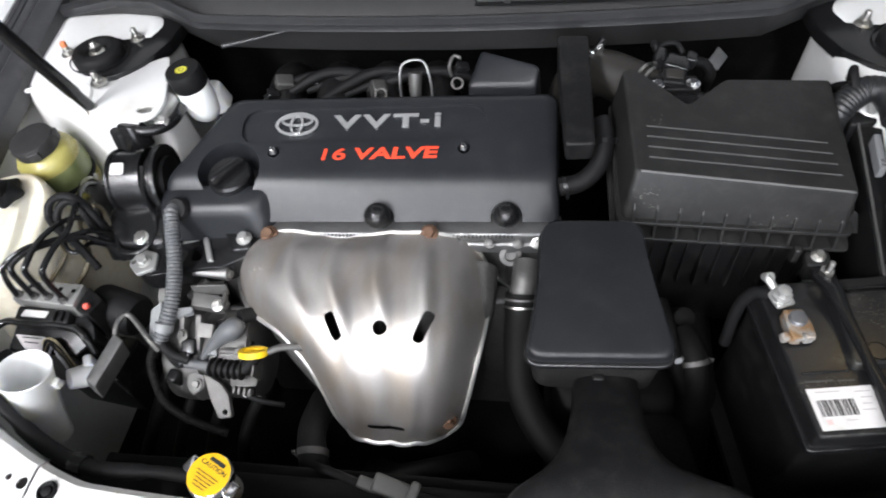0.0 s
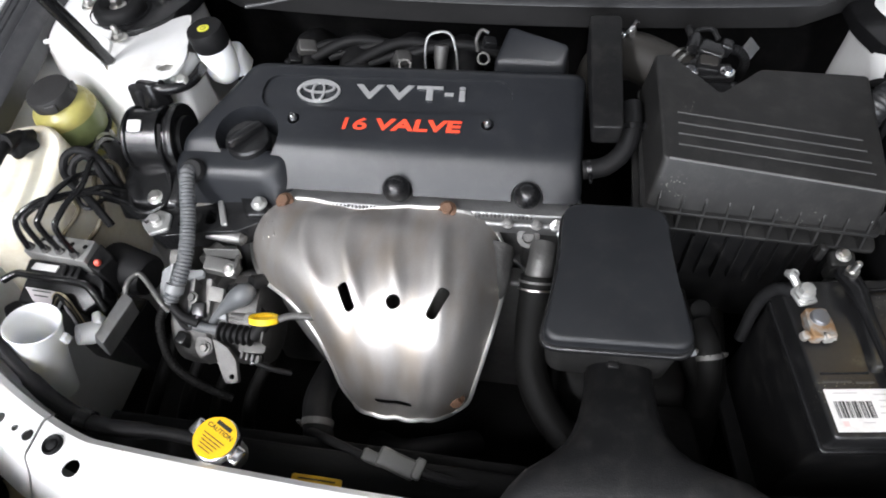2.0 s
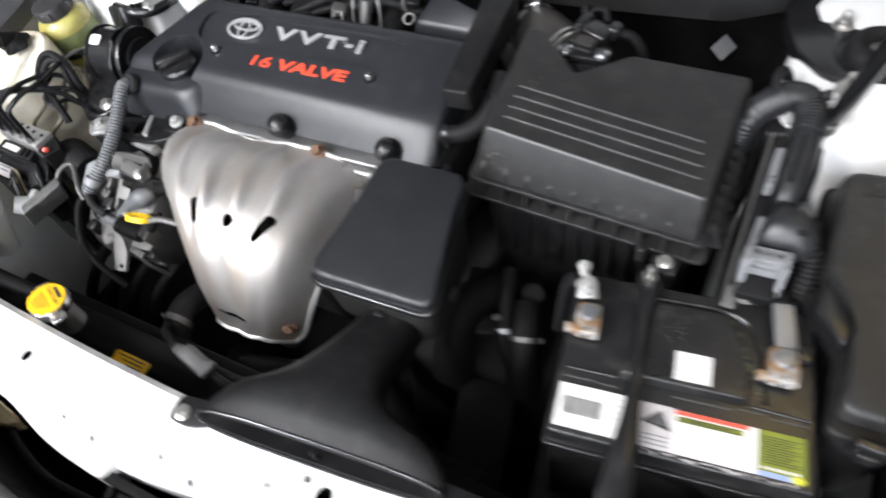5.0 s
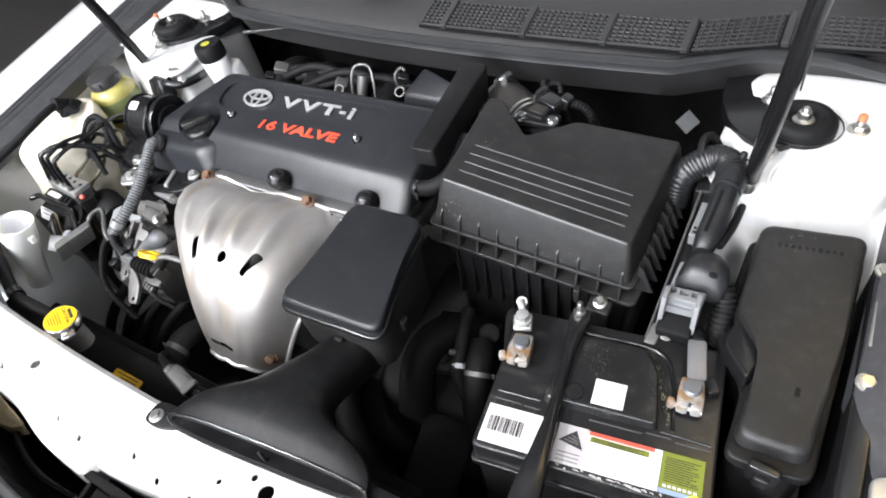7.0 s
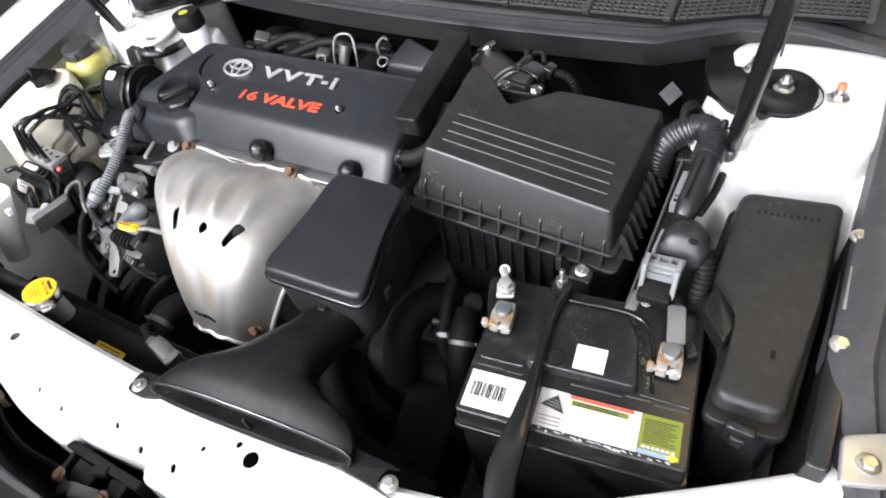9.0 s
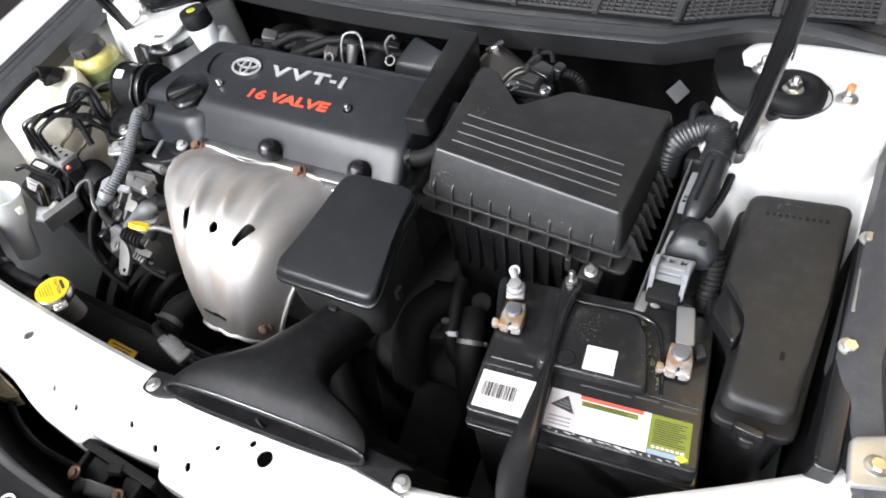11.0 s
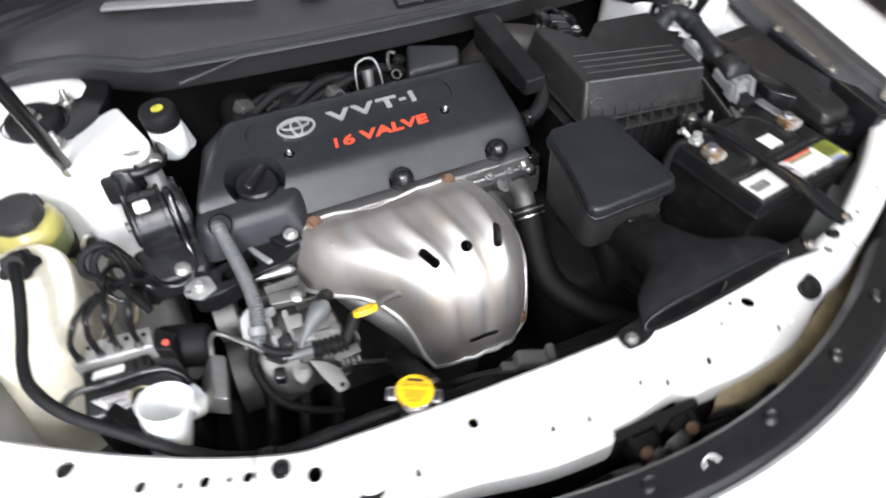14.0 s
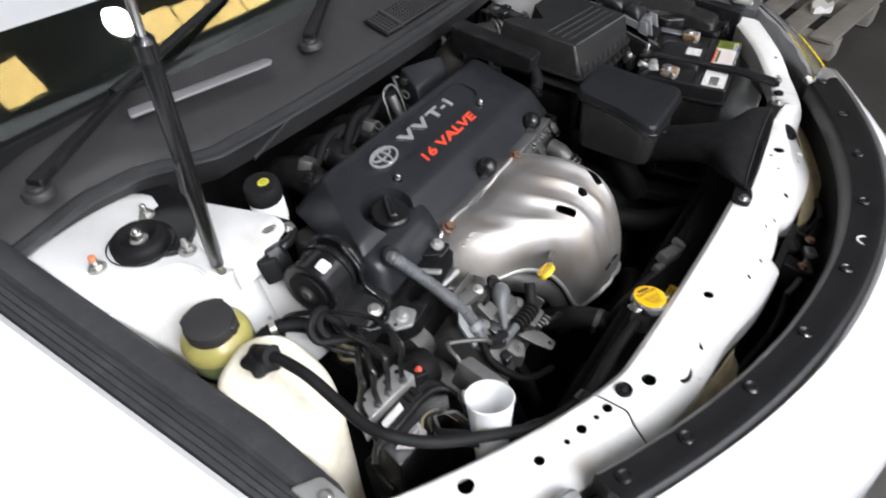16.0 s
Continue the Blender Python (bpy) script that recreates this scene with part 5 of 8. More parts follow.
part("bolt", bm, "steel", brace)

# brake fluid bottle
bottle = thing("brake_fluid_reservoir", (-0.388, 0.945, 0.86), "milky white fluid bottle with a black screw cap", "reservoir")
BC = Matrix.Translation((-0.386, 0.946, 0.868)) @ pose(0, 0, 0, 3, -4, 0)
bm = bmesh.new()
lathe(bm, [(0.016, -0.018), (0.0225, -0.010), (0.0245, 0.0), (0.0245, 0.035), (0.022, 0.042), (0.019, 0.044)], BC, 28)
part("body", bm, "bottle", bottle)
bm = bmesh.new()
block(bm, [(-0.380, 0.934, 0.884), (-0.360, 0.950, 0.884), (-0.366, 0.985, 0.888), (-0.392, 0.980, 0.888)], [(-0.378, 0.932, 0.855), (-0.352, 0.95, 0.855), (-0.36, 0.99, 0.855), (-0.392, 0.98, 0.855)], 0.014, 0.007)
part("chamber", bm, "bottle", bottle)
bm = bmesh.new()
lathe(bm, [(0.0240, 0.038), (0.0255, 0.041), (0.0255, 0.060), (0.0235, 0.0655), (0.015, 0.0675)], BC, 32)
bcap = part("cap", bm, "rubber", bottle, "black screw cap")
bm = bmesh.new()
lathe(bm, [(0.0085, 0.0), (0.0085, 0.0007)], BC @ Matrix.Translation((0.002, -0.004, 0.0672)) @ Matrix.Diagonal((1, 0.85, 1, 1)), 20)
mk = part("mark", bm, "lime", bcap, "yellow round print")
bm = bmesh.new()
ring(bm, BC @ Matrix.Translation((0.002, -0.004, 0.0680)) @ Matrix.Diagonal((1, 0.85, 1, 1)), 0.0042, 0.0042, 0.0009, 0.0004, 20)
part("symbol", bm, "ink", mk)

# power steering bottle
ps = thing("steering_fluid_reservoir", (-0.585, 0.83, 0.80), "yellowed translucent fluid bottle with a dark cap", "reservoir")
PC = Matrix.Translation((-0.582, 0.835, 0.907)) @ pose(0, 0, 0, 5, -4, 0)
bm = bmesh.new()
lathe(bm, [(0.025, -0.018), (0.030, -0.0225), (0.0365, -0.027), (0.0405, -0.033), (0.0420, -0.040), (0.0422, -0.044)], PC, 36)
upper = part("body", bm, "resin", ps, "yellowed translucent upper half")
bm = bmesh.new()
lathe(bm, [(0.0422, -0.044), (0.0425, -0.056), (0.0412, -0.070), (0.0380, -0.078), (0.030, -0.080)], PC, 36)
part("fluid_chamber", bm, "fluid", ps, "greenish fluid showing through the lower half")
bm = bmesh.new()
lathe(bm, [(0.034, -0.077), (0.0405, -0.079), (0.0405, -0.084), (0.034, -0.086)], PC, 36)
part("band", bm, "rubber", ps)
bm = bmesh.new()
lathe(bm, [(0.036, -0.085), (0.0395, -0.088), (0.0390, -0.098), (0.030, -0.112), (0.018, -0.118)], PC, 32)
part("sump", bm, "resin", ps)
bm = bmesh.new()
lathe(bm, [(0.0275, -0.022), (0.0302, -0.020), (0.0304, -0.008), (0.0288, -0.003), (0.022, -0.0015), (0.010, -0.0025)], PC, 36)
pcap = part("cap", bm, "cowl", ps, "dark grimy screw cap")
for a in (-62, 118, 30):
    bm = bmesh.new()
    box(bm, PC @ V((0.0295 * math.cos(radians(a)), 0.0295 * math.sin(radians(a)), -0.013)), (0.007, 0.016, 0.014), (0, 0, a), 0.003)
    part("lug", bm, "cowl", pcap)
bm = bmesh.new()
tube(bm, [(-0.560, 0.830, 0.812), (-0.530, 0.820, 0.830), (-0.505, 0.802, 0.838), (-0.480, 0.770, 0.822), (-0.470, 0.74, 0.77)], 0.010, 14)
part("hose", bm, "rubber", ps)
clamp(ps, (-0.519, 0.812, 0.838), (0.8, -0.5, 0.1), 0.0115)

# washer tank with its overflow line
wash = thing("washer_tank", (-0.60, 0.70, 0.55), "cream translucent washer tank with a black cap", "tank")
bm = bmesh.new()
block(bm, [(-0.622, 0.640, 0.856), (-0.562, 0.650, 0.842), (-0.532, 0.700, 0.854), (-0.532, 0.768, 0.881), (-0.570, 0.798, 0.887), (-0.632, 0.780, 0.882), (-0.648, 0.710, 0.874)],
      [(-0.640, 0.625, 0.64), (-0.578, 0.635, 0.64), (-0.522, 0.720, 0.64), (-0.530, 0.795, 0.64), (-0.570, 0.822, 0.64), (-0.640, 0.80, 0.64), (-0.650, 0.71, 0.64)], 0.022, 0.013, 7)
part("body", bm, "tank", wash)
bm = bmesh.new()
CM = Matrix.Translation((-0.580, 0.752, 0.882)) @ pose(0, 0, 0, 8, 4, 0)
rings = []
for rr, z in ((0.017, 0.0), (0.021, 0.003), (0.021, 0.007), (0.0165, 0.012), (0.013, 0.017), (0.006, 0.018)):
    rings.append([CM @ V((rr * (1 + 0.13 * math.cos(5 * a) * (z < 0.012)) * math.cos(a), rr * (1 + 0.13 * math.cos(5 * a) * (z < 0.012)) * math.sin(a), z)) for a in (2 * math.pi * k / 40 for k in range(40))])
loft(bm, rings)
lathe(bm, [(0.009, -0.002), (0.010, 0.012), (0.0115, 0.018), (0.0115, 0.024)], aim((-0.579, 0.752, 0.896), (0.05, -0.85, 0.45)), 16)
part("cap", bm, "rubber", wash, "grimy lobed rubber cap")
line = thing("overflow_hose", (-0.42, 0.48, 0.78), "black rubber hose from radiator neck to tank", "hose")
bm = bmesh.new()
tube(bm, [(-0.228, 0.441, 0.806), (-0.284, 0.445, 0.802), (-0.358, 0.444, 0.800), (-0.409, 0.458, 0.803), (-0.448, 0.477, 0.814), (-0.500, 0.510, 0.840), (-0.545, 0.540, 0.866), (-0.569, 0.573, 0.880), (-0.576, 0.605, 0.883), (-0.574, 0.640, 0.890), (-0.572, 0.684, 0.901), (-0.575, 0.722, 0.905), (-0.579, 0.740, 0.902)], lambda t: 0.0090 if 0.10 < t < 0.34 else 0.0066, 14)
part("hose", bm, "rubber", line)
bm = bmesh.new()
lathe(bm, [(0.0110, -0.008), (0.0110, 0.008)], aim((-0.375, 0.448, 0.800), (-1, 0.2, 0)), 16)
part("sleeve", bm, "gloss", line)

# radiator neck and cap
rad = thing("radiator", (-0.1, 0.43, 0.42), "black radiator with a yellow-labelled pressure cap", "radiator")
bm = bmesh.new()
box(bm, (-0.05, 0.444, 0.570), (0.86, 0.035, 0.33), f=0.006)
part("core", bm, "matte", rad)
bm = bmesh.new()
box(bm, (-0.05, 0.446, 0.742), (0.80, 0.042, 0.030), f=0.008)
part("top_tank", bm, "matte", rad)
bm = bmesh.new()
lathe(bm, [(0.016, -0.05), (0.016, -0.012), (0.021, -0.010), (0.021, -0.006)], Matrix.Translation((-0.212, 0.437, 0.834)), 24)
neck = part("filler_neck", bm, "alu", rad)
bm = bmesh.new()
RC = Matrix.Translation((-0.212, 0.437, 0.829)) @ pose(0, 0, 0, -4, 5, -25)
lathe(bm, [(0.0215, -0.006), (0.0225, -0.002), (0.0225, 0.004), (0.0212, 0.0075), (0.0195, 0.0085)], RC, 36)
for s in (-1, 1):
    box(bm, RC @ V((s * 0.024, 0, 0.0)), (0.014, 0.017, 0.007), (-4, 5, -25), 0.003)
rcap = part("pressure_cap", bm, "chrome", neck, "bright metal pressure cap")
bm = bmesh.new()
lathe(bm, [(0.0205, 0.0082), (0.0205, 0.0098), (0.010, 0.0103)], RC, 36)
foil = part("label", bm, "yellow_print", rad, "yellow caution label")
part("print", lettering("CAUTION", RC @ Matrix.Translation((-0.0150, 0.0050, 0.0104)), 0.030, 0.0045, 0.0003, 1.05), "ink", foil)
bm = bmesh.new()
for k in range(5):
    box(bm, RC @ V((0.0, -0.001 - 0.0032 * k, 0.0105)), (0.026 - 0.003 * k, 0.0009, 0.0003), (-4, 5, -25), 0.0001, 0.0001)
box(bm, RC @ V((0.0, 0.0130, 0.0104)), (0.018, 0.0040, 0.0003), (-4, 5, -25), 0.0001, 0.0001)
part("print", bm, "ink", foil)
bm = bmesh.new()
box(bm, (-0.126, 0.426, 0.7605), (0.054, 0.018, 0.002), (10, 0, 0), 0.0006)
warn = part("label", bm, "yellow_print", rad, "yellow warning label")
bm = bmesh.new()
for k in range(3):
    box(bm, (-0.126 + 0.004 * k, 0.431 - 0.0045 * k, 0.7624 - 0.0008 * k), (0.040 - 0.008 * k, 0.0015, 0.0004), (10, 0, 0), 0.0001, 0.0001)
part("print", bm, "ink", warn)
plug = thing("fan_connector", (-0.05, 0.46, 0.745), "grey wiring connector clipped behind the radiator", "connector")
bm = bmesh.new()
box(bm, (-0.046, 0.458, 0.766), (0.042, 0.020, 0.020), (10, 12, -14), 0.004)
box(bm, (-0.074, 0.462, 0.760), (0.022, 0.013, 0.014), (10, 12, -14), 0.003)
box(bm, (-0.022, 0.453, 0.774), (0.010, 0.022, 0.010), (10, 12, -14), 0.002)
part("body", bm, "dull", plug)
bm = bmesh.new()
tube(bm, [(-0.02, 0.452, 0.765), (0.03, 0.450, 0.755), (0.10, 0.47, 0.73)], 0.005)
part("lead", bm, "rubber", plug)
bm = bmesh.new()
tube(bm, [(-0.085, 0.463, 0.757), (-0.13, 0.48, 0.74), (-0.17, 0.50, 0.70)], 0.005)
part("lead", bm, "rubber", plug)
fan = thing("cooling_fan", (-0.05, 0.50, 0.42), "black radiator fan shroud deep in the bay", "fan")
bm = bmesh.new()
for fx in (-0.22, 0.12):
    ring(bm, Matrix.Translation((fx, 0.475, 0.58)) @ pose(0, 0, 0, 90, 0, 0), 0.155, 0.155, 0.02, 0.05, 40)
box(bm, (-0.05, 0.47, 0.72), (0.70, 0.03, 0.02), f=0.004)
part("shroud", bm, "matte", fan)
for fx in (-0.22, 0.12):
    bm = bmesh.new()
    lathe(bm, [(0.05, -0.04), (0.05, 0.0), (0.04, 0.01)], aim((fx, 0.505, 0.58), (0, 1, 0)), 24)
    part("motor", bm, "matte", fan)

# filler funnel of the washer tank
fun = thing("filler_funnel", (-0.46, 0.55, 0.72), "open milky white plastic filler tube", "funnel")
bm = bmesh.new()
FM = Matrix.Translation((-0.457, 0.528, 0.845)) @ pose(0, 0, 0, -10, 12, 0)
lathe(bm, [(0.0175, -0.130), (0.0185, -0.10), (0.0205, -0.070), (0.0275, -0.004), (0.0290, 0.0), (0.0280, 0.0015), (0.0268, 0.0), (0.0255, -0.010), (0.0188, -0.070), (0.0168, -0.10), (0.0158, -0.130)], FM, 32, cap=False)
part("tube", bm, "bottle", fun)
bm = bmesh.new()
box(bm, FM @ V((0.029, 0.004, -0.022)), (0.008, 0.010, 0.012), (0, 0, 0), 0.002)
part("lug", bm, "bottle", fun)
bm = bmesh.new()
block(bm, [FM @ V((-0.060, 0.030, -0.025)), FM @ V((-0.028, -0.005, -0.040)), FM @ V((-0.018, 0.012, -0.040)), FM @ V((-0.050, 0.045, -0.025))],
      [FM @ V((-0.060, 0.030, -0.035)), FM @ V((-0.028, -0.005, -0.052)), FM @ V((-0.018, 0.012, -0.052)), FM @ V((-0.050, 0.045, -0.035))], 0.006, 0.003)
part("holder", bm, "plastic", fun, "black plastic holder")

# brake pressure unit
abs_u = thing("brake_pressure_unit", (-0.49, 0.62, 0.68), "metal brake valve block with black control box", "valve block")
AT = (0, 0, -3)
AB = Matrix.Translation((-0.508, 0.648, 0.818)) @ pose(0, 0, 0, *AT)
bm = bmesh.new()
block(bm, [(-0.554, 0.636, 0.818), (-0.466, 0.629, 0.818), (-0.467, 0.661, 0.818), (-0.539, 0.664, 0.818)], [(-0.554, 0.636, 0.782), (-0.466, 0.629, 0.782), (-0.467, 0.661, 0.782), (-0.539, 0.664, 0.782)], 0.002, 0.0015)
part("valve_block", bm, "plated", abs_u, "bare aluminium valve block")
SPOTS = ((-0.037, -0.008), (-0.014, -0.009), (0.005, -0.008), (0.028, -0.011))
for u, v in SPOTS:
    bm = bmesh.new()
    lathe(bm, [(0.0058, 0.0), (0.0058, 0.0015), (0.0046, 0.0025), (0.0046, 0.007), (0.0034, 0.009)], AB @ Matrix.Translation((u, v, 0.0)), 6)
    part("union", bm, "dark_alu", abs_u)
for u, v in ((-0.028, 0.006), (-0.004, 0.008), (0.014, 0.005), (0.033, 0.004), (-0.020, 0.009)):
    bm = bmesh.new()
    lathe(bm, [(0.0030, 0.0), (0.0030, 0.0008)], AB @ Matrix.Translation((u, v, 0.0002)), 12)
    part("plug", bm, "void", abs_u)
bm = bmesh.new()
block(bm, [(-0.556, 0.584, 0.780), (-0.462, 0.580, 0.780), (-0.440, 0.600, 0.786), (-0.446, 0.618, 0.796), (-0.462, 0.628, 0.797), (-0.552, 0.630, 0.797)],
      [(-0.556, 0.584, 0.70), (-0.462, 0.580, 0.70), (-0.440, 0.600, 0.70), (-0.446, 0.618, 0.70), (-0.462, 0.628, 0.70), (-0.552, 0.630, 0.70)], 0.005, 0.003)
ctl = part("control_box", bm, "gloss", abs_u, "black control box")
bm = bmesh.new()
block(bm, [(-0.548, 0.615, 0.804), (-0.474, 0.612, 0.804), (-0.474, 0.628, 0.808), (-0.548, 0.632, 0.808)], [(-0.548, 0.615, 0.79), (-0.474, 0.612, 0.79), (-0.474, 0.628, 0.79), (-0.548, 0.632, 0.79)], 0.003, 0.002)
part("step", bm, "plastic", ctl)
for x in (-0.492, -0.482):
    bm = bmesh.new()
    box(bm, (x, 0.620, 0.8075), (0.0045, 0.014, 0.006), (12, 0, -2), 0.001)
    part("rib", bm, "plastic", ctl)
bm = bmesh.new()
tube(bm, [(-0.575, 0.603, 0.797), (-0.560, 0.613, 0.800), (-0.540, 0.6125, 0.800), (-0.513, 0.611, 0.800), (-0.485, 0.611, 0.799), (-0.463, 0.608, 0.797), (-0.448, 0.598, 0.790), (-0.440, 0.588, 0.775)], 0.0048, 12)
part("lip", bm, "gloss", ctl, "glossy rolled lip")
bm = bmesh.new()
block(bm, [(-0.539, 0.6185, 0.8068), (-0.505, 0.617, 0.8068), (-0.502, 0.625, 0.8090), (-0.535, 0.6265, 0.8090)], [(-0.539, 0.6185, 0.8050), (-0.505, 0.617, 0.8050), (-0.502, 0.625, 0.8072), (-0.535, 0.6265, 0.8072)], 0.001, 0.0004)
part("sticker", bm, "paper", ctl, "pale printed sticker")
bm = bmesh.new()
block(bm, [(-0.546, 0.600, 0.7925), (-0.503, 0.598, 0.7925), (-0.505, 0.584, 0.7845), (-0.530, 0.585, 0.7845)], [(-0.546, 0.600, 0.7895), (-0.503, 0.598, 0.7895), (-0.505, 0.584, 0.7815), (-0.530, 0.585, 0.7815)], 0.002, 0.0005)
lab = part("sticker", bm, "greyink", ctl, "blue-grey printed label")
for k in range(2):
    bm = bmesh.new()
    box(bm, (-0.521, 0.5965 - 0.0050 * k, 0.7912 - 0.0029 * k), (0.026 - 0.006 * k, 0.0016, 0.0012), (30, 0, -2), 0.0003, 0.0003)
    part("print", bm, "ink", lab)
bm = bmesh.new()
lathe(bm, [(0.010, -0.052), (0.026, -0.050), (0.028, -0.044), (0.028, 0.006), (0.025, 0.012), (0.010, 0.014)], aim((-0.424, 0.652, 0.764), (1.0, -0.25, -0.1)), 28)
mot = part("pump_motor", bm, "rubber", abs_u, "dull black pump motor")
bm = bmesh.new()
block(bm, [(-0.466, 0.628, 0.812), (-0.448, 0.622, 0.808), (-0.442, 0.648, 0.806), (-0.464, 0.662, 0.812)], [(-0.466, 0.628, 0.76), (-0.444, 0.620, 0.76), (-0.440, 0.648, 0.76), (-0.464, 0.662, 0.76)], 0.003, 0.002)
side = part("side_plate", bm, "plastic", abs_u)
bm = bmesh.new()
lathe(bm, [(0.0042, -0.004), (0.0042, 0.001), (0.0025, 0.003)], aim((-0.453, 0.633, 0.812), (0.3, -0.5, 0.8)), 12)
part("cap", bm, "redink", side, "small red cap")
bm = bmesh.new()
block(bm, [(-0.560, 0.600, 0.702), (-0.450, 0.585, 0.702), (-0.445, 0.650, 0.702), (-0.550, 0.660, 0.702)], [(-0.560, 0.600, 0.60), (-0.450, 0.585, 0.60), (-0.445, 0.650, 0.60), (-0.55, 0.66, 0.60)], 0.006, 0.003)
part("bracket", bm, "gloss", abs_u)
# loose wires in front of the control box
wires = thing("sensor_wires", (-0.48, 0.58, 0.78), "thin brown and grey wires beside the control box", "wires")
for k, m in enumerate(("tarnish", "rubber", "cable_green", "rubber", "dull_grey")):
    d = 0.0036 * k
    bm = bmesh.new()
    tube(bm, [(-0.508 + d, 0.588 - d, 0.782), (-0.500 + d, 0.594 - 0.6 * d, 0.793 + 0.002 * (k % 2)), (-0.486 + d, 0.592 - 1.3 * d, 0.795 - 0.2 * d), (-0.474 + 0.6 * d, 0.583 - d, 0.788), (-0.462 + 0.4 * d, 0.570 - d, 0.765)], 0.0019, 7, 5)
    part("wire", bm, m, wires)
# hard brake lines: four rise from the block and bend over to the bulkhead
pipes = thing("brake_pipes", (-0.50, 0.72, 0.80), "bundle of bent black and olive brake pipes", "pipes")
RUNS = (
    ("gloss", 0.0036, [(-0.545, 0.639, 0.822), (-0.545, 0.644, 0.845), (-0.534, 0.645, 0.868), (-0.528, 0.654, 0.874), (-0.512, 0.670, 0.878), (-0.494, 0.686, 0.872), (-0.476, 0.705, 0.862), (-0.466, 0.725, 0.846), (-0.45, 0.75, 0.80)]),
    ("gloss", 0.0036, [(-0.522, 0.639, 0.822), (-0.523, 0.641, 0.850), (-0.518, 0.641, 0.872), (-0.516, 0.648, 0.878), (-0.506, 0.662, 0.880), (-0.495, 0.677, 0.875), (-0.482, 0.696, 0.864), (-0.466, 0.712, 0.848), (-0.44, 0.73, 0.80)]),
    ("gloss", 0.0036, [(-0.503, 0.640, 0.822), (-0.501, 0.639, 0.850), (-0.499, 0.640, 0.872), (-0.496, 0.646, 0.880), (-0.495, 0.671, 0.884), (-0.494, 0.696, 0.880), (-0.492, 0.718, 0.872), (-0.484, 0.735, 0.860), (-0.474, 0.738, 0.840), (-0.46, 0.74, 0.78)]),
    ("gloss", 0.0036, [(-0.480, 0.637, 0.822), (-0.479, 0.637, 0.850), (-0.473, 0.637, 0.875), (-0.470, 0.647, 0.882), (-0.467, 0.666, 0.886), (-0.464, 0.692, 0.885), (-0.477, 0.733, 0.880), (-0.500, 0.785, 0.865), (-0.505, 0.81, 0.84), (-0.50, 0.83, 0.79)]),
    ("rubber", 0.0050, [(-0.47, 0.695, 0.82), (-0.483, 0.703, 0.855), (-0.501, 0.712, 0.865), (-0.517, 0.727, 0.869), (-0.516, 0.740, 0.880), (-0.501, 0.746, 0.888), (-0.487, 0.748, 0.885), (-0.478, 0.749, 0.870), (-0.468, 0.742, 0.845), (-0.46, 0.74, 0.78)]),
    ("rubber", 0.0050, [(-0.465, 0.692, 0.81), (-0.479, 0.702, 0.848), (-0.490, 0.708, 0.860), (-0.505, 0.723, 0.866), (-0.504, 0.737, 0.876), (-0.493, 0.745, 0.880), (-0.484, 0.745, 0.870), (-0.474, 0.735, 0.845), (-0.46, 0.73, 0.78)]),
    ("cable_green", 0.0032, [(-0.455, 0.735, 0.79), (-0.465, 0.749, 0.830), (-0.473, 0.761, 0.845), (-0.485, 0.765, 0.850), (-0.493, 0.757, 0.850), (-0.494, 0.738, 0.845), (-0.487, 0.721, 0.832), (-0.478, 0.705, 0.822), (-0.482, 0.689, 0.810), (-0.495, 0.672, 0.795), (-0.51, 0.66, 0.76)]),
    ("cable_green", 0.0028, [(-0.49, 0.73, 0.83), (-0.507, 0.707, 0.840), (-0.499, 0.695, 0.835), (-0.506, 0.682, 0.825), (-0.522, 0.669, 0.808), (-0.53, 0.66, 0.77)]),
    ("gloss", 0.0030, [(-0.51, 0.735, 0.855), (-0.506, 0.715, 0.850), (-0.493, 0.698, 0.840), (-0.482, 0.699, 0.835), (-0.474, 0.718, 0.830), (-0.455, 0.735, 0.79)]),
)
for m, r, pts in RUNS:
    bm = bmesh.new()
    tube(bm, pts, r, 9, 7)
    part("pipe", bm, m, pipes)
# slim metal canister and bent pipe beside the valve block
can = thing("hose_canister", (-0.42, 0.60, 0.70), "slim bare metal connector block with a bent pipe", "connector")
bm = bmesh.new()
block(bm, [(-0.416, 0.543, 0.800), (-0.401, 0.534, 0.800), (-0.393, 0.595, 0.800), (-0.409, 0.604, 0.800)], [(-0.434, 0.548, 0.772), (-0.405, 0.532, 0.772), (-0.397, 0.593, 0.772), (-0.426, 0.606, 0.772)], 0.003, 0.002)
part("body", bm, "alu", can)
bm = bmesh.new()
lathe(bm, [(0.012, -0.01), (0.014, 0.0), (0.012, 0.016)], aim((-0.438, 0.556, 0.778), (-0.5, -0.5, 0.5)), 14)
box(bm, (-0.436, 0.572, 0.780), (0.010, 0.016, 0.02), (0, 0, 30), 0.004)
part("plug", bm, "bottle", can, "white plastic plug")
bm = bmesh.new()
tube(bm, [(-0.409, 0.600, 0.790), (-0.407, 0.607, 0.802), (-0.405, 0.619, 0.806), (-0.398, 0.627, 0.806), (-0.386, 0.620, 0.803), (-0.362, 0.599, 0.796), (-0.352, 0.592, 0.785)], 0.0034, 10)
part("pipe", bm, "dull_metal", can)

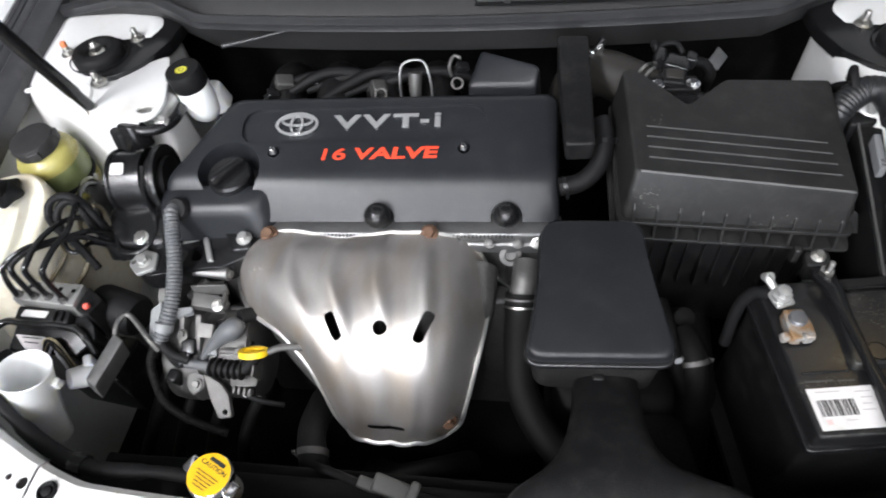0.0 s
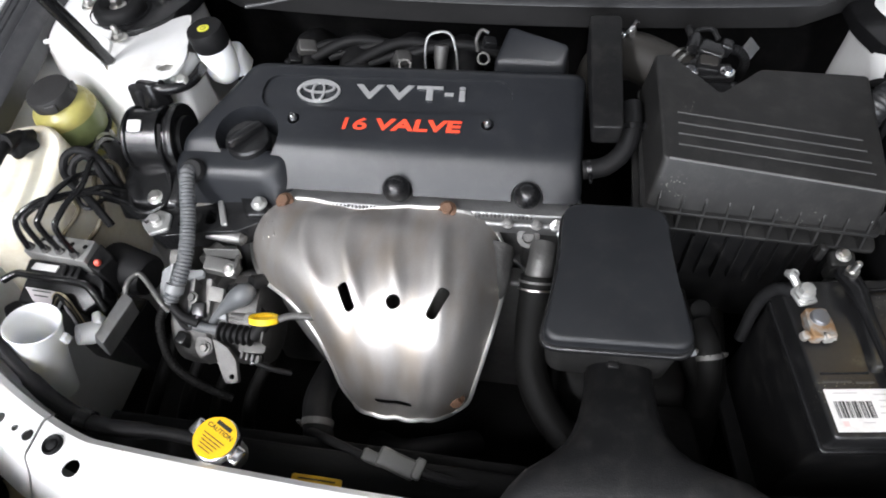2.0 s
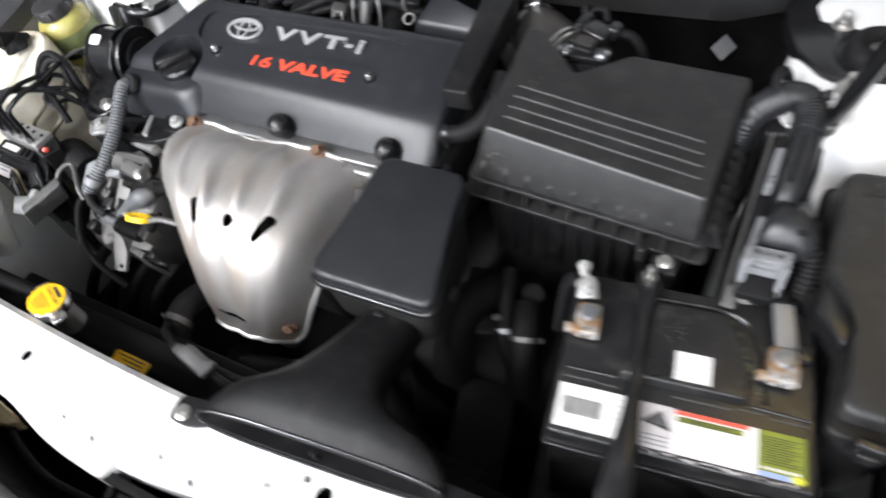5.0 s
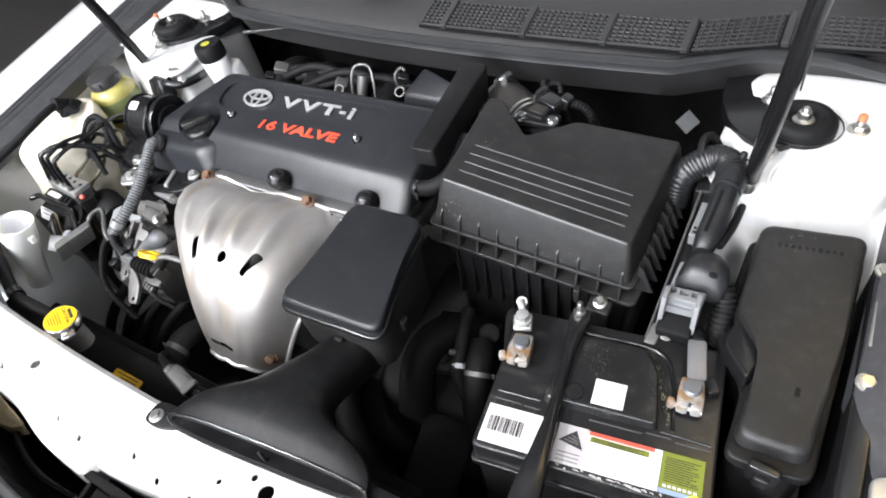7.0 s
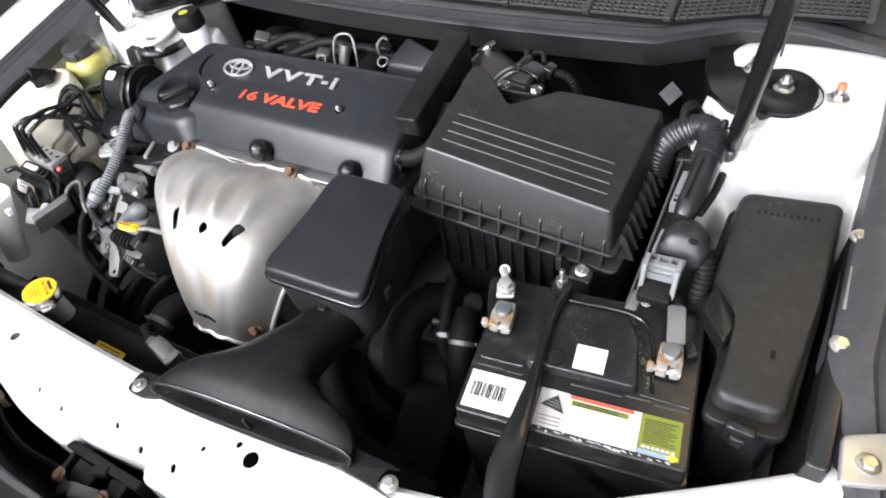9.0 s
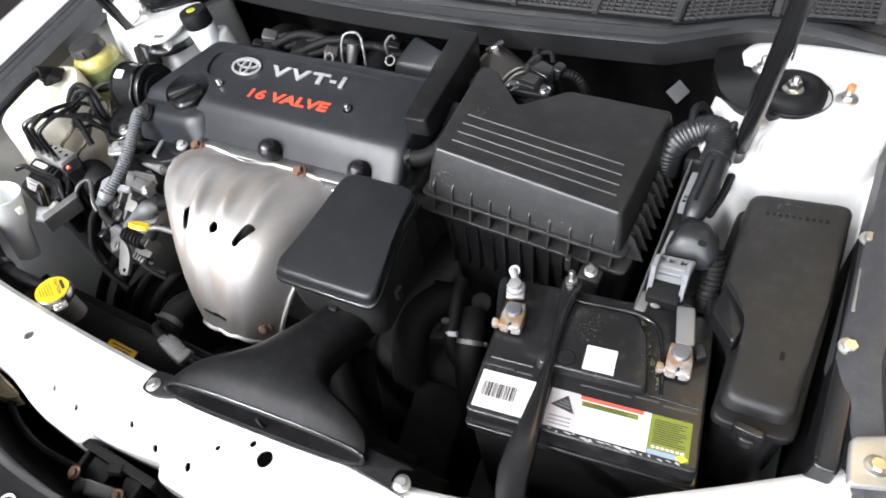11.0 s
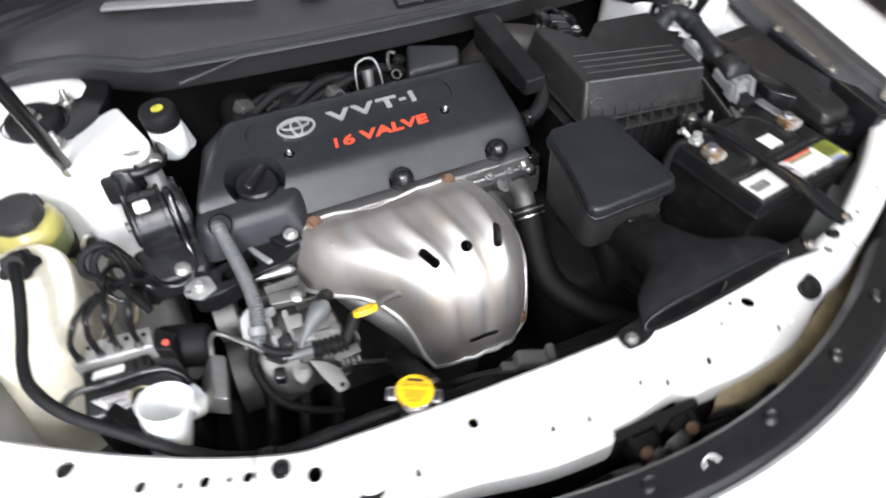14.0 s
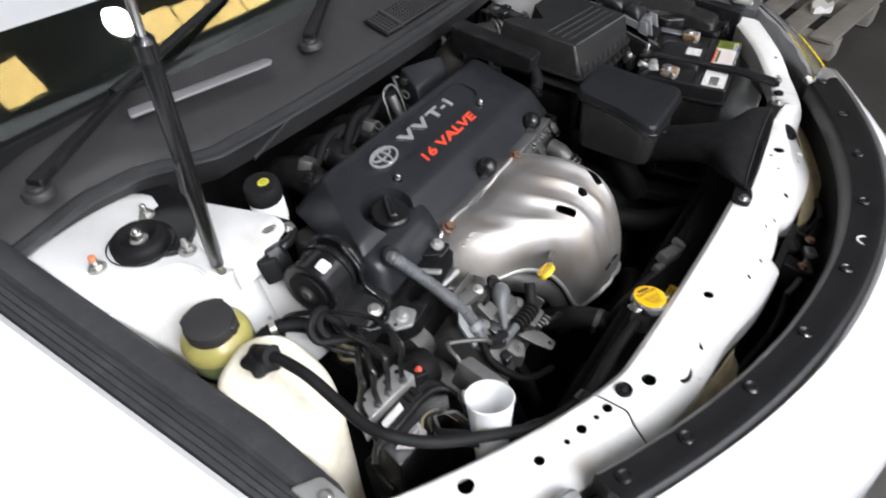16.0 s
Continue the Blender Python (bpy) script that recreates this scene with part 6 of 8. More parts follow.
# alternator and the loom round it
alt = thing("alternator", (-0.31, 0.62, 0.60), "dirty cast metal alternator with plugs and wiring", "alternator")
ALT = aim((-0.305, 0.632, 0.715), (1, 0.1, 0.0))
bm = bmesh.new()
lathe(bm, [(0.030, -0.062), (0.058, -0.058), (0.062, -0.045), (0.062, -0.012), (0.058, -0.008), (0.058, 0.012), (0.062, 0.016), (0.060, 0.050), (0.035, 0.058)], ALT, 28)
part("housing", bm, "dark_alu", alt)
for k in range(12):
    a = 2 * math.pi * k / 12
    bm = bmesh.new()
    box(bm, ALT @ V((0.060 * math.cos(a), 0.060 * math.sin(a), 0.033)), (0.030, 0.007, 0.007), (0, 0, 0), 0.002)
    part("rib", bm, "dark_alu", alt)
bm = bmesh.new()   # plated bracket across the top with a turned-up ear and a bolt
block(bm, [(-0.326, 0.648, 0.800), (-0.284, 0.644, 0.798), (-0.280, 0.660, 0.802), (-0.325, 0.666, 0.805)], [(-0.326, 0.648, 0.790), (-0.284, 0.644, 0.788), (-0.280, 0.660, 0.79), (-0.325, 0.666, 0.79)], 0.003, 0.0015)
box(bm, (-0.281, 0.655, 0.805), (0.004, 0.020, 0.014), (0, 12, 8), 0.001)
box(bm, (-0.304, 0.668, 0.806), (0.046, 0.003, 0.016), (-12, 0, 4), 0.001)
brk = part("bracket", bm, "dull_metal", alt, "grimy bent sheet bracket")
bm = bmesh.new()
hexhead(bm, (-0.291, 0.650, 0.799), (0, -0.4, 1), 0.0052)
part("bolt", bm, "steel", brk)
bm = bmesh.new()   # round bosses behind
tube(bm, [(-0.334, 0.692, 0.808), (-0.287, 0.691, 0.808)], lambda t: 0.0040 + 0.0045 * t, 14, 3)
part("boss", bm, "alu", alt)
bm = bmesh.new()
tube(bm, [(-0.321, 0.687, 0.790), (-0.329, 0.661, 0.794)], 0.0095, 14, 2)
part("boss", bm, "dark_alu", alt)
for x in (-0.334, -0.312):   # upright rear plates with a window
    bm = bmesh.new()
    block(bm, [(x - 0.003, 0.602, 0.772), (x + 0.003, 0.602, 0.772), (x + 0.004, 0.636, 0.798), (x - 0.004, 0.636, 0.798)], [(x - 0.003, 0.596, 0.735), (x + 0.003, 0.596, 0.735), (x + 0.004, 0.640, 0.750), (x - 0.004, 0.640, 0.750)], 0.002, 0.0015)
    part("rear_plate", bm, "dark_alu", alt)
bm = bmesh.new()
box(bm, (-0.322, 0.606, 0.770), (0.018, 0.020, 0.020), (24, 0, 4), 0.003)
box(bm, (-0.322, 0.594, 0.772), (0.010, 0.004, 0.010), (24, 0, 4), 0.001)
part("regulator", bm, "gloss", alt)
bm = bmesh.new()
box(bm, (-0.303, 0.622, 0.785), (0.020, 0.018, 0.004), (30, 8, 0), 0.001)
box(bm, (-0.270, 0.602, 0.766), (0.030, 0.004, 0.003), (20, 0, 6), 0.001)
part("terminal_strip", bm, "dull_metal", alt)
bm = bmesh.new()   # bulbous grey boot that narrows into its cable
tube(bm, [(-0.256, 0.634, 0.788), (-0.268, 0.626, 0.786), (-0.282, 0.617, 0.780), (-0.300, 0.602, 0.768), (-0.308, 0.594, 0.758)], lambda t: (0.0135 * math.sqrt(max(0.03, 1 - (1 - t / 0.3) ** 2)) if t < 0.3 else 0.0135 - 0.0085 * ease((t - 0.3) / 0.5)), 16, 8)
part("terminal_boot", bm, "grey_hose", alt, "grey rubber terminal boot")
bm = bmesh.new()
tube(bm, [(-0.262, 0.640, 0.790), (-0.250, 0.652, 0.780), (-0.236, 0.668, 0.76)], 0.009, 12)
part("cable", bm, "rubber", alt)
bm = bmesh.new()
block(bm, [(-0.302, 0.598, 0.770), (-0.285, 0.596, 0.770), (-0.288, 0.606, 0.774), (-0.297, 0.608, 0.775)], [(-0.300, 0.600, 0.762), (-0.287, 0.598, 0.762), (-0.289, 0.606, 0.766), (-0.296, 0.608, 0.766)], 0.001, 0.001)
part("tag", bm, "dull_grey", alt, "small pale tag")
bm = bmesh.new()   # plug body, then the ribbed boot, then the sleeve beyond
tube(bm, [(-0.330, 0.588, 0.764), (-0.312, 0.586, 0.764), (-0.292, 0.585, 0.763)], 0.0062, 12)
part("sleeve", bm, "grey_hose", alt)
bm = bmesh.new()
tube(bm, [(-0.293, 0.585, 0.763), (-0.272, 0.583, 0.762), (-0.249, 0.583, 0.761)], 0.0100, 14, 6, 0.20, 0.0075)
part("ribbed_boot", bm, "rubber", alt, "ribbed black boot")
bm = bmesh.new()   # angle plate round the boot's end
box(bm, (-0.2350, 0.586, 0.757), (0.003, 0.020, 0.028), (14, 0, 4), 0.001)
box(bm, (-0.252, 0.576, 0.7465), (0.034, 0.014, 0.003), (14, 0, 4), 0.001)
part("angle_plate", bm, "dull_metal", alt, "thin bent angle plate")
bm = bmesh.new()   # pierced strap that hangs below
q3 = [(-0.302, 0.578, 0.757), (-0.281, 0.570, 0.752), (-0.268, 0.558, 0.744), (-0.262, 0.536, 0.728), (-0.278, 0.533, 0.728), (-0.290, 0.552, 0.740)]
block(bm, q3, [V(p) + V((0.001, 0.003, -0.004)) for p in q3], 0.004, 0.001)
hole = bmesh.new()
lathe(hole, [(0.0034, -0.02), (0.0034, 0.02)], aim((-0.271, 0.541, 0.732), (0, -0.55, 0.8)), 12)
strap = part("strap", cut(bm, hole), "dark_alu", alt, "bare metal strap")
bm = bmesh.new()
block(bm, [(-0.326, 0.584, 0.752), (-0.304, 0.580, 0.752), (-0.300, 0.566, 0.744), (-0.316, 0.556, 0.738), (-0.326, 0.566, 0.744)], [(-0.326, 0.586, 0.72), (-0.304, 0.582, 0.72), (-0.300, 0.57, 0.715), (-0.316, 0.56, 0.712), (-0.326, 0.57, 0.716)], 0.005, 0.003)
part("casting", bm, "dark_alu", alt)
for k in range(4):
    bm = bmesh.new()
    box(bm, (-0.262 + 0.007 * k, 0.566 - 0.001 * k, 0.7415), (0.004, 0.010, 0.012), (20, 0, 0), 0.001)
    part("fin", bm, "dark_alu", alt)
for at, s_, turn in (((-0.245, 0.563, 0.740), (0.016, 0.014, 0.010), (16, 0, 8)), ((-0.262, 0.618, 0.756), (0.026, 0.014, 0.016), (20, 0, 0)), ((-0.286, 0.632, 0.772), (0.018, 0.022, 0.016), (10, 0, 10)), ((-0.340, 0.575, 0.748), (0.014, 0.016, 0.022), (12, 0, -14))):
    bm = bmesh.new()
    box(bm, at, s_, turn, 0.003)
    part("connector", bm, "gloss", alt)
for at, way in (((-0.311, 0.568, 0.747), (0, -0.5, 0.9)), ((-0.330, 0.614, 0.785), (-0.2, -0.4, 1)), ((-0.258, 0.602, 0.770), (0, -0.4, 1)), ((-0.286, 0.691, 0.808), (1, 0, 0.1))):
    bm = bmesh.new()
    hexhead(bm, at, way, 0.0050)
    part("bolt", bm, "dull_metal", alt)
for pts, r in (([(-0.250, 0.583, 0.761), (-0.240, 0.592, 0.768), (-0.228, 0.602, 0.784)], 0.0085), ([(-0.330, 0.588, 0.764), (-0.345, 0.596, 0.772), (-0.354, 0.606, 0.786)], 0.006),
               ([(-0.322, 0.594, 0.776), (-0.336, 0.590, 0.772), (-0.350, 0.600, 0.778)], 0.0028), ([(-0.318, 0.592, 0.772), (-0.332, 0.582, 0.764), (-0.350, 0.594, 0.770)], 0.0028), ([(-0.245, 0.560, 0.742), (-0.226, 0.556, 0.736), (-0.205, 0.560, 0.72)], 0.0035)):
    bm = bmesh.new()
    tube(bm, pts, r, 10)
    part("lead", bm, "rubber", alt)
loom = thing("wiring_loom", (-0.35, 0.66, 0.75), "grey corrugated wiring conduit with a branching lead", "wiring")
bm = bmesh.new()
tube(bm, [(-0.356, 0.754, 0.858), (-0.357, 0.742, 0.866), (-0.353, 0.722, 0.856), (-0.346, 0.686, 0.834), (-0.343, 0.650, 0.815), (-0.347, 0.622, 0.800), (-0.356, 0.602, 0.786)], 0.0090, 14, 6, 0.06, 0.0045)
part("conduit", bm, "grey_hose", loom)
bm = bmesh.new()
tube(bm, [(-0.358, 0.602, 0.788), (-0.366, 0.580, 0.768), (-0.350, 0.548, 0.738), (-0.320, 0.535, 0.715), (-0.28, 0.53, 0.69)], 0.0052, 12, 6, 0.06, 0.004)
part("lead", bm, "shaded_rubber", loom)
bm = bmesh.new()
tube(bm, [(-0.356, 0.604, 0.790), (-0.340, 0.592, 0.778), (-0.318, 0.588, 0.770)], 0.006, 10)
part("lead", bm, "rubber", loom)
bm = bmesh.new()
lathe(bm, [(0.0115, -0.005), (0.012, 0.0), (0.0115, 0.005)], aim((-0.350, 0.617, 0.797), (-0.2, -0.8, -0.6)), 14)
block(bm, [(-0.366, 0.632, 0.812), (-0.352, 0.642, 0.818), (-0.360, 0.604, 0.790), (-0.371, 0.604, 0.786)], [(-0.366, 0.634, 0.806), (-0.352, 0.644, 0.812), (-0.360, 0.606, 0.784), (-0.371, 0.606, 0.780)], 0.003, 0.0015)
block(bm, [(-0.337, 0.640, 0.806), (-0.322, 0.646, 0.800), (-0.322, 0.640, 0.796), (-0.338, 0.630, 0.800)], [(-0.337, 0.640, 0.800), (-0.322, 0.646, 0.794), (-0.322, 0.640, 0.790), (-0.338, 0.630, 0.794)], 0.002, 0.001)
part("clip", bm, "dull_grey", loom, "pale grey plastic clip")
bm = bmesh.new()
lathe(bm, [(0.013, -0.006), (0.016, 0.0), (0.013, 0.005)], aim((-0.354, 0.750, 0.863), (0, -0.6, 0.8)), 16)
part("grommet", bm, "rubber", loom)
# drive belt side: dark pulleys behind
bm = bmesh.new()
for y, z, r in ((0.66, 0.66, 0.055), (0.75, 0.60, 0.075), (0.70, 0.74, 0.032)):
    lathe(bm, [(r, -0.014), (r, 0.014), (r * 0.8, 0.010), (r * 0.4, 0.012)], aim((-0.385, y, z), (-1, 0, 0)), 28)
part("pulley", bm, "dark_alu", engine)
# lower hoses in the dark front of the bay
low = thing("radiator_hose", (-0.15, 0.50, 0.62), "black rubber radiator hose low in the bay", "hose")
bm = bmesh.new()
tube(bm, [(-0.150, 0.470, 0.66), (-0.160, 0.500, 0.690), (-0.172, 0.540, 0.69), (-0.18, 0.600, 0.65)], 0.018, 14)
part("hose", bm, "rubber", low)
clamp(low, (-0.164, 0.512, 0.693), (-0.1, 1, 0.1), 0.0185, 0.008, "dark_alu")
bm = bmesh.new()
tube(bm, [(-0.10, 0.52, 0.62), (-0.06, 0.50, 0.66), (-0.02, 0.51, 0.66), (0.02, 0.54, 0.61)], 0.018, 12)
part("pipe", bm, "rubber", low)
low2 = thing("floor_pipes", (-0.38, 0.52, 0.45), "dark steel pipes deep in the bay", "pipes")
for k in range(4):
    bm = bmesh.new()
    tube(bm, [(-0.46 + 0.05 * k, 0.49, 0.46), (-0.45 + 0.05 * k, 0.52, 0.56), (-0.42 + 0.045 * k, 0.56, 0.63), (-0.41 + 0.05 * k, 0.62, 0.66)], 0.009, 10)
    part("pipe", bm, "void", low2)

# ---------------------------------------------------------------- air intake side
res = thing("intake_resonator", (0.155, 0.63, 0.79), "black plastic intake box with a lipped lid", "intake box")
lid_q = [(0.085, 0.556), (0.229, 0.560), (0.208, 0.640), (0.203, 0.705), (0.100, 0.705), (0.099, 0.625)]


def rz(x, y):
    return 0.886 + 0.175 * (y - 0.558) + 0.03 * (x - 0.1)


bm = bmesh.new()
block(bm, [(x, y, rz(x, y)) for x, y in lid_q], [(x, y, rz(x, y) - 0.012) for x, y in lid_q], 0.020, 0.005, 6)
part("lid", bm, "lid", res)
bm = bmesh.new()
lipq = [(x, y) for x, y in [(0.082, 0.552), (0.232, 0.556), (0.211, 0.642), (0.205, 0.708), (0.098, 0.708), (0.096, 0.627)]]
block(bm, [(x, y, rz(x, y) - 0.012) for x, y in lipq], [(x, y, rz(x, y) - 0.017) for x, y in lipq], 0.022, 0.002, 6)
part("lip", bm, "gloss", res)
bm = bmesh.new()
block(bm, [(0.087, 0.560, rz(0.1, 0.56) - 0.0165), (0.226, 0.563, rz(0.22, 0.56) - 0.0165), (0.203, 0.700, rz(0.2, 0.7) - 0.0165), (0.102, 0.700, rz(0.1, 0.7) - 0.0165)],
      [(0.093, 0.563, 0.806), (0.221, 0.566, 0.806), (0.202, 0.695, 0.80), (0.104, 0.695, 0.80)], 0.022, 0.004, 6)
part("body", bm, "box", res)
bm = bmesh.new()
box(bm, (0.160, 0.560, 0.836), (0.012, 0.008, 0.014), (0, 0, 0), 0.002)
part("catch", bm, "plastic", res)
bm = bmesh.new()
box(bm, (0.229, 0.600, 0.856), (0.006, 0.012, 0.016), (0, 0, 0), 0.002)
part("catch", bm, "plastic", res)

scoop = thing("intake_scoop", (0.18, 0.45, 0.83), "black plastic air scoop bolted to the front panel", "air scoop")


def oval(cx, cy, cz, w, h, n=28, p=3.0):
    out = []
    for k in range(n):
        a = 2 * math.pi * k / n
        c, s = math.cos(a), math.sin(a)
        out.append(V((cx + w / 2 * math.copysign(abs(c) ** (2 / p), c), cy, cz + h / 2 * math.copysign(abs(s) ** (2 / p), s))))
    return out


secs = [(0.178, 0.402, 0.8535, 0.242, 0.020), (0.178, 0.412, 0.8535, 0.240, 0.024), (0.178, 0.426, 0.8545, 0.229, 0.029), (0.177, 0.438, 0.8550, 0.212, 0.034), (0.174, 0.448, 0.8540, 0.188, 0.038), (0.169, 0.456, 0.8525, 0.154, 0.042),
        (0.165, 0.464, 0.8505, 0.122, 0.046), (0.164, 0.474, 0.8470, 0.100, 0.049), (0.164, 0.488, 0.8420, 0.084, 0.052), (0.165, 0.506, 0.8350, 0.074, 0.054), (0.167, 0.530, 0.8240, 0.068, 0.055), (0.169, 0.560, 0.8120, 0.065, 0.055), (0.170, 0.600, 0.802, 0.064, 0.055)]
bm = bmesh.new()
outer = [oval(*s) for s in secs]
inner = [oval(c, y, z, w - 0.006, h - 0.005) for c, y, z, w, h in secs[:8]]
loft(bm, list(reversed(inner)) + outer, cap=True)
for v in bm.verts:
    v.co.y += 0.10 * (v.co.x - 0.18) * max(0.0, 1 - (v.co.y - 0.40) / 0.2) + max(0.0, 1 - (v.co.y - 0.40) / 0.03) * 0.7 * (v.co.z - 0.8435)
part("duct", bm, "plastic", scoop)
bm = bmesh.new()
lip = oval(0.178, 0.4015, 0.8535, 0.243, 0.0212)
for v in lip:
    v.y += 0.10 * (v.x - 0.18) + 0.7 * (v.z - 0.8435)
tube(bm, lip + [lip[0]], 0.0014, 8, 1)
part("mouth_bead", bm, "gloss", scoop)
for ex, ey, rot in ((0.038, 0.393, 0.0), (0.340, 0.420, 0.0)):
    s = -1 if ex < 0.1 else 1
    bm = bmesh.new()
    prism(bm, [(ex - 0.012, ey - 0.010), (ex + 0.012, ey - 0.010), (0.18 + s * 0.108, 0.402 + 0.010 * s), (0.18 + s * 0.100, 0.425 + 0.010 * s), (ex + 0.006 * s, ey + 0.016), (ex - 0.012, ey + 0.012)][::s],
          Matrix.Translation((0, 0, 0.8435)), 0.005, 0.0015, 0.008)
    ear = part("ear", bm, "plastic", scoop)
    bm = bmesh.new()
    hexhead(bm, (ex, ey, 0.848), (0, 0, 1), 0.0054, 0.006)
    part("bolt", bm, "steel", ear)
bm = bmesh.new()
box(bm, (0.182, 0.408, 0.8535), (0.004, 0.004, 0.019), (0, 0, 0), 0.001)
part("mouth_stay", bm, "plastic", scoop)

# air filter box
air = thing("air_filter_box", (0.31, 0.82, 0.66), "dusty black plastic air filter box", "air filter")


def az(x, y):
    return 0.9335 + 0.12 * (y - 0.766) - 0.115 * (x - 0.2)


lidq = [(0.198, 0.757), (0.428, 0.753), (0.434, 0.918), (0.311, 0.904), (0.263, 0.852), (0.212, 0.906), (0.192, 0.906)]
lowq = [(0.190, 0.738, 0.878), (0.433, 0.744, 0.855), (0.442, 0.930, 0.872), (0.309, 0.915, 0.884), (0.264, 0.868, 0.884), (0.214, 0.918, 0.886), (0.186, 0.918, 0.886)]
bm = bmesh.new()
block(bm, [(x, y, az(x, y)) for x, y in lidq], lowq, 0.007, 0.0032, 4)
alid = part("lid", bm, "box", air, "black lid with four raised lines")
for k in range(4):
    bm = bmesh.new()
    y = 0.777 + 0.0145 * k
    a, b = V((0.214, y, az(0.214, y) + 0.0004)), V((0.415 - 0.002 * k, y - 0.002, az(0.415, y) + 0.0004))
    ln = [a.lerp(b, s / 8) for s in range(9)]
    tube(bm, [V((p.x, p.y, az(p.x, p.y) + 0.0004)) for p in ln], 0.0011, 6, 2)
    part("raised_line", bm, "scuff", alid)
bm = bmesh.new()   # pale bead painted as the highlight along the lid's front crease
tube(bm, [(x, y + 0.0012, az(x, y) - 0.0002) for x, y in ((0.204, 0.7566), (0.262, 0.7558), (0.320, 0.7550), (0.378, 0.7542), (0.424, 0.7535))], 0.0014, 8, 3)
part("crease", bm, "edge_highlight", alid, "pale bead, the crease's highlight put into colour")
for k, (zf, grow) in enumerate(((0.872, 0.004), (0.850, 0.008))):
    q = [(0.188 - grow, 0.737 - grow, zf + 0.005), (0.435 + grow, 0.743 - grow, zf - 0.018), (0.446 + grow, 0.936, zf + 0.000), (0.188 - grow, 0.922, zf + 0.016)]
    bm = bmesh.new()
    block(bm, q, [(x, y, z - 0.004) for x, y, z in q], 0.010, 0.0015, 4)
    part("flange", bm, "box", air)
for k in range(10):
    x, yf, zd = 0.202 + 0.0247 * k, 0.738 + 0.0006 * k, 0.023 * k / 9
    bm = bmesh.new()
    block(bm, [(x - 0.0012, yf, 0.890 - zd), (x + 0.0012, yf, 0.890 - zd), (x + 0.0012, yf + 0.006, 0.896 - zd), (x - 0.0012, yf + 0.006, 0.896 - zd)],
          [(x - 0.0014, yf - 0.009, 0.855 - zd), (x + 0.0014, yf - 0.009, 0.855 - zd), (x + 0.0014, yf + 0.010, 0.855 - zd), (x - 0.0014, yf + 0.010, 0.855 - zd)], 0.0004, 0.0004, 2)
    part("rib", bm, "box", air)
for k in range(11):
    y, zd = 0.760 + 0.0165 * k, 0.0018 * k
    bm = bmesh.new()
    block(bm, [(0.438, y - 0.0012, 0.872 + zd), (0.444, y - 0.0012, 0.866 + zd), (0.444, y + 0.0012, 0.866 + zd), (0.438, y + 0.0012, 0.872 + zd)],
          [(0.436, y - 0.0014, 0.834 + zd), (0.456, y - 0.0014, 0.834 + zd), (0.456, y + 0.0014, 0.834 + zd), (0.436, y + 0.0014, 0.834 + zd)], 0.0004, 0.0004, 2)
    part("rib", bm, "box", air)
bm = bmesh.new()
block(bm, [(0.196, 0.742, 0.852), (0.432, 0.746, 0.830), (0.440, 0.930, 0.846), (0.196, 0.916, 0.86)], [(0.210, 0.750, 0.66), (0.420, 0.745, 0.66), (0.425, 0.91, 0.66), (0.21, 0.90, 0.66)], 0.014, 0.003)
part("base", bm, "plastic", air)
for k in range(11):
    x = 0.215 + 0.019 * k
    bm = bmesh.new()
    box(bm, (x, 0.742 + 0.004 * (k % 2), 0.792), (0.003, 0.012, 0.075), (-4, 0, 0), 0.0008, 0.0008)
    part("base_rib", bm, "plastic", air)
bm = bmesh.new()
box(bm, (0.407, 0.724, 0.826), (0.026, 0.020, 0.012), (10, 0, 0), 0.003)
box(bm, (0.407, 0.720, 0.812), (0.022, 0.012, 0.022), (0, 0, 0), 0.002)
lug = part("screw_lug", bm, "box", air)
bm = bmesh.new()
hexhead(bm, (0.407, 0.7265, 0.8325), (0, -0.25, 1), 0.0054, 0.007)
part("screw", bm, "steel", lug, "bright hexagon screw")
bm = bmesh.new()
box(bm, (0.381, 0.724, 0.838), (0.008, 0.010, 0.022), (0, 0, 0), 0.002)
part("clip", bm, "box", air)

# flow meter, intake hose and clamps
hose = thing("intake_hose", (0.19, 0.96, 0.90), "dusty rubber intake hose with steel clamps", "hose")
bm = bmesh.new()
tube(bm, [(0.140, 1.018, 0.800), (0.146, 1.006, 0.852), (0.174, 0.982, 0.890), (0.208, 0.955, 0.896), (0.242, 0.926, 0.894)], 0.0305, 22, 5)
part("bellows", bm, "old_rubber", hose)
for at, r in (((0.166, 0.989, 0.888), 0.0322), ((0.224, 0.942, 0.896), 0.0324), ((0.231, 0.935, 0.896), 0.0322)):
    bm = bmesh.new()
    lathe(bm, [(r * 0.96, -0.0018), (r * 1.02, -0.0018), (r * 1.02, 0.0018), (r * 0.96, 0.0018), (r * 0.96, -0.0018)], aim(at, (0.75, -0.55, 0.0)), 30, False)
    part("hose_clamp", bm, "steel", hose)
bm = bmesh.new()
box(bm, (0.168, 0.984, 0.924), (0.020, 0.010, 0.010), (0, -25, 20), 0.002)
lathe(bm, [(0.005, -0.012), (0.005, 0.012)], aim((0.170, 0.988, 0.926), (0.5, 0.8, 0.2)), 8)
part("clamp_screw", bm, "chrome", hose, "bright clamp screw")
maf = thing("air_flow_meter", (0.265, 0.915, 0.88), "black air flow meter with plug and screws", "sensor")
bm = bmesh.new()
tube(bm, [(0.236, 0.931, 0.894), (0.290, 0.888, 0.886)], 0.0325, 22, 3)
part("body", bm, "gloss", maf)
bm = bmesh.new()
box(bm, (0.256, 0.910, 0.924), (0.058, 0.026, 0.010), (0, 2, 4), 0.003)
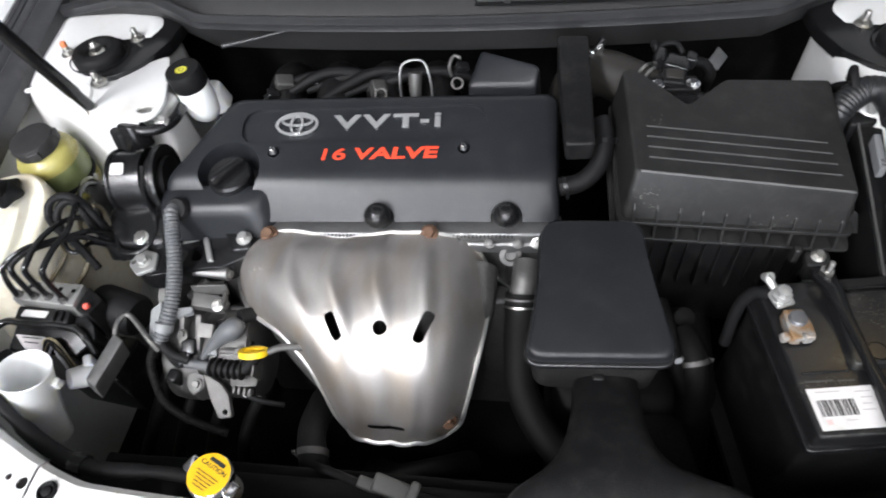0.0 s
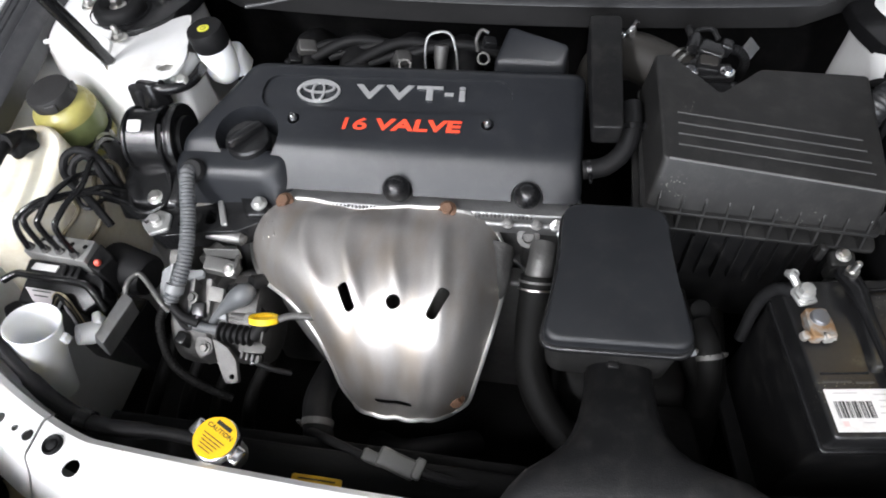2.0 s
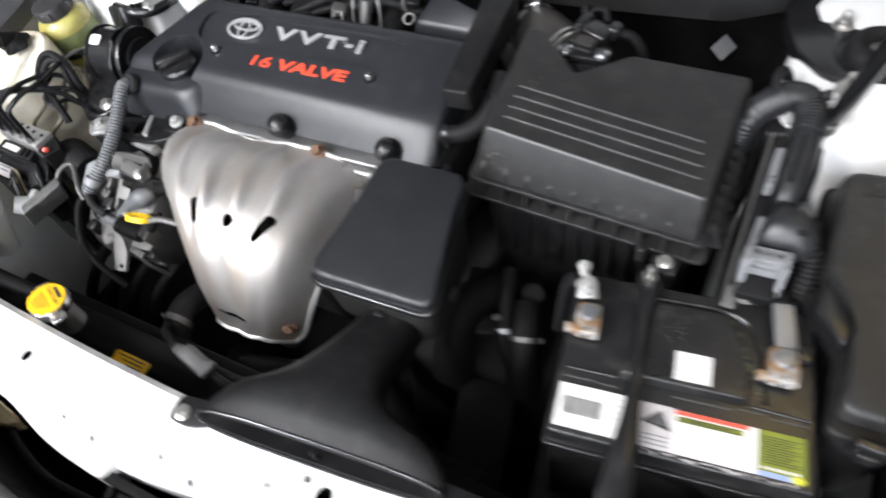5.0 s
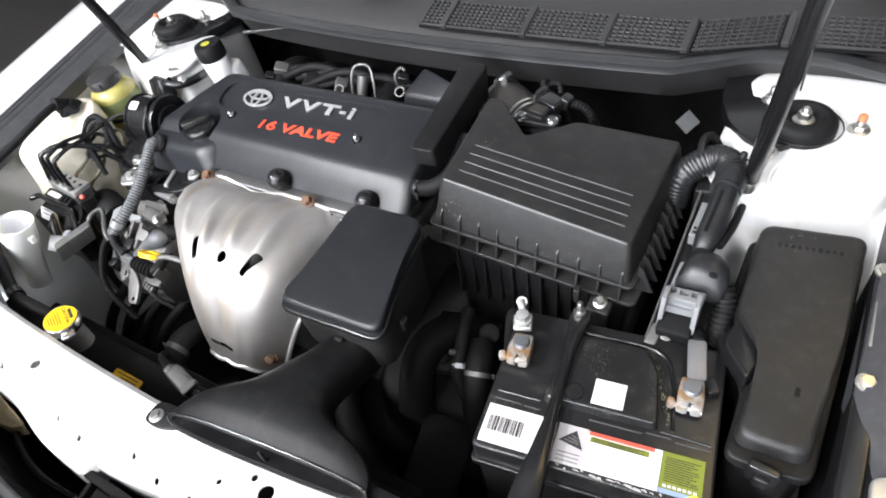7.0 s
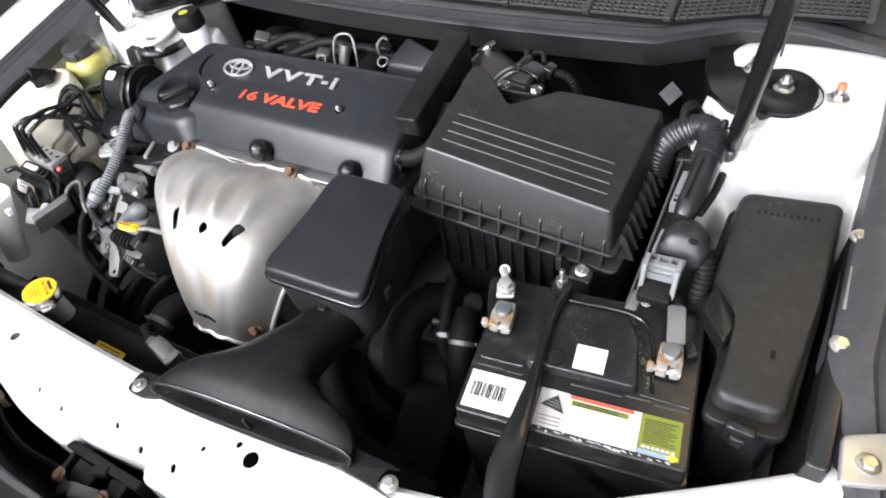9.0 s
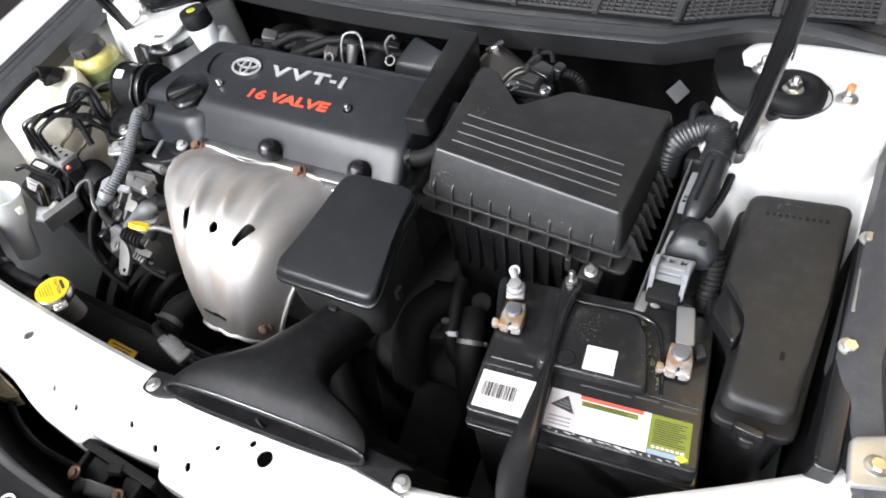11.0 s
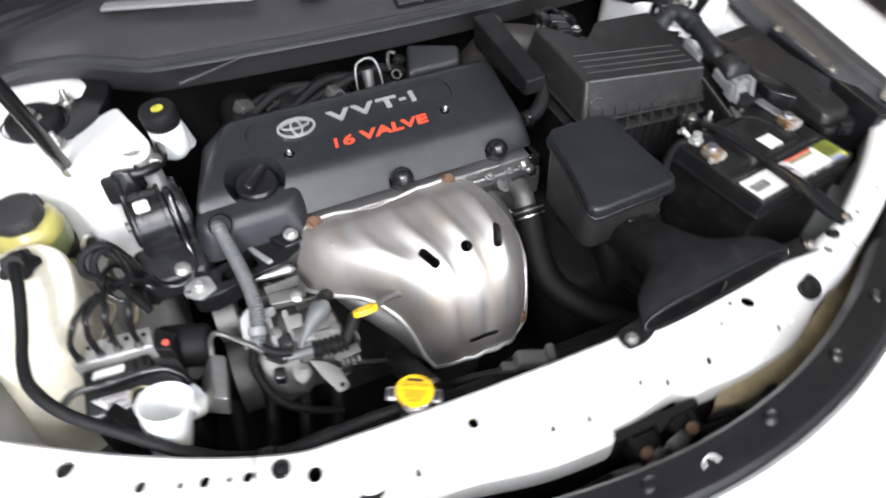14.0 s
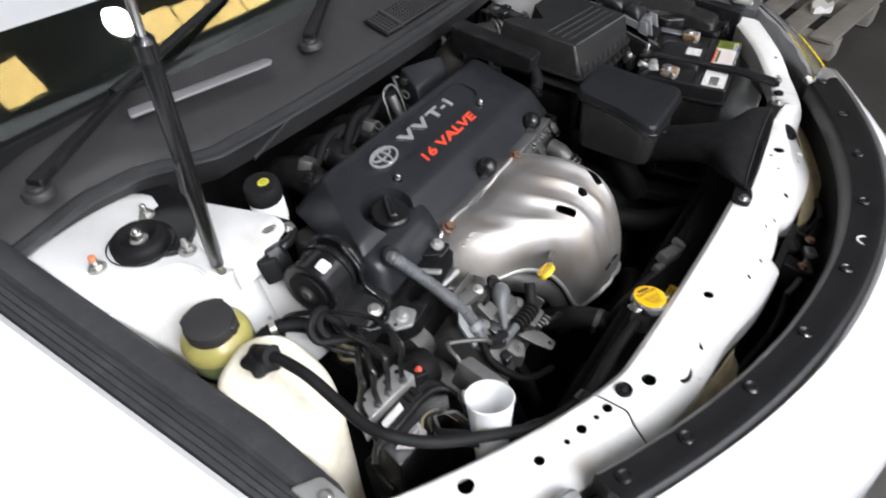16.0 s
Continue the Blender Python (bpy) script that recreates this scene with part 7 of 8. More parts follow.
box(bm, (0.256, 0.914, 0.931), (0.026, 0.024, 0.010), (4, 2, -8), 0.003)
part("flange", bm, "plastic", maf)
bm = bmesh.new()
box(bm, (0.256, 0.916, 0.9368), (0.020, 0.016, 0.002), (4, 2, -8), 0.0005)
part("sensor_cap", bm, "old_rubber", maf, "dusty brown sensor cap")
bm = bmesh.new()
box(bm, (0.262, 0.942, 0.928), (0.030, 0.026, 0.020), (0, 6, -20), 0.004)
box(bm, (0.279, 0.950, 0.930), (0.014, 0.018, 0.018), (0, 16, -10), 0.003)
lathe(bm, [(0.008, -0.010), (0.009, 0.0), (0.008, 0.012)], aim((0.243, 0.952, 0.932), (0.2, 1, 0.1)), 12)
part("plug", bm, "gloss", maf)
for pts, r in (([(0.285, 0.952, 0.928), (0.300, 0.958, 0.920), (0.312, 0.962, 0.900), (0.315, 0.985, 0.85)], 0.0055), ([(0.243, 0.962, 0.932), (0.238, 0.978, 0.936), (0.250, 0.992, 0.915), (0.262, 1.0, 0.86)], 0.0045), ([(0.270, 0.955, 0.938), (0.262, 0.968, 0.943), (0.246, 0.974, 0.935), (0.240, 0.968, 0.915)], 0.003)):
    bm = bmesh.new()
    tube(bm, pts, r, 10, 6, 0.08, 0.005)
    part("lead", bm, "rubber", maf)
for at in ((0.236, 0.904, 0.929), (0.277, 0.907, 0.928)):
    bm = bmesh.new()
    hexhead(bm, at, (0, -0.2, 1), 0.0056, 0.006)
    part("screw", bm, "chrome", maf)

# flat upright vent duct by the cover's end, and the breather hose under it
vent = thing("vent_duct", (0.14, 0.88, 0.85), "flat black plastic vent duct beside the engine cover", "duct")
bm = bmesh.new()
block(bm, [(0.125, 0.803, 0.926), (0.159, 0.803, 0.928), (0.155, 0.974, 0.954), (0.116, 0.974, 0.954)], [(0.127, 0.808, 0.898), (0.159, 0.808, 0.900), (0.155, 0.970, 0.905), (0.118, 0.970, 0.905)], 0.006, 0.003, 4)
part("body", bm, "plastic", vent)
bm = bmesh.new()
tube(bm, [(0.172, 0.870, 0.905), (0.174, 0.845, 0.895), (0.168, 0.820, 0.878), (0.148, 0.803, 0.866), (0.122, 0.798, 0.862)], 0.0115, 16)
breather = part("breather_hose", bm, "rubber", vent)
clamp(breather, (0.174, 0.842, 0.893), (0.1, -0.8, -0.5), 0.0120, 0.007, "gloss")
clamp(breather, (0.130, 0.799, 0.863), (-1, -0.1, -0.2), 0.0120, 0.005, "gloss")

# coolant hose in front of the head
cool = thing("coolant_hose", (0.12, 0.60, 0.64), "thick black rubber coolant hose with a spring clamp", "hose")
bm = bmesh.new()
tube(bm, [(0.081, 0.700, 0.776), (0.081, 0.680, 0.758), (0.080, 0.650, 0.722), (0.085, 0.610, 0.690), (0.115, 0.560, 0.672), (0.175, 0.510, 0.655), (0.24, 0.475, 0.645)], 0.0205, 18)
part("hose", bm, "shaded_rubber", cool)
clamp(cool, (0.081, 0.694, 0.772), (0, -0.75, -0.65), 0.0210, 0.0025, "dark_alu")
clamp(cool, (0.081, 0.687, 0.766), (0, -0.75, -0.65), 0.0210, 0.0020)
bm = bmesh.new()
lathe(bm, [(0.003, 0.0), (0.003, 0.001)], aim((0.087, 0.672, 0.772), (0.2, -0.5, 0.8)), 10)
part("paint_dot", bm, "redink", cool, "small red paint dot")
bm = bmesh.new()
tube(bm, [(0.045, 0.735, 0.758), (0.075, 0.715, 0.752)], 0.003, 8, 2)
part("pin", bm, "chrome", cool)

# gearbox, bracket and hoses in the dark hollow beside the battery, shade in their colours
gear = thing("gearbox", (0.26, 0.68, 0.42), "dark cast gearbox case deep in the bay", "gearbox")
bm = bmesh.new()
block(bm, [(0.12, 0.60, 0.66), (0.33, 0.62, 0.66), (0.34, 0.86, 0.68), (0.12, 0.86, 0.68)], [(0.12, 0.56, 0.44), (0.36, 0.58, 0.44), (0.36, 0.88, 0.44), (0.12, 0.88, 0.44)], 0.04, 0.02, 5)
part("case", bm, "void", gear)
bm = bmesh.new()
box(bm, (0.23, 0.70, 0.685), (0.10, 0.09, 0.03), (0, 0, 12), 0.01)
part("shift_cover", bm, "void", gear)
hv = thing("heater_hose", (0.26, 0.66, 0.64), "dark rubber hose with a plastic joint", "hose")
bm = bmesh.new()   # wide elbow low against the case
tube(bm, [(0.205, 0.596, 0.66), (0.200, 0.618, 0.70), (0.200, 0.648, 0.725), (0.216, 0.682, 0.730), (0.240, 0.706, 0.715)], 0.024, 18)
part("hose", bm, "shaded_rubber", hv)
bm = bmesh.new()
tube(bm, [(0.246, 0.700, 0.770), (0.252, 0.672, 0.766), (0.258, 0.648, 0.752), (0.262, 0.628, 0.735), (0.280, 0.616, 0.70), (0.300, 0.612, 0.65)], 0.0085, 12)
wire = part("lead", bm, "shaded_rubber", hv)
bm = bmesh.new()
lathe(bm, [(0.0090, -0.003), (0.0096, 0.0), (0.0090, 0.003)], aim((0.2605, 0.636, 0.743), (0.15, -0.7, -0.6)), 14)
part("tape", bm, "grey_plastic", wire, "pale tape band")
bm = bmesh.new()
box(bm, (0.252, 0.640, 0.760), (0.010, 0.006, 0.006), (0, 20, 30), 0.001)
box(bm, (0.268, 0.636, 0.744), (0.004, 0.006, 0.010), (0, 10, 10), 0.001)
part("clip", bm, "dull_metal", wire)
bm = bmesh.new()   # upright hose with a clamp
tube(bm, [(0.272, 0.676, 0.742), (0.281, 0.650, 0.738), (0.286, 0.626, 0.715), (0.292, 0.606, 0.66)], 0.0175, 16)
part("hose", bm, "shaded_rubber", hv)
clamp(hv, (0.284, 0.640, 0.730), (0.2, -0.8, -0.5), 0.018, 0.006, "dark_alu")
# brownish cap coloured near black for the shade of the hollow
bm = bmesh.new()
lathe(bm, [(0.013, -0.020), (0.0135, 0.0), (0.013, 0.005), (0.010, 0.007)], aim((0.276, 0.692, 0.746), (0.2, -0.5, 0.8)), 20)
part("cap", bm, "matte", hv, "plastic cap, deep shade put into its black colour")
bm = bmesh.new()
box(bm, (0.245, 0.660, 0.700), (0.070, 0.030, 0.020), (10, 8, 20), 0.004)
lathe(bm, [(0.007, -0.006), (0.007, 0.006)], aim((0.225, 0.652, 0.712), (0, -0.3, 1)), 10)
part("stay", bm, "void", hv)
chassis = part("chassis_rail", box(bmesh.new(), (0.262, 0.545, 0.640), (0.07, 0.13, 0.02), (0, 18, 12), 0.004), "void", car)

# ---------------------------------------------------------------- battery
bat = thing("car_battery", (0.455, 0.585, 0.63), "black car battery with worn labels and corroded clamps", "battery")
BT = Matrix.Translation((0.352, 0.560, 0.8375)) @ pose(0, 0, 0, 0, 0, 8.0)
U0, U1, W0, W1 = -0.004, 0.212, -0.047, 0.122


def bpt(u, v, z=0.0):
    return BT @ V((u, v, z))


bm = bmesh.new()
block(bm, [bpt(U0, W0), bpt(U1, W0), bpt(U1, W1), bpt(U0, W1)], [bpt(U0, W0, -0.026), bpt(U1, W0, -0.026), bpt(U1, W1, -0.026), bpt(U0, W1, -0.026)], 0.006, 0.003)
lidb = part("lid", bm, "battery", bat)
bm = bmesh.new()
block(bm, [bpt(U0 - 0.003, W0 - 0.004, -0.0262), bpt(U1 + 0.003, W0 - 0.004, -0.0262), bpt(U1 + 0.003, W1 + 0.003, -0.0262), bpt(U0 - 0.003, W1 + 0.003, -0.0262)],
      [bpt(U0 - 0.003, W0 - 0.004, -0.033), bpt(U1 + 0.003, W0 - 0.004, -0.033), bpt(U1 + 0.003, W1 + 0.003, -0.033), bpt(U0 - 0.003, W1 + 0.003, -0.033)], 0.006, 0.002)
part("lid_rim", bm, "gloss", bat)
bm = bmesh.new()
block(bm, [bpt(U0 + 0.002, W0 + 0.001, -0.033), bpt(U1 - 0.002, W0 + 0.001, -0.033), bpt(U1 - 0.002, W1 - 0.002, -0.033), bpt(U0 + 0.002, W1 - 0.002, -0.033)],
      [bpt(U0 + 0.004, W0 + 0.003, -0.205), bpt(U1 - 0.004, W0 + 0.003, -0.205), bpt(U1 - 0.004, W1 - 0.004, -0.205), bpt(U0 + 0.004, W1 - 0.004, -0.205)], 0.006, 0.002)
part("case", bm, "plastic", bat)
bm = bmesh.new()
block(bm, [bpt(0.052, 0.018, 0.010), bpt(0.158, 0.018, 0.010), bpt(0.150, 0.075, 0.010), bpt(0.135, 0.098, 0.010), bpt(0.062, 0.098, 0.010)],
      [bpt(0.050, 0.016, 0.0), bpt(0.160, 0.016, 0.0), bpt(0.152, 0.077, 0.0), bpt(0.137, 0.100, 0.0), bpt(0.060, 0.100, 0.0)], 0.006, 0.002)
hump = part("raised_cover", bm, "battery", lidb)
bm = bmesh.new()
tube(bm, [bpt(0.066, 0.108, 0.001), bpt(0.146, 0.104, 0.001), bpt(0.166, 0.070, 0.001), bpt(0.172, 0.020, 0.001)], 0.002, 6)
tube(bm, [bpt(0.004, 0.016, 0.0008), bpt(0.034, 0.016, 0.0008), bpt(0.048, 0.016, 0.0008)], 0.0012, 6, 2)
tube(bm, [bpt(0.162, 0.016, 0.0008), bpt(0.206, 0.014, 0.0008)], 0.0012, 6, 2)
part("moulded_line", bm, "gloss", lidb)


def sticker(name, parent, m, u0, v0, u1, v1, mat, z=0.0006, label="", h=0.0005):
    bm = bmesh.new()
    prism(bm, [(u0, v0), (u1, v0), (u1, v1), (u0, v1)], m @ Matrix.Translation((0, 0, z)), h)
    return part(name, bm, mat, parent, label)


s1 = sticker("label", lidb, BT, 0.001, -0.041, 0.064, 0.0, "paper", label="white label with bar code")
bm = bmesh.new()
x = 0.006
for k in range(17):
    w = (0.0008, 0.0016, 0.0011, 0.0022, 0.0007)[k * 7 % 5]
    prism(bm, [(x, -0.028), (x + w, -0.028), (x + w, -0.012), (x, -0.012)], BT @ Matrix.Translation((0, 0, 0.0012)), 0.0002)
    x += w + (0.0007, 0.0012, 0.0005)[k % 3]
part("print", bm, "ink", s1)
bm = bmesh.new()
for u0, u1, v in ((0.044, 0.058, -0.006), (0.047, 0.058, -0.012), (0.046, 0.055, -0.018), (0.044, 0.056, -0.024), (0.008, 0.030, -0.0045), (0.026, 0.036, -0.033)):
    prism(bm, [(u0, v), (u1, v), (u1, v + 0.0010), (u0, v + 0.0010)], BT @ Matrix.Translation((0, 0, 0.0012)), 0.0002)
part("print", bm, "greyink", s1)
sticker("print", s1, BT, 0.008, -0.036, 0.013, -0.031, "pinkink", 0.0012, h=0.0002)
s2 = sticker("label", lidb, BT, 0.072, -0.041, 0.100, -0.001, "greyink", label="worn grey warning label")
bm = bmesh.new()
prism(bm, [(0.0745, -0.0185), (0.0985, -0.0235), (0.0895, -0.0055)], BT @ Matrix.Translation((0, 0, 0.0012)), 0.0002)
part("print", bm, "ink", s2)
bm = bmesh.new()
for u, v, w in ((0.080, -0.0172, 0.014), (0.083, -0.0145, 0.010), (0.086, -0.0118, 0.006)):
    prism(bm, [(u, v), (u + w, v - 0.002), (u + w, v - 0.0012), (u, v + 0.0008)], BT @ Matrix.Translation((0, 0, 0.0016)), 0.0002)
for v in (-0.030, -0.034, -0.038):
    prism(bm, [(0.076, v), (0.097, v), (0.097, v + 0.0012), (0.076, v + 0.0012)], BT @ Matrix.Translation((0, 0, 0.0012)), 0.0002)
part("print", bm, "mid_grey", s2)
s3 = sticker("label", lidb, BT, 0.1002, -0.041, 0.167, -0.002, "paper", label="pale label with red and olive print")
sticker("print", s3, BT, 0.101, -0.0060, 0.160, -0.0022, "redink", 0.0012, h=0.0002)
sticker("print", s3, BT, 0.103, -0.0125, 0.156, -0.0072, "greenink", 0.0012, h=0.0002)
bm = bmesh.new()
for k in range(3):
    prism(bm, [(0.105, -0.0120 + 0.0016 * k), (0.152 - 0.006 * (k % 2), -0.0120 + 0.0016 * k), (0.152 - 0.006 * (k % 2), -0.0114 + 0.0016 * k), (0.105, -0.0114 + 0.0016 * k)], BT @ Matrix.Translation((0, 0, 0.0016)), 0.0002)
part("print", bm, "ink", s3)
bm = bmesh.new()
for k in range(9):
    prism(bm, [(0.103, -0.0165 - 0.0024 * k), (0.160 - 0.005 * (k % 3), -0.0165 - 0.0024 * k), (0.160 - 0.005 * (k % 3), -0.0159 - 0.0024 * k), (0.103, -0.0159 - 0.0024 * k)], BT @ Matrix.Translation((0, 0, 0.0012)), 0.0002)
part("print", bm, "pinkink", s3)
s4 = sticker("label", lidb, BT, 0.1675, -0.041, 0.203, -0.002, "greenink", label="olive green printed label")
bm = bmesh.new()
for k in range(11):
    x0 = 0.1705
    w = (0.029, 0.024, 0.027, 0.022, 0.028)[k % 5]
    prism(bm, [(x0, -0.0075 - 0.0022 * k), (x0 + w, -0.0075 - 0.0022 * k), (x0 + w, -0.0068 - 0.0022 * k), (x0, -0.0068 - 0.0022 * k)], BT @ Matrix.Translation((0, 0, 0.0012)), 0.0002)
part("print", bm, "ink", s4)
bm = bmesh.new()
for k in range(7):
    u = 0.1705 + 0.0042 * k
    prism(bm, [(u, -0.0350), (u + 0.0030, -0.0350), (u + 0.0030, -0.0326), (u, -0.0326)], BT @ Matrix.Translation((0, 0, 0.0012)), 0.0002)
part("print", bm, "paper", s4)
sticker("print", s4, BT, 0.1675, -0.041, 0.194, -0.0368, "blueink", 0.0012, h=0.0002)
bm = bmesh.new()
prism(bm, [(0.1915, -0.0385), (0.1975, -0.0425), (0.2025, -0.0385), (0.1975, -0.0345)], BT @ Matrix.Translation((0, 0, 0.0016)), 0.0002)
part("print", bm, "lime", s4)
s5 = sticker("label", hump, BT, 0.096, 0.022, 0.126, 0.050, "paper", 0.0103, "small square white sticker")
bm = bmesh.new()
for u0, u1, v in ((0.110, 0.122, 0.0465), (0.111, 0.121, 0.0400), (0.110, 0.122, 0.0375), (0.100, 0.120, 0.0265), (0.102, 0.118, 0.0245)):
    prism(bm, [(u0, v), (u1, v), (u1, v + 0.0008), (u0, v + 0.0008)], BT @ Matrix.Translation((0, 0, 0.0109)), 0.0002)
for v in (0.033, 0.041):
    ring(bm, BT @ Matrix.Translation((0.102, v, 0.0109)), 0.0022, 0.0022, 0.0008, 0.0002, 12)
part("print", bm, "greyink", s5)
# filler plug ring, stepped seam and pale crust along the moulded line
bm = bmesh.new()
ring(bm, BT @ Matrix.Translation((0.0780, 0.030, 0.0100)), 0.0100, 0.0100, 0.0012, 0.0006, 24)
part("plug_ring", bm, "gloss", hump)
for u0, u1, v in ((0.004, 0.030, 0.0075), (0.034, 0.050, 0.0065), (0.098, 0.146, 0.0095), (0.150, 0.172, 0.0115), (0.176, 0.206, 0.0090)):
    bm = bmesh.new()
    prism(bm, [(u0, v - 0.0006), (u1, v - 0.0006), (u1, v + 0.0010), (u0, v + 0.0010)], BT, 0.0012, 0.0003)
    part("seam", bm, "scuff", lidb)
rng = random.Random(9)
bm = bmesh.new()
for k in range(70):
    t = rng.random()
    u, v = 0.142 + 0.030 * t + rng.gauss(0, 0.0016), 0.104 - 0.088 * t + rng.gauss(0, 0.0016)
    r = rng.uniform(0.0004, 0.0013)
    lathe(bm, [(r, 0.0), (r * 0.8, r * 0.6), (r * 0.3, r)], BT @ Matrix.Translation((u, v, 0.0002)), 6)
tagged(part("crust", bm, "moss", lidb, "pale greenish acid crust"), kind="stuff")
# scuffed paper shreds along the front edge
rng = random.Random(4)
bm = bmesh.new()
for k in range(16):
    u = 0.078 + 0.0076 * k
    w, h = rng.uniform(0.002, 0.009), rng.uniform(0.0008, 0.0032)
    v0 = -0.0415 - rng.uniform(0.0, 0.0025)
    prism(bm, [(u, v0 - h * rng.random()), (u + w, v0 - h), (u + w * 0.8, v0), (u + w * 0.2, v0 + 0.0004)], BT @ Matrix.Translation((0, 0, 0.0007)), 0.0004)
tagged(part("torn_paper", bm, "greyink", lidb), kind="stuff")
for u, v, turn, tall in ((0.014, 0.068, 100, True), (0.183, 0.060, 100, False)):
    c = bpt(u, v)
    bm = bmesh.new()
    lathe(bm, [(0.0100, 0.0), (0.0100, 0.004), (0.0088, 0.019), (0.0078, 0.0205), (0.004, 0.021)], Matrix.Translation(c), 20)
    post = part("terminal_post", bm, "lead", bat, "dull lead terminal post")
    cl = bmesh.new()
    cq = [(-0.010, 0.012), (-0.012, -0.006), (-0.0115, -0.021), (-0.0012, -0.022), (-0.0010, -0.012), (0.0010, -0.012), (0.0012, -0.022), (0.0115, -0.021), (0.012, -0.006), (0.010, 0.012)]
    prism(cl, cq, Matrix.Translation(c + V((0, 0, 0.004))) @ pose(0, 0, 0, 0, 0, 8), 0.012, 0.002, 0.003)
    tube(cl, [c + V((-0.016, -0.019, 0.010)), c + V((0.014, -0.017, 0.010))], 0.0030, 6, 2)
    box(cl, c + V((-0.014, -0.018, 0.009)), (0.007, 0.009, 0.009), (10, 0, 12), 0.001)
    part("clamp", cl, "clamp", post, "corroded cable clamp")
    bm = bmesh.new()
    if tall:
        box(bm, c + V((-0.010, 0.026, 0.014)), (0.020, 0.022, 0.006), (0, 0, 20), 0.002)
        lathe(bm, [(0.010, 0.0), (0.010, 0.004), (0.007, 0.005), (0.007, 0.012), (0.004, 0.013)], Matrix.Translation(c + V((-0.010, 0.026, 0.017))), 8)
        tube(bm, [c + V((-0.014, 0.036, 0.016)), c + V((-0.020, 0.044, 0.022)), c + V((-0.022, 0.050, 0.018))], 0.0042, 8, 4)
        ring(bm, Matrix.Translation(c + V((-0.020, 0.046, 0.022))) @ pose(0, 0, 0, 50, 0, 30), 0.0060, 0.0060, 0.0020, 0.003, 14)
        part("cable_lug", bm, "plated", post, "corroded cable lug and nut")
        bm = bmesh.new()
        tube(bm, [c + V((-0.018, 0.030, 0.012)), c + V((-0.029, 0.040, 0.002)), c + V((-0.036, 0.042, -0.030)), c + V((-0.038, 0.03, -0.09))], 0.0065, 12)
        part("cable", bm, "rubber", post)
    else:
        box(bm, c + V((-0.004, 0.036, 0.012)), (0.018, 0.044, 0.004), (6, 0, 14), 0.0015)
        part("cable_lug", bm, "lead", post, "flat lead strap")
        bm = bmesh.new()
        tube(bm, [c + V((-0.008, 0.056, 0.010)), c + V((-0.012, 0.075, 0.0)), c + V((-0.014, 0.085, -0.05))], 0.008, 12)
        part("cable", bm, "rubber", post)
hold = thing("battery_hold_down", (0.42, 0.57, 0.84), "black steel hold-down bar across the battery", "clamp bar")
bm = bmesh.new()
path = [(0.398, 0.698, 0.846), (0.3985, 0.688, 0.8465), (0.401, 0.668, 0.852), (0.405, 0.640, 0.851), (0.411, 0.600, 0.849), (0.417, 0.560, 0.848), (0.421, 0.525, 0.849), (0.423, 0.495, 0.8475), (0.425, 0.472, 0.844), (0.430, 0.452, 0.840), (0.434, 0.436, 0.838)]
rings = []
for i, p in enumerate(path):
    w = (0.0100, 0.0125, 0.0095, 0.0060, 0.0055, 0.0070, 0.0105, 0.0140, 0.0150, 0.0140, 0.0100)[i]
    c = V(p)
    rings.append([c + V(o) for o in ((-w, 0, -0.003), (-w * 0.9, 0, 0.002), (-w * 0.4, 0, 0.005), (w * 0.4, 0, 0.005), (w * 0.9, 0, 0.002), (w, 0, -0.003), (w * 0.7, 0, -0.003), (w * 0.3, 0, 0.001), (-w * 0.3, 0, 0.001), (-w * 0.7, 0, -0.003))])
loft(bm, rings)
part("bar", bm, "gloss", hold)
bm = bmesh.new()
lathe(bm, [(0.0036, -0.10), (0.0036, 0.022), (0.0025, 0.024)], Matrix.Translation((0.398, 0.688, 0.848)), 10)
lathe(bm, [(0.007, 0.001), (0.007, 0.008)], Matrix.Translation((0.398, 0.688, 0.850)), 6)
part("rod", bm, "steel", hold, "threaded steel rod and nut")
bm = bmesh.new()
lathe(bm, [(0.0062, 0.0), (0.0062, 0.0016), (0.0045, 0.0022), (0.0040, 0.0050), (0.002, 0.0056)], Matrix.Translation((0.4325, 0.441, 0.8435)), 12)
part("foot_bolt", bm, "steel", hold)
bm = bmesh.new()
box(bm, (0.455, 0.59, 0.628), (0.25, 0.20, 0.012), (0, 0, 8), 0.003)
part("battery_tray", bm, "plastic", car)

# engine computer with its plug and conduit
ecu = thing("engine_computer", (0.485, 0.79, 0.70), "upright engine computer with grey plug rack", "control unit")
bm = bmesh.new()
block(bm, [(0.4645, 0.698, 0.830), (0.490, 0.698, 0.830), (0.498, 0.885, 0.884), (0.469, 0.885, 0.884)], [(0.466, 0.700, 0.72), (0.492, 0.700, 0.72), (0.500, 0.885, 0.74), (0.470, 0.885, 0.74)], 0.004, 0.003)
case = part("case", bm, "plastic", ecu, "grimy black computer case")
for dx in (0.001,):
    bm = bmesh.new()
    tube(bm, [(0.4655 + dx, 0.699, 0.834), (0.4675 + dx, 0.79, 0.8605), (0.4690 + dx, 0.884, 0.887)], 0.0016, 8, 3)
    part("edge_rail", bm, "dark_alu", case, "bare metal edge rail")
# added black block that hides the white tower in the dark gap
bm = bmesh.new()
block(bm, [(0.462, 0.882, 0.886), (0.490, 0.882, 0.892), (0.488, 0.906, 0.896), (0.462, 0.906, 0.890)], [(0.464, 0.880, 0.74), (0.494, 0.880, 0.74), (0.494, 0.906, 0.74), (0.464, 0.906, 0.74)], 0.004, 0.003)
part("gap_filler", bm, "plastic", ecu, "black filler block, added to keep the gap dark")
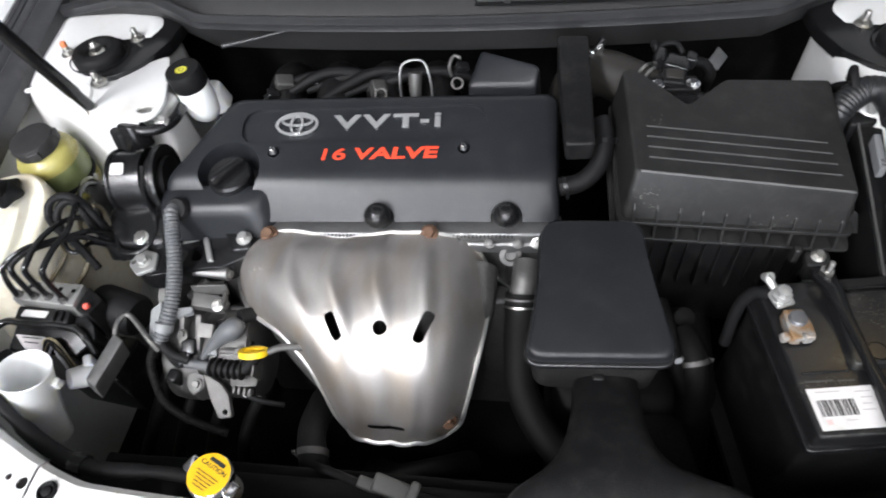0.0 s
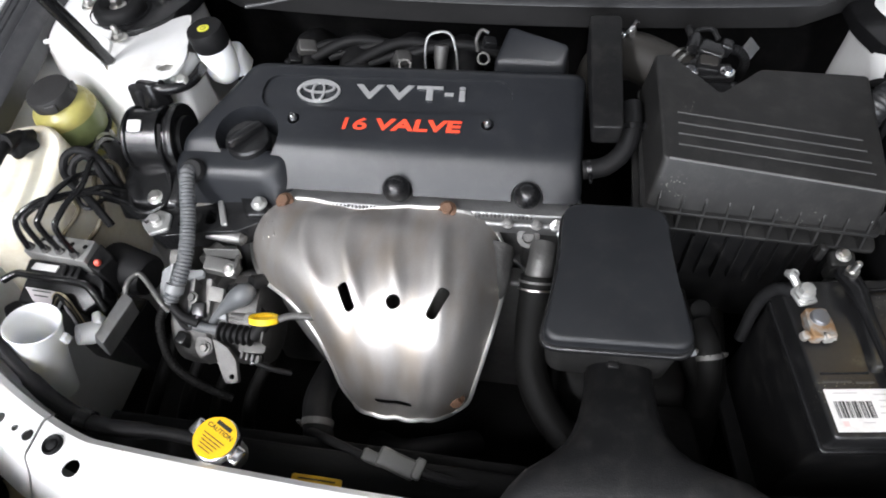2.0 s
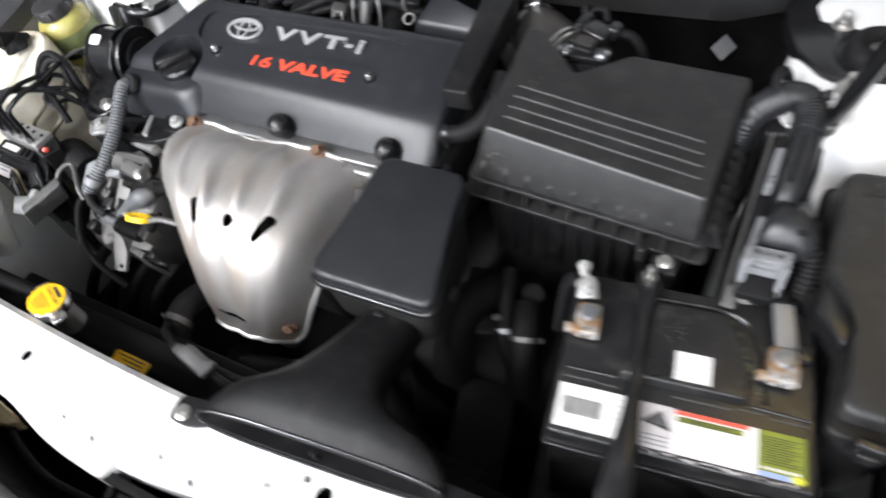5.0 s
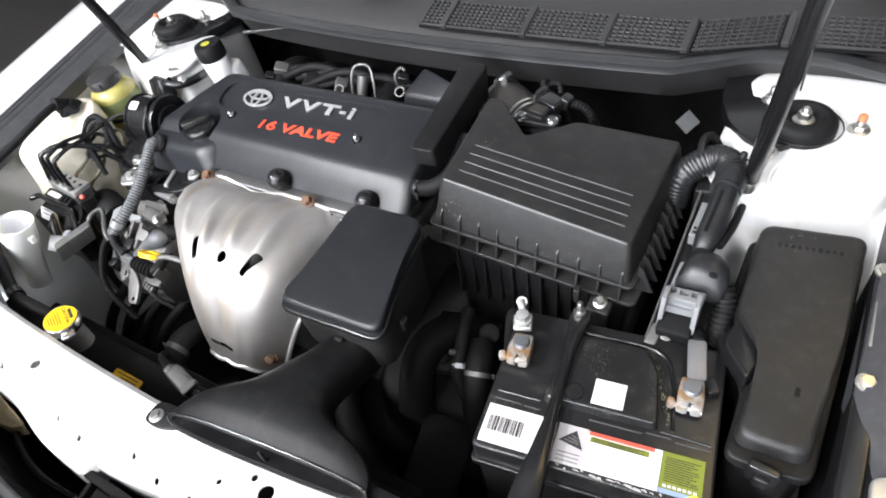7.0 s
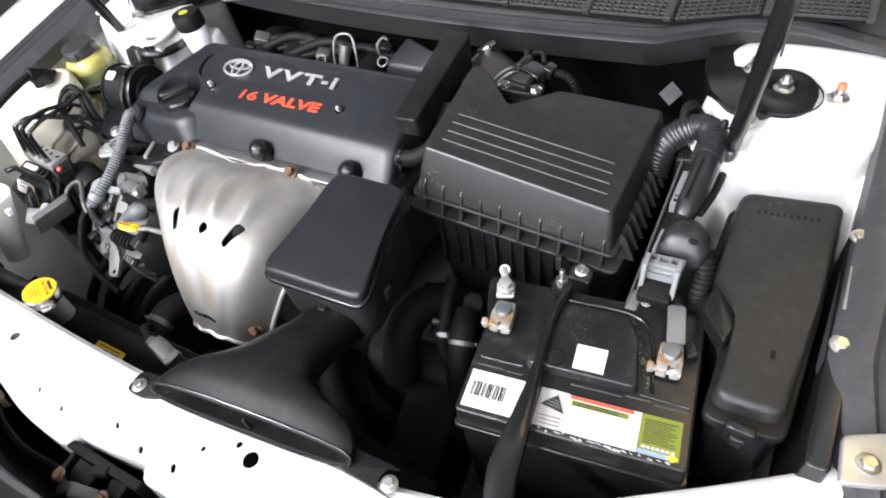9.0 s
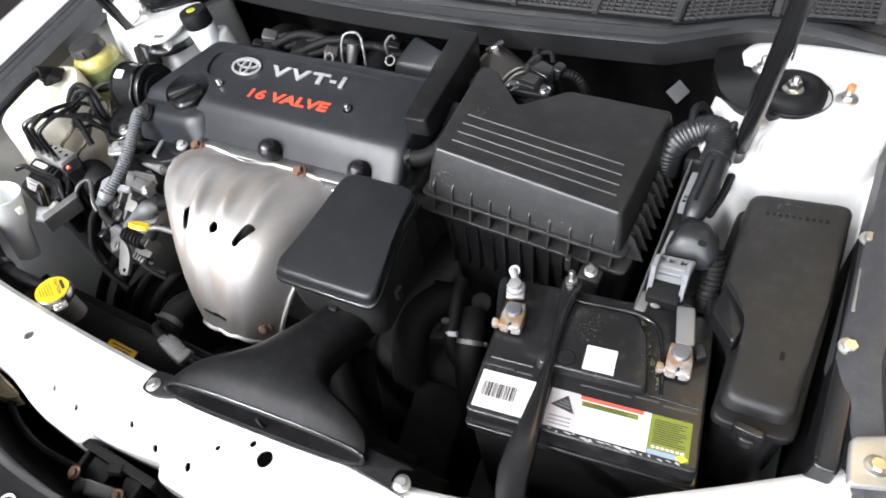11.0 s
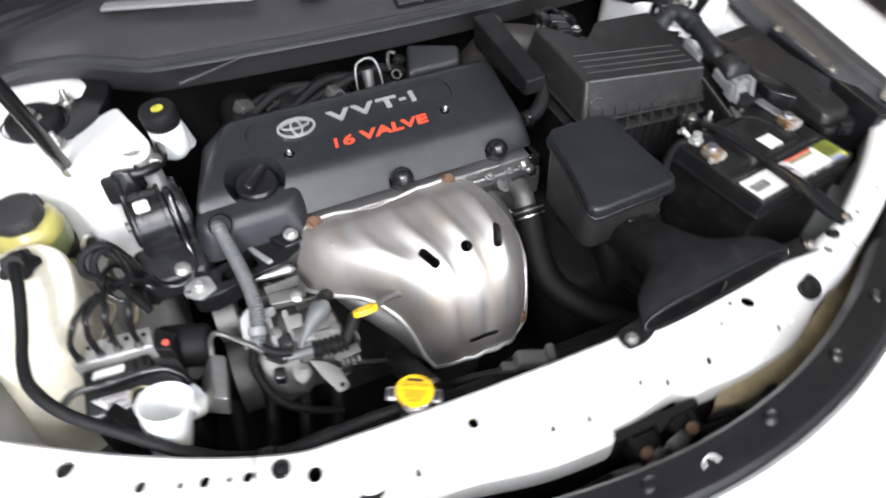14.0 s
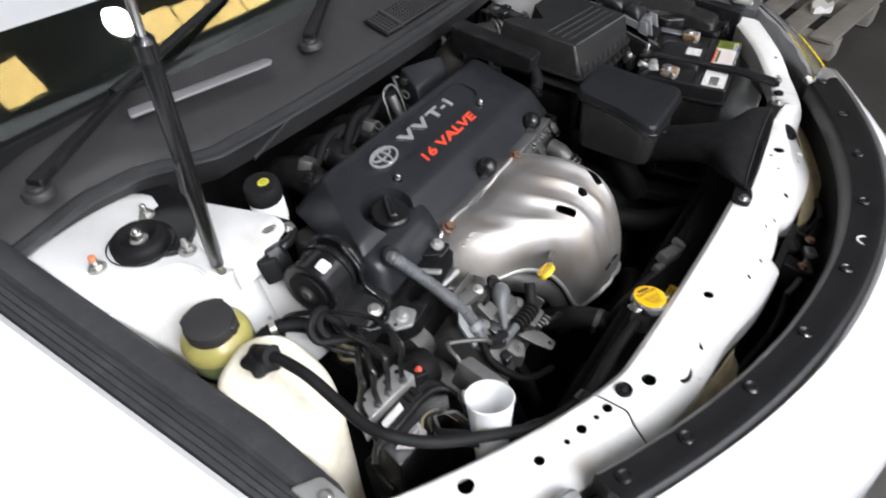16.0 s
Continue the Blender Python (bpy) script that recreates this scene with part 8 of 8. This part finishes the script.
bm = bmesh.new()   # plated foot with a slot
block(bm, [(0.466, 0.690, 0.838), (0.478, 0.690, 0.838), (0.481, 0.712, 0.846), (0.469, 0.712, 0.846)], [(0.466, 0.690, 0.80), (0.478, 0.690, 0.80), (0.481, 0.712, 0.80), (0.469, 0.712, 0.80)], 0.002, 0.0015)
part("foot", bm, "dull_metal", ecu, "plated foot")
bm = bmesh.new()
hexhead(bm, (0.4855, 0.704, 0.842), (0, -0.4, 1), 0.0042)
part("bolt", bm, "dull_metal", ecu)


def plug_strip(y0, y1, z0, z1, w):
    """A slim grey lock bar with two windows."""
    bm = bmesh.new()
    x0, x1 = 0.4745, 0.4765
    block(bm, [(x0, y0, z0), (x0 + w, y0, z0), (x1 + w, y1, z1), (x1, y1, z1)], [(x0, y0, z0 - 0.014), (x0 + w, y0, z0 - 0.014), (x1 + w, y1, z1 - 0.014), (x1, y1, z1 - 0.014)], 0.002, 0.0012)
    holes = bmesh.new()
    for t in (0.12, 0.24):
        box(holes, (x0 + w * 0.55, y0 + (y1 - y0) * t, z0 + (z1 - z0) * t), (w * 0.5, 0.004, 0.012), (16, 0, 0), 0.0004, 0.0004)
    return part("lock_bar", cut(bm, holes), "mid_grey", ecu, "light grey lock bar")


plug_strip(0.812, 0.858, 0.884, 0.894, 0.008)
plug_strip(0.736, 0.775, 0.872, 0.880, 0.013)
bm = bmesh.new()   # plug rack set across: rim, two posts and a sloped face
block(bm, [(0.471, 0.722, 0.879), (0.511, 0.724, 0.881), (0.512, 0.741, 0.881), (0.472, 0.739, 0.879)], [(0.472, 0.716, 0.850), (0.507, 0.718, 0.850), (0.510, 0.741, 0.855), (0.472, 0.739, 0.855)], 0.003, 0.002)
cells = bmesh.new()
for k in range(3):
    box(cells, (0.4795 + 0.0115 * k, 0.7335, 0.881), (0.0085, 0.0075, 0.016), (0, 0, 2), 0.0008, 0.0008)
box(cells, (0.4905, 0.720, 0.874), (0.024, 0.010, 0.010), (0, 0, 2), 0.001, 0.001)
rack = part("plug_rack", cut(bm, cells), "mid_grey", ecu, "light grey plug rack")
for x in (0.4755, 0.5075):
    bm = bmesh.new()
    block(bm, [(x - 0.0025, 0.716, 0.884), (x + 0.0025, 0.716, 0.884), (x + 0.0025, 0.732, 0.886), (x - 0.0025, 0.732, 0.886)], [(x - 0.0025, 0.706, 0.852), (x + 0.0025, 0.706, 0.852), (x + 0.0025, 0.732, 0.856), (x - 0.0025, 0.732, 0.856)], 0.001, 0.001)
    part("post", bm, "mid_grey", rack)
bm = bmesh.new()
box(bm, (0.491, 0.712, 0.848), (0.034, 0.024, 0.024), (16, 0, 2), 0.004)
part("plug_body", bm, "matte", ecu)
bm = bmesh.new()   # domed plug hood with a small window
secs = [((0.502, 0.743, 0.872), 0.022, 0.008), ((0.503, 0.748, 0.879), 0.0245, 0.014), ((0.504, 0.758, 0.883), 0.0245, 0.0175), ((0.504, 0.770, 0.885), 0.0225, 0.0170), ((0.502, 0.780, 0.885), 0.0175, 0.0140), ((0.499, 0.786, 0.885), 0.0100, 0.009)]
loft(bm, [[V(c) + V((rx * math.copysign(abs(math.cos(a)) ** 0.8, math.cos(a)), 0, rz_ * math.sin(a))) for a in (2 * math.pi * k / 22 for k in range(22))] for c, rx, rz_ in secs])
hood = part("plug_hood", bm, "taped", ecu, "domed black plug hood")
bm = bmesh.new()
box(bm, (0.512, 0.7525, 0.8955), (0.009, 0.006, 0.004), (34, 14, 0), 0.001)
part("window", bm, "matte", hood)
bm = bmesh.new()   # long moulded conduit shell
secs = [((0.493, 0.786, 0.888), 0.009, 0.008), ((0.4940, 0.792, 0.891), 0.0110, 0.0115), ((0.4955, 0.806, 0.895), 0.0135, 0.0142), ((0.4975, 0.832, 0.902), 0.0138, 0.0146), ((0.4985, 0.855, 0.908), 0.0140, 0.0150), ((0.4980, 0.868, 0.911), 0.0138, 0.0148)]
loft(bm, [[V(c) + V((rx * math.cos(a), 0, rz_ * math.sin(a))) for a in (2 * math.pi * k / 18 for k in range(18))] for c, rx, rz_ in secs])
shell = part("conduit_shell", bm, "taped", ecu, "glossy black conduit shell")
bm = bmesh.new()
tube(bm, [(0.4915, 0.800, 0.9066), (0.4935, 0.826, 0.9138), (0.4950, 0.852, 0.9205)], 0.0020, 8, 4)
part("seam", bm, "gloss", shell)
bm = bmesh.new()   # taped elbow towards the bulkhead
tube(bm, [(0.4965, 0.862, 0.911), (0.4975, 0.884, 0.914), (0.491, 0.904, 0.916), (0.475, 0.911, 0.914), (0.457, 0.903, 0.906), (0.444, 0.892, 0.892), (0.440, 0.886, 0.86)], 0.0165, 20, 6, 0.022, 0.0045)
part("conduit", bm, "taped", ecu, "taped corrugated conduit")
bm = bmesh.new()
tube(bm, [(0.522, 0.764, 0.876), (0.529, 0.750, 0.862), (0.530, 0.728, 0.83), (0.528, 0.722, 0.76)], 0.0105, 14, 6, 0.10, 0.005)
part("conduit", bm, "rubber", ecu, "dark corrugated conduit")
for pts, r in (([(0.462, 0.898, 0.914), (0.458, 0.918, 0.930), (0.464, 0.936, 0.926), (0.474, 0.95, 0.90)], 0.005), ([(0.508, 0.80, 0.890), (0.514, 0.84, 0.885), (0.516, 0.88, 0.88)], 0.0045), ([(0.470, 0.905, 0.905), (0.462, 0.930, 0.905), (0.455, 0.955, 0.88)], 0.006)):
    bm = bmesh.new()
    tube(bm, pts, r, 8)
    part("lead", bm, "rubber", ecu)
bm = bmesh.new()
box(bm, (0.481, 0.893, 0.903), (0.010, 0.014, 0.006), (30, 10, 0), 0.001)
part("clip", bm, "plated", ecu, "bright spring clip")
bm = bmesh.new()
lathe(bm, [(0.0045, 0.0), (0.0045, 0.004), (0.003, 0.007)], aim((0.503, 0.896, 0.934), (0.3, 0.2, 1)), 10)
box(bm, (0.502, 0.894, 0.932), (0.016, 0.004, 0.003), (0, 0, 20), 0.001)
part("tie", bm, "plastic", ecu)

# fuse box
fuse = thing("fuse_box", (0.59, 0.74, 0.70), "black plastic fuse box with a clipped lid", "fuse box")
fq = [(0.569, 0.612), (0.627, 0.615), (0.634, 0.742), (0.639, 0.866), (0.542, 0.854), (0.542, 0.740), (0.573, 0.700)]


def fz(y):
    return 0.862 + 0.105 * (y - 0.612)


bm = bmesh.new()
block(bm, [(x, y, fz(y)) for x, y in fq], [(x + (x - 0.595) * 0.06, y + (y - 0.74) * 0.03, 0.842 + 0.05 * (y - 0.60)) for x, y in fq], 0.014, 0.006, 5)
flid = part("lid", bm, "box", fuse)
bm = bmesh.new()
sq = [(0.538, 0.702), (0.566, 0.668), (0.576, 0.696), (0.545, 0.742)]
block(bm, [(x, y, 0.864) for x, y in sq], [(x, y, 0.842) for x, y in sq], 0.006, 0.004)
part("lid_step", bm, "gloss", flid)
bm = bmesh.new()
gq = [(0.564, 0.595), (0.634, 0.599), (0.641, 0.740), (0.646, 0.880), (0.534, 0.868), (0.530, 0.715), (0.566, 0.672)]
block(bm, [(x, y, 0.846) for x, y in gq], [(x, y, 0.836) for x, y in gq], 0.014, 0.003, 4)
part("lid_skirt", bm, "plastic", fuse)
bm = bmesh.new()
block(bm, [(x + (0.593 - x) * 0.08, y + (0.74 - y) * 0.04, 0.836) for x, y in gq], [(x + (0.593 - x) * 0.16, y + (0.74 - y) * 0.08, 0.70) for x, y in gq], 0.012, 0.002, 4)
part("base", bm, "gloss", fuse)
bm = bmesh.new()
box(bm, (0.597, 0.592, 0.845), (0.026, 0.008, 0.024), (0, 0, -3), 0.002)
box(bm, (0.597, 0.586, 0.842), (0.014, 0.006, 0.014), (0, 0, -3), 0.002)
part("latch", bm, "gloss", fuse)
bm = bmesh.new()
box(bm, (0.598, 0.873, 0.862), (0.018, 0.010, 0.016), (0, 0, 6), 0.002)
part("latch", bm, "gloss", fuse)
bm = bmesh.new()
box(bm, (0.540, 0.660, 0.842), (0.012, 0.018, 0.012), (0, 0, 30), 0.002)
part("latch", bm, "gloss", fuse)
bm = bmesh.new()
for k in range(10):
    box(bm, (0.562 + 0.0062 * k, 0.8285 + 0.0008 * k, fz(0.8285) + 0.0004), (0.0038, 0.0045 if k % 3 else 0.006, 0.0008), (6, 0, 6), 0.0002, 0.0002)
tagged(part("moulded_marks", bm, "plastic", flid), kind="stuff")
bm = bmesh.new()
box(bm, (0.607, 0.668, fz(0.668) + 0.0003), (0.004, 0.010, 0.0008), (0, 0, 0), 0.0002, 0.0002)
part("moulded_mark", bm, "plastic", flid)

# odds and ends against the bulkhead
tag = thing("bulkhead_tag", (0.389, 1.205, 0.74), "pale grey square insulation tag on the bulkhead", "tag")
bm = bmesh.new()
box(bm, (0.391, 1.190, 0.760), (0.028, 0.004, 0.028), (-38, 45, 0), 0.001)
part("plate", bm, "grey_plastic", tag)
bm = bmesh.new()
tube(bm, [(0.389, 1.195, 0.755), (0.387, 1.214, 0.735)], 0.003, 6, 2)
part("stem", bm, "grey_plastic", tag)
pad = part("bulkhead_pad", box(bmesh.new(), (0, 1.206, 0.70), (1.1, 0.012, 0.42), (0, 0, 0), 0.005), "plastic", car)
plen = thing("inlet_manifold", (0.0, 0.99, 0.76), "black plastic inlet manifold behind the engine", "manifold")
bm = bmesh.new()
block(bm, [(-0.001, 0.970, 0.882), (0.092, 0.966, 0.882), (0.097, 0.984, 0.903), (0.015, 1.018, 0.905)], [(-0.010, 0.945, 0.80), (0.098, 0.944, 0.80), (0.104, 1.00, 0.80), (0.012, 1.04, 0.80)], 0.008, 0.006)
chamber = part("chamber", bm, "cover", plen, "satin black resonator chamber")
bm = bmesh.new()
tube(bm, [(-0.026, 0.992, 0.880), (-0.028, 0.994, 0.896), (-0.022, 1.004, 0.904), (-0.012, 1.002, 0.902)], 0.0026, 10)
part("vacuum_pipe", bm, "dark_alu", chamber)
for k in range(4):
    bm = bmesh.new()
    x = -0.27 + 0.075 * k
    tube(bm, [(x, 0.93, 0.80), (x - 0.004, 0.975, 0.845), (x - 0.008, 1.03, 0.845), (x - 0.01, 1.08, 0.79), (x - 0.01, 1.09, 0.70)], 0.028, 14)
    part("runner", bm, "plastic", plen)
hang = thing("lifting_eye", (-0.075, 0.955, 0.85), "bare steel engine lifting eye", "bracket")
bm = bmesh.new()
tube(bm, [(-0.092, 0.952, 0.850), (-0.094, 0.962, 0.890), (-0.088, 0.972, 0.915), (-0.062, 0.975, 0.918), (-0.052, 0.966, 0.895), (-0.050, 0.955, 0.850)], 0.0019, 8)
part("loop", bm, "alu", hang)
bm = bmesh.new()
tube(bm, [(-0.072, 0.945, 0.850), (-0.073, 0.958, 0.880), (-0.072, 0.970, 0.902)], lambda t: 0.007 + 0.003 * t, 12)
part("spout", bm, "dark_alu", hang)
junk = thing("bulkhead_wiring", (-0.22, 1.0, 0.82), "dark wiring plugs and leads behind the engine", "wiring")
for at, s in (((-0.272, 0.985, 0.874), (0.026, 0.022, 0.022)), ((-0.285, 0.965, 0.870), (0.018, 0.016, 0.016)), ((-0.225, 1.0, 0.865), (0.020, 0.026, 0.022)), ((-0.200, 1.005, 0.865), (0.016, 0.012, 0.016)), ((-0.13, 0.975, 0.872), (0.022, 0.02, 0.02)), ((-0.01, 0.99, 0.895), (0.018, 0.014, 0.014))):
    bm = bmesh.new()
    box(bm, at, s, (15, 20, 25), 0.003)
    part("plug", bm, "dark_alu" if s[0] > 0.021 else "gloss", junk)
for k in range(6):
    bm = bmesh.new()
    tube(bm, [(-0.30 + 0.03 * k, 0.965 + 0.01 * (k % 3), 0.862), (-0.24 + 0.035 * k, 1.0, 0.876 + 0.006 * (k % 2)), (-0.17 + 0.035 * k, 1.01, 0.862), (-0.13 + 0.03 * k, 1.04, 0.80)], 0.006 + 0.002 * (k % 2), 10)
    part("lead", bm, "rubber", junk)
for x, y in ((-0.124, 0.962), (-0.018, 0.985)):
    bm = bmesh.new()
    ring(bm, Matrix.Translation((x, y, 0.872)) @ pose(0, 0, 0, 40, 10, 0), 0.009, 0.009, 0.0025, 0.004, 18)
    part("hose_ring", bm, "dark_alu", junk)

# ---------------------------------------------------------------- about the workshop
pal = thing("wooden_pallet", (3.0, 0.73, 0.0), "grey weathered wooden pallet on the concrete floor", "pallet")
pm = Matrix.Translation((3.0, 0.73, 0)) @ pose(0, 0, 0, 0, 0, 80)
for j in range(3):
    bm = bmesh.new()
    box(bm, pm @ V((0, -0.48 + 0.48 * j, 0.05)), (0.76, 0.09, 0.09), (0, 0, 80), 0.004)
    part("bearer", bm, "wood", pal)
for j in range(5):
    bm = bmesh.new()
    box(bm, pm @ V((-0.32 + 0.16 * j, 0, 0.105)), (0.105, 1.1, 0.018), (0, 0, 80 + 0.6 * (j % 3)), 0.003)
    part("board", bm, "wood", pal)
rackt = thing("blue_rack", (3.5, 1.8, 0.0), "blue painted steel storage rack with boxes", "rack")
for ax_, ay_ in ((3.05, 1.5), (3.05, 2.7), (3.65, 1.5), (3.65, 2.7)):
    bm = bmesh.new()
    box(bm, (ax_, ay_, 0.9), (0.06, 0.06, 1.8), (0, 0, 0), 0.004)
    part("post", bm, "blue", rackt)
for z in (0.35, 1.0, 1.7):
    bm = bmesh.new()
    box(bm, (3.35, 2.1, z), (0.62, 1.24, 0.04), (0, 0, 0), 0.004)
    part("shelf", bm, "blue", rackt)
crate = solo("storage_crate", box(bmesh.new(), (3.35, 2.0, 0.53), (0.45, 0.7, 0.30), (0, 0, 0), 0.02), "orange", (3.35, 2.0, 0.38), "worn orange plastic crate on the rack", "crate")
bm = bmesh.new()
rag = [V((2.72 + 0.06 * math.cos(a) * (1 + 0.3 * math.sin(3 * a)), 0.58 + 0.05 * math.sin(a), 0.1165)) for a in (2 * math.pi * k / 16 for k in range(16))]
loft(bm, [rag, [p + V((0, 0, 0.02 + 0.01 * (i % 3))) for i, p in enumerate(rag)]])
solo("white_rag", bm, "paper", (2.72, 0.58, 0.115), "crumpled white rag on the pallet", "rag")
# yellow ceiling boards, made to emit though they are no lamps
for x0, x1, y in ((-0.34, -0.11, 1.80), (0.60, 0.83, 1.70), (0.85, 1.08, 1.68), (1.10, 1.33, 1.68), (1.35, 1.58, 1.68)):
    bm = bmesh.new()
    box(bm, ((x0 + x1) / 2, y, 3.400), (x1 - x0, 0.21, 0.012), (0, 0, 0), 0.002)
    solo("ceiling_board", bm, "board_glow", ((x0 + x1) / 2, y, 3.394), "yellow ceiling board, its lit look added as glow", "roof light", "roof lights")
bm = bmesh.new()
lathe(bm, [(0.09, 0.0), (0.10, 0.02), (0.07, 0.06), (0.03, 0.08)], Matrix.Translation((0.475, 1.81, 3.33)), 28)
hb = thing("round_ceiling_lamp", (0.475, 1.81, 3.32), "round white ceiling lamp, lit", "lamp")
part("shade", bm, "wallpaint", hb)
bm = bmesh.new()
lathe(bm, [(0.088, -0.004), (0.088, 0.0)], Matrix.Translation((0.475, 1.81, 3.328)), 28)
part("diffuser", bm, "bright_lamp", hb, "lit round diffuser")
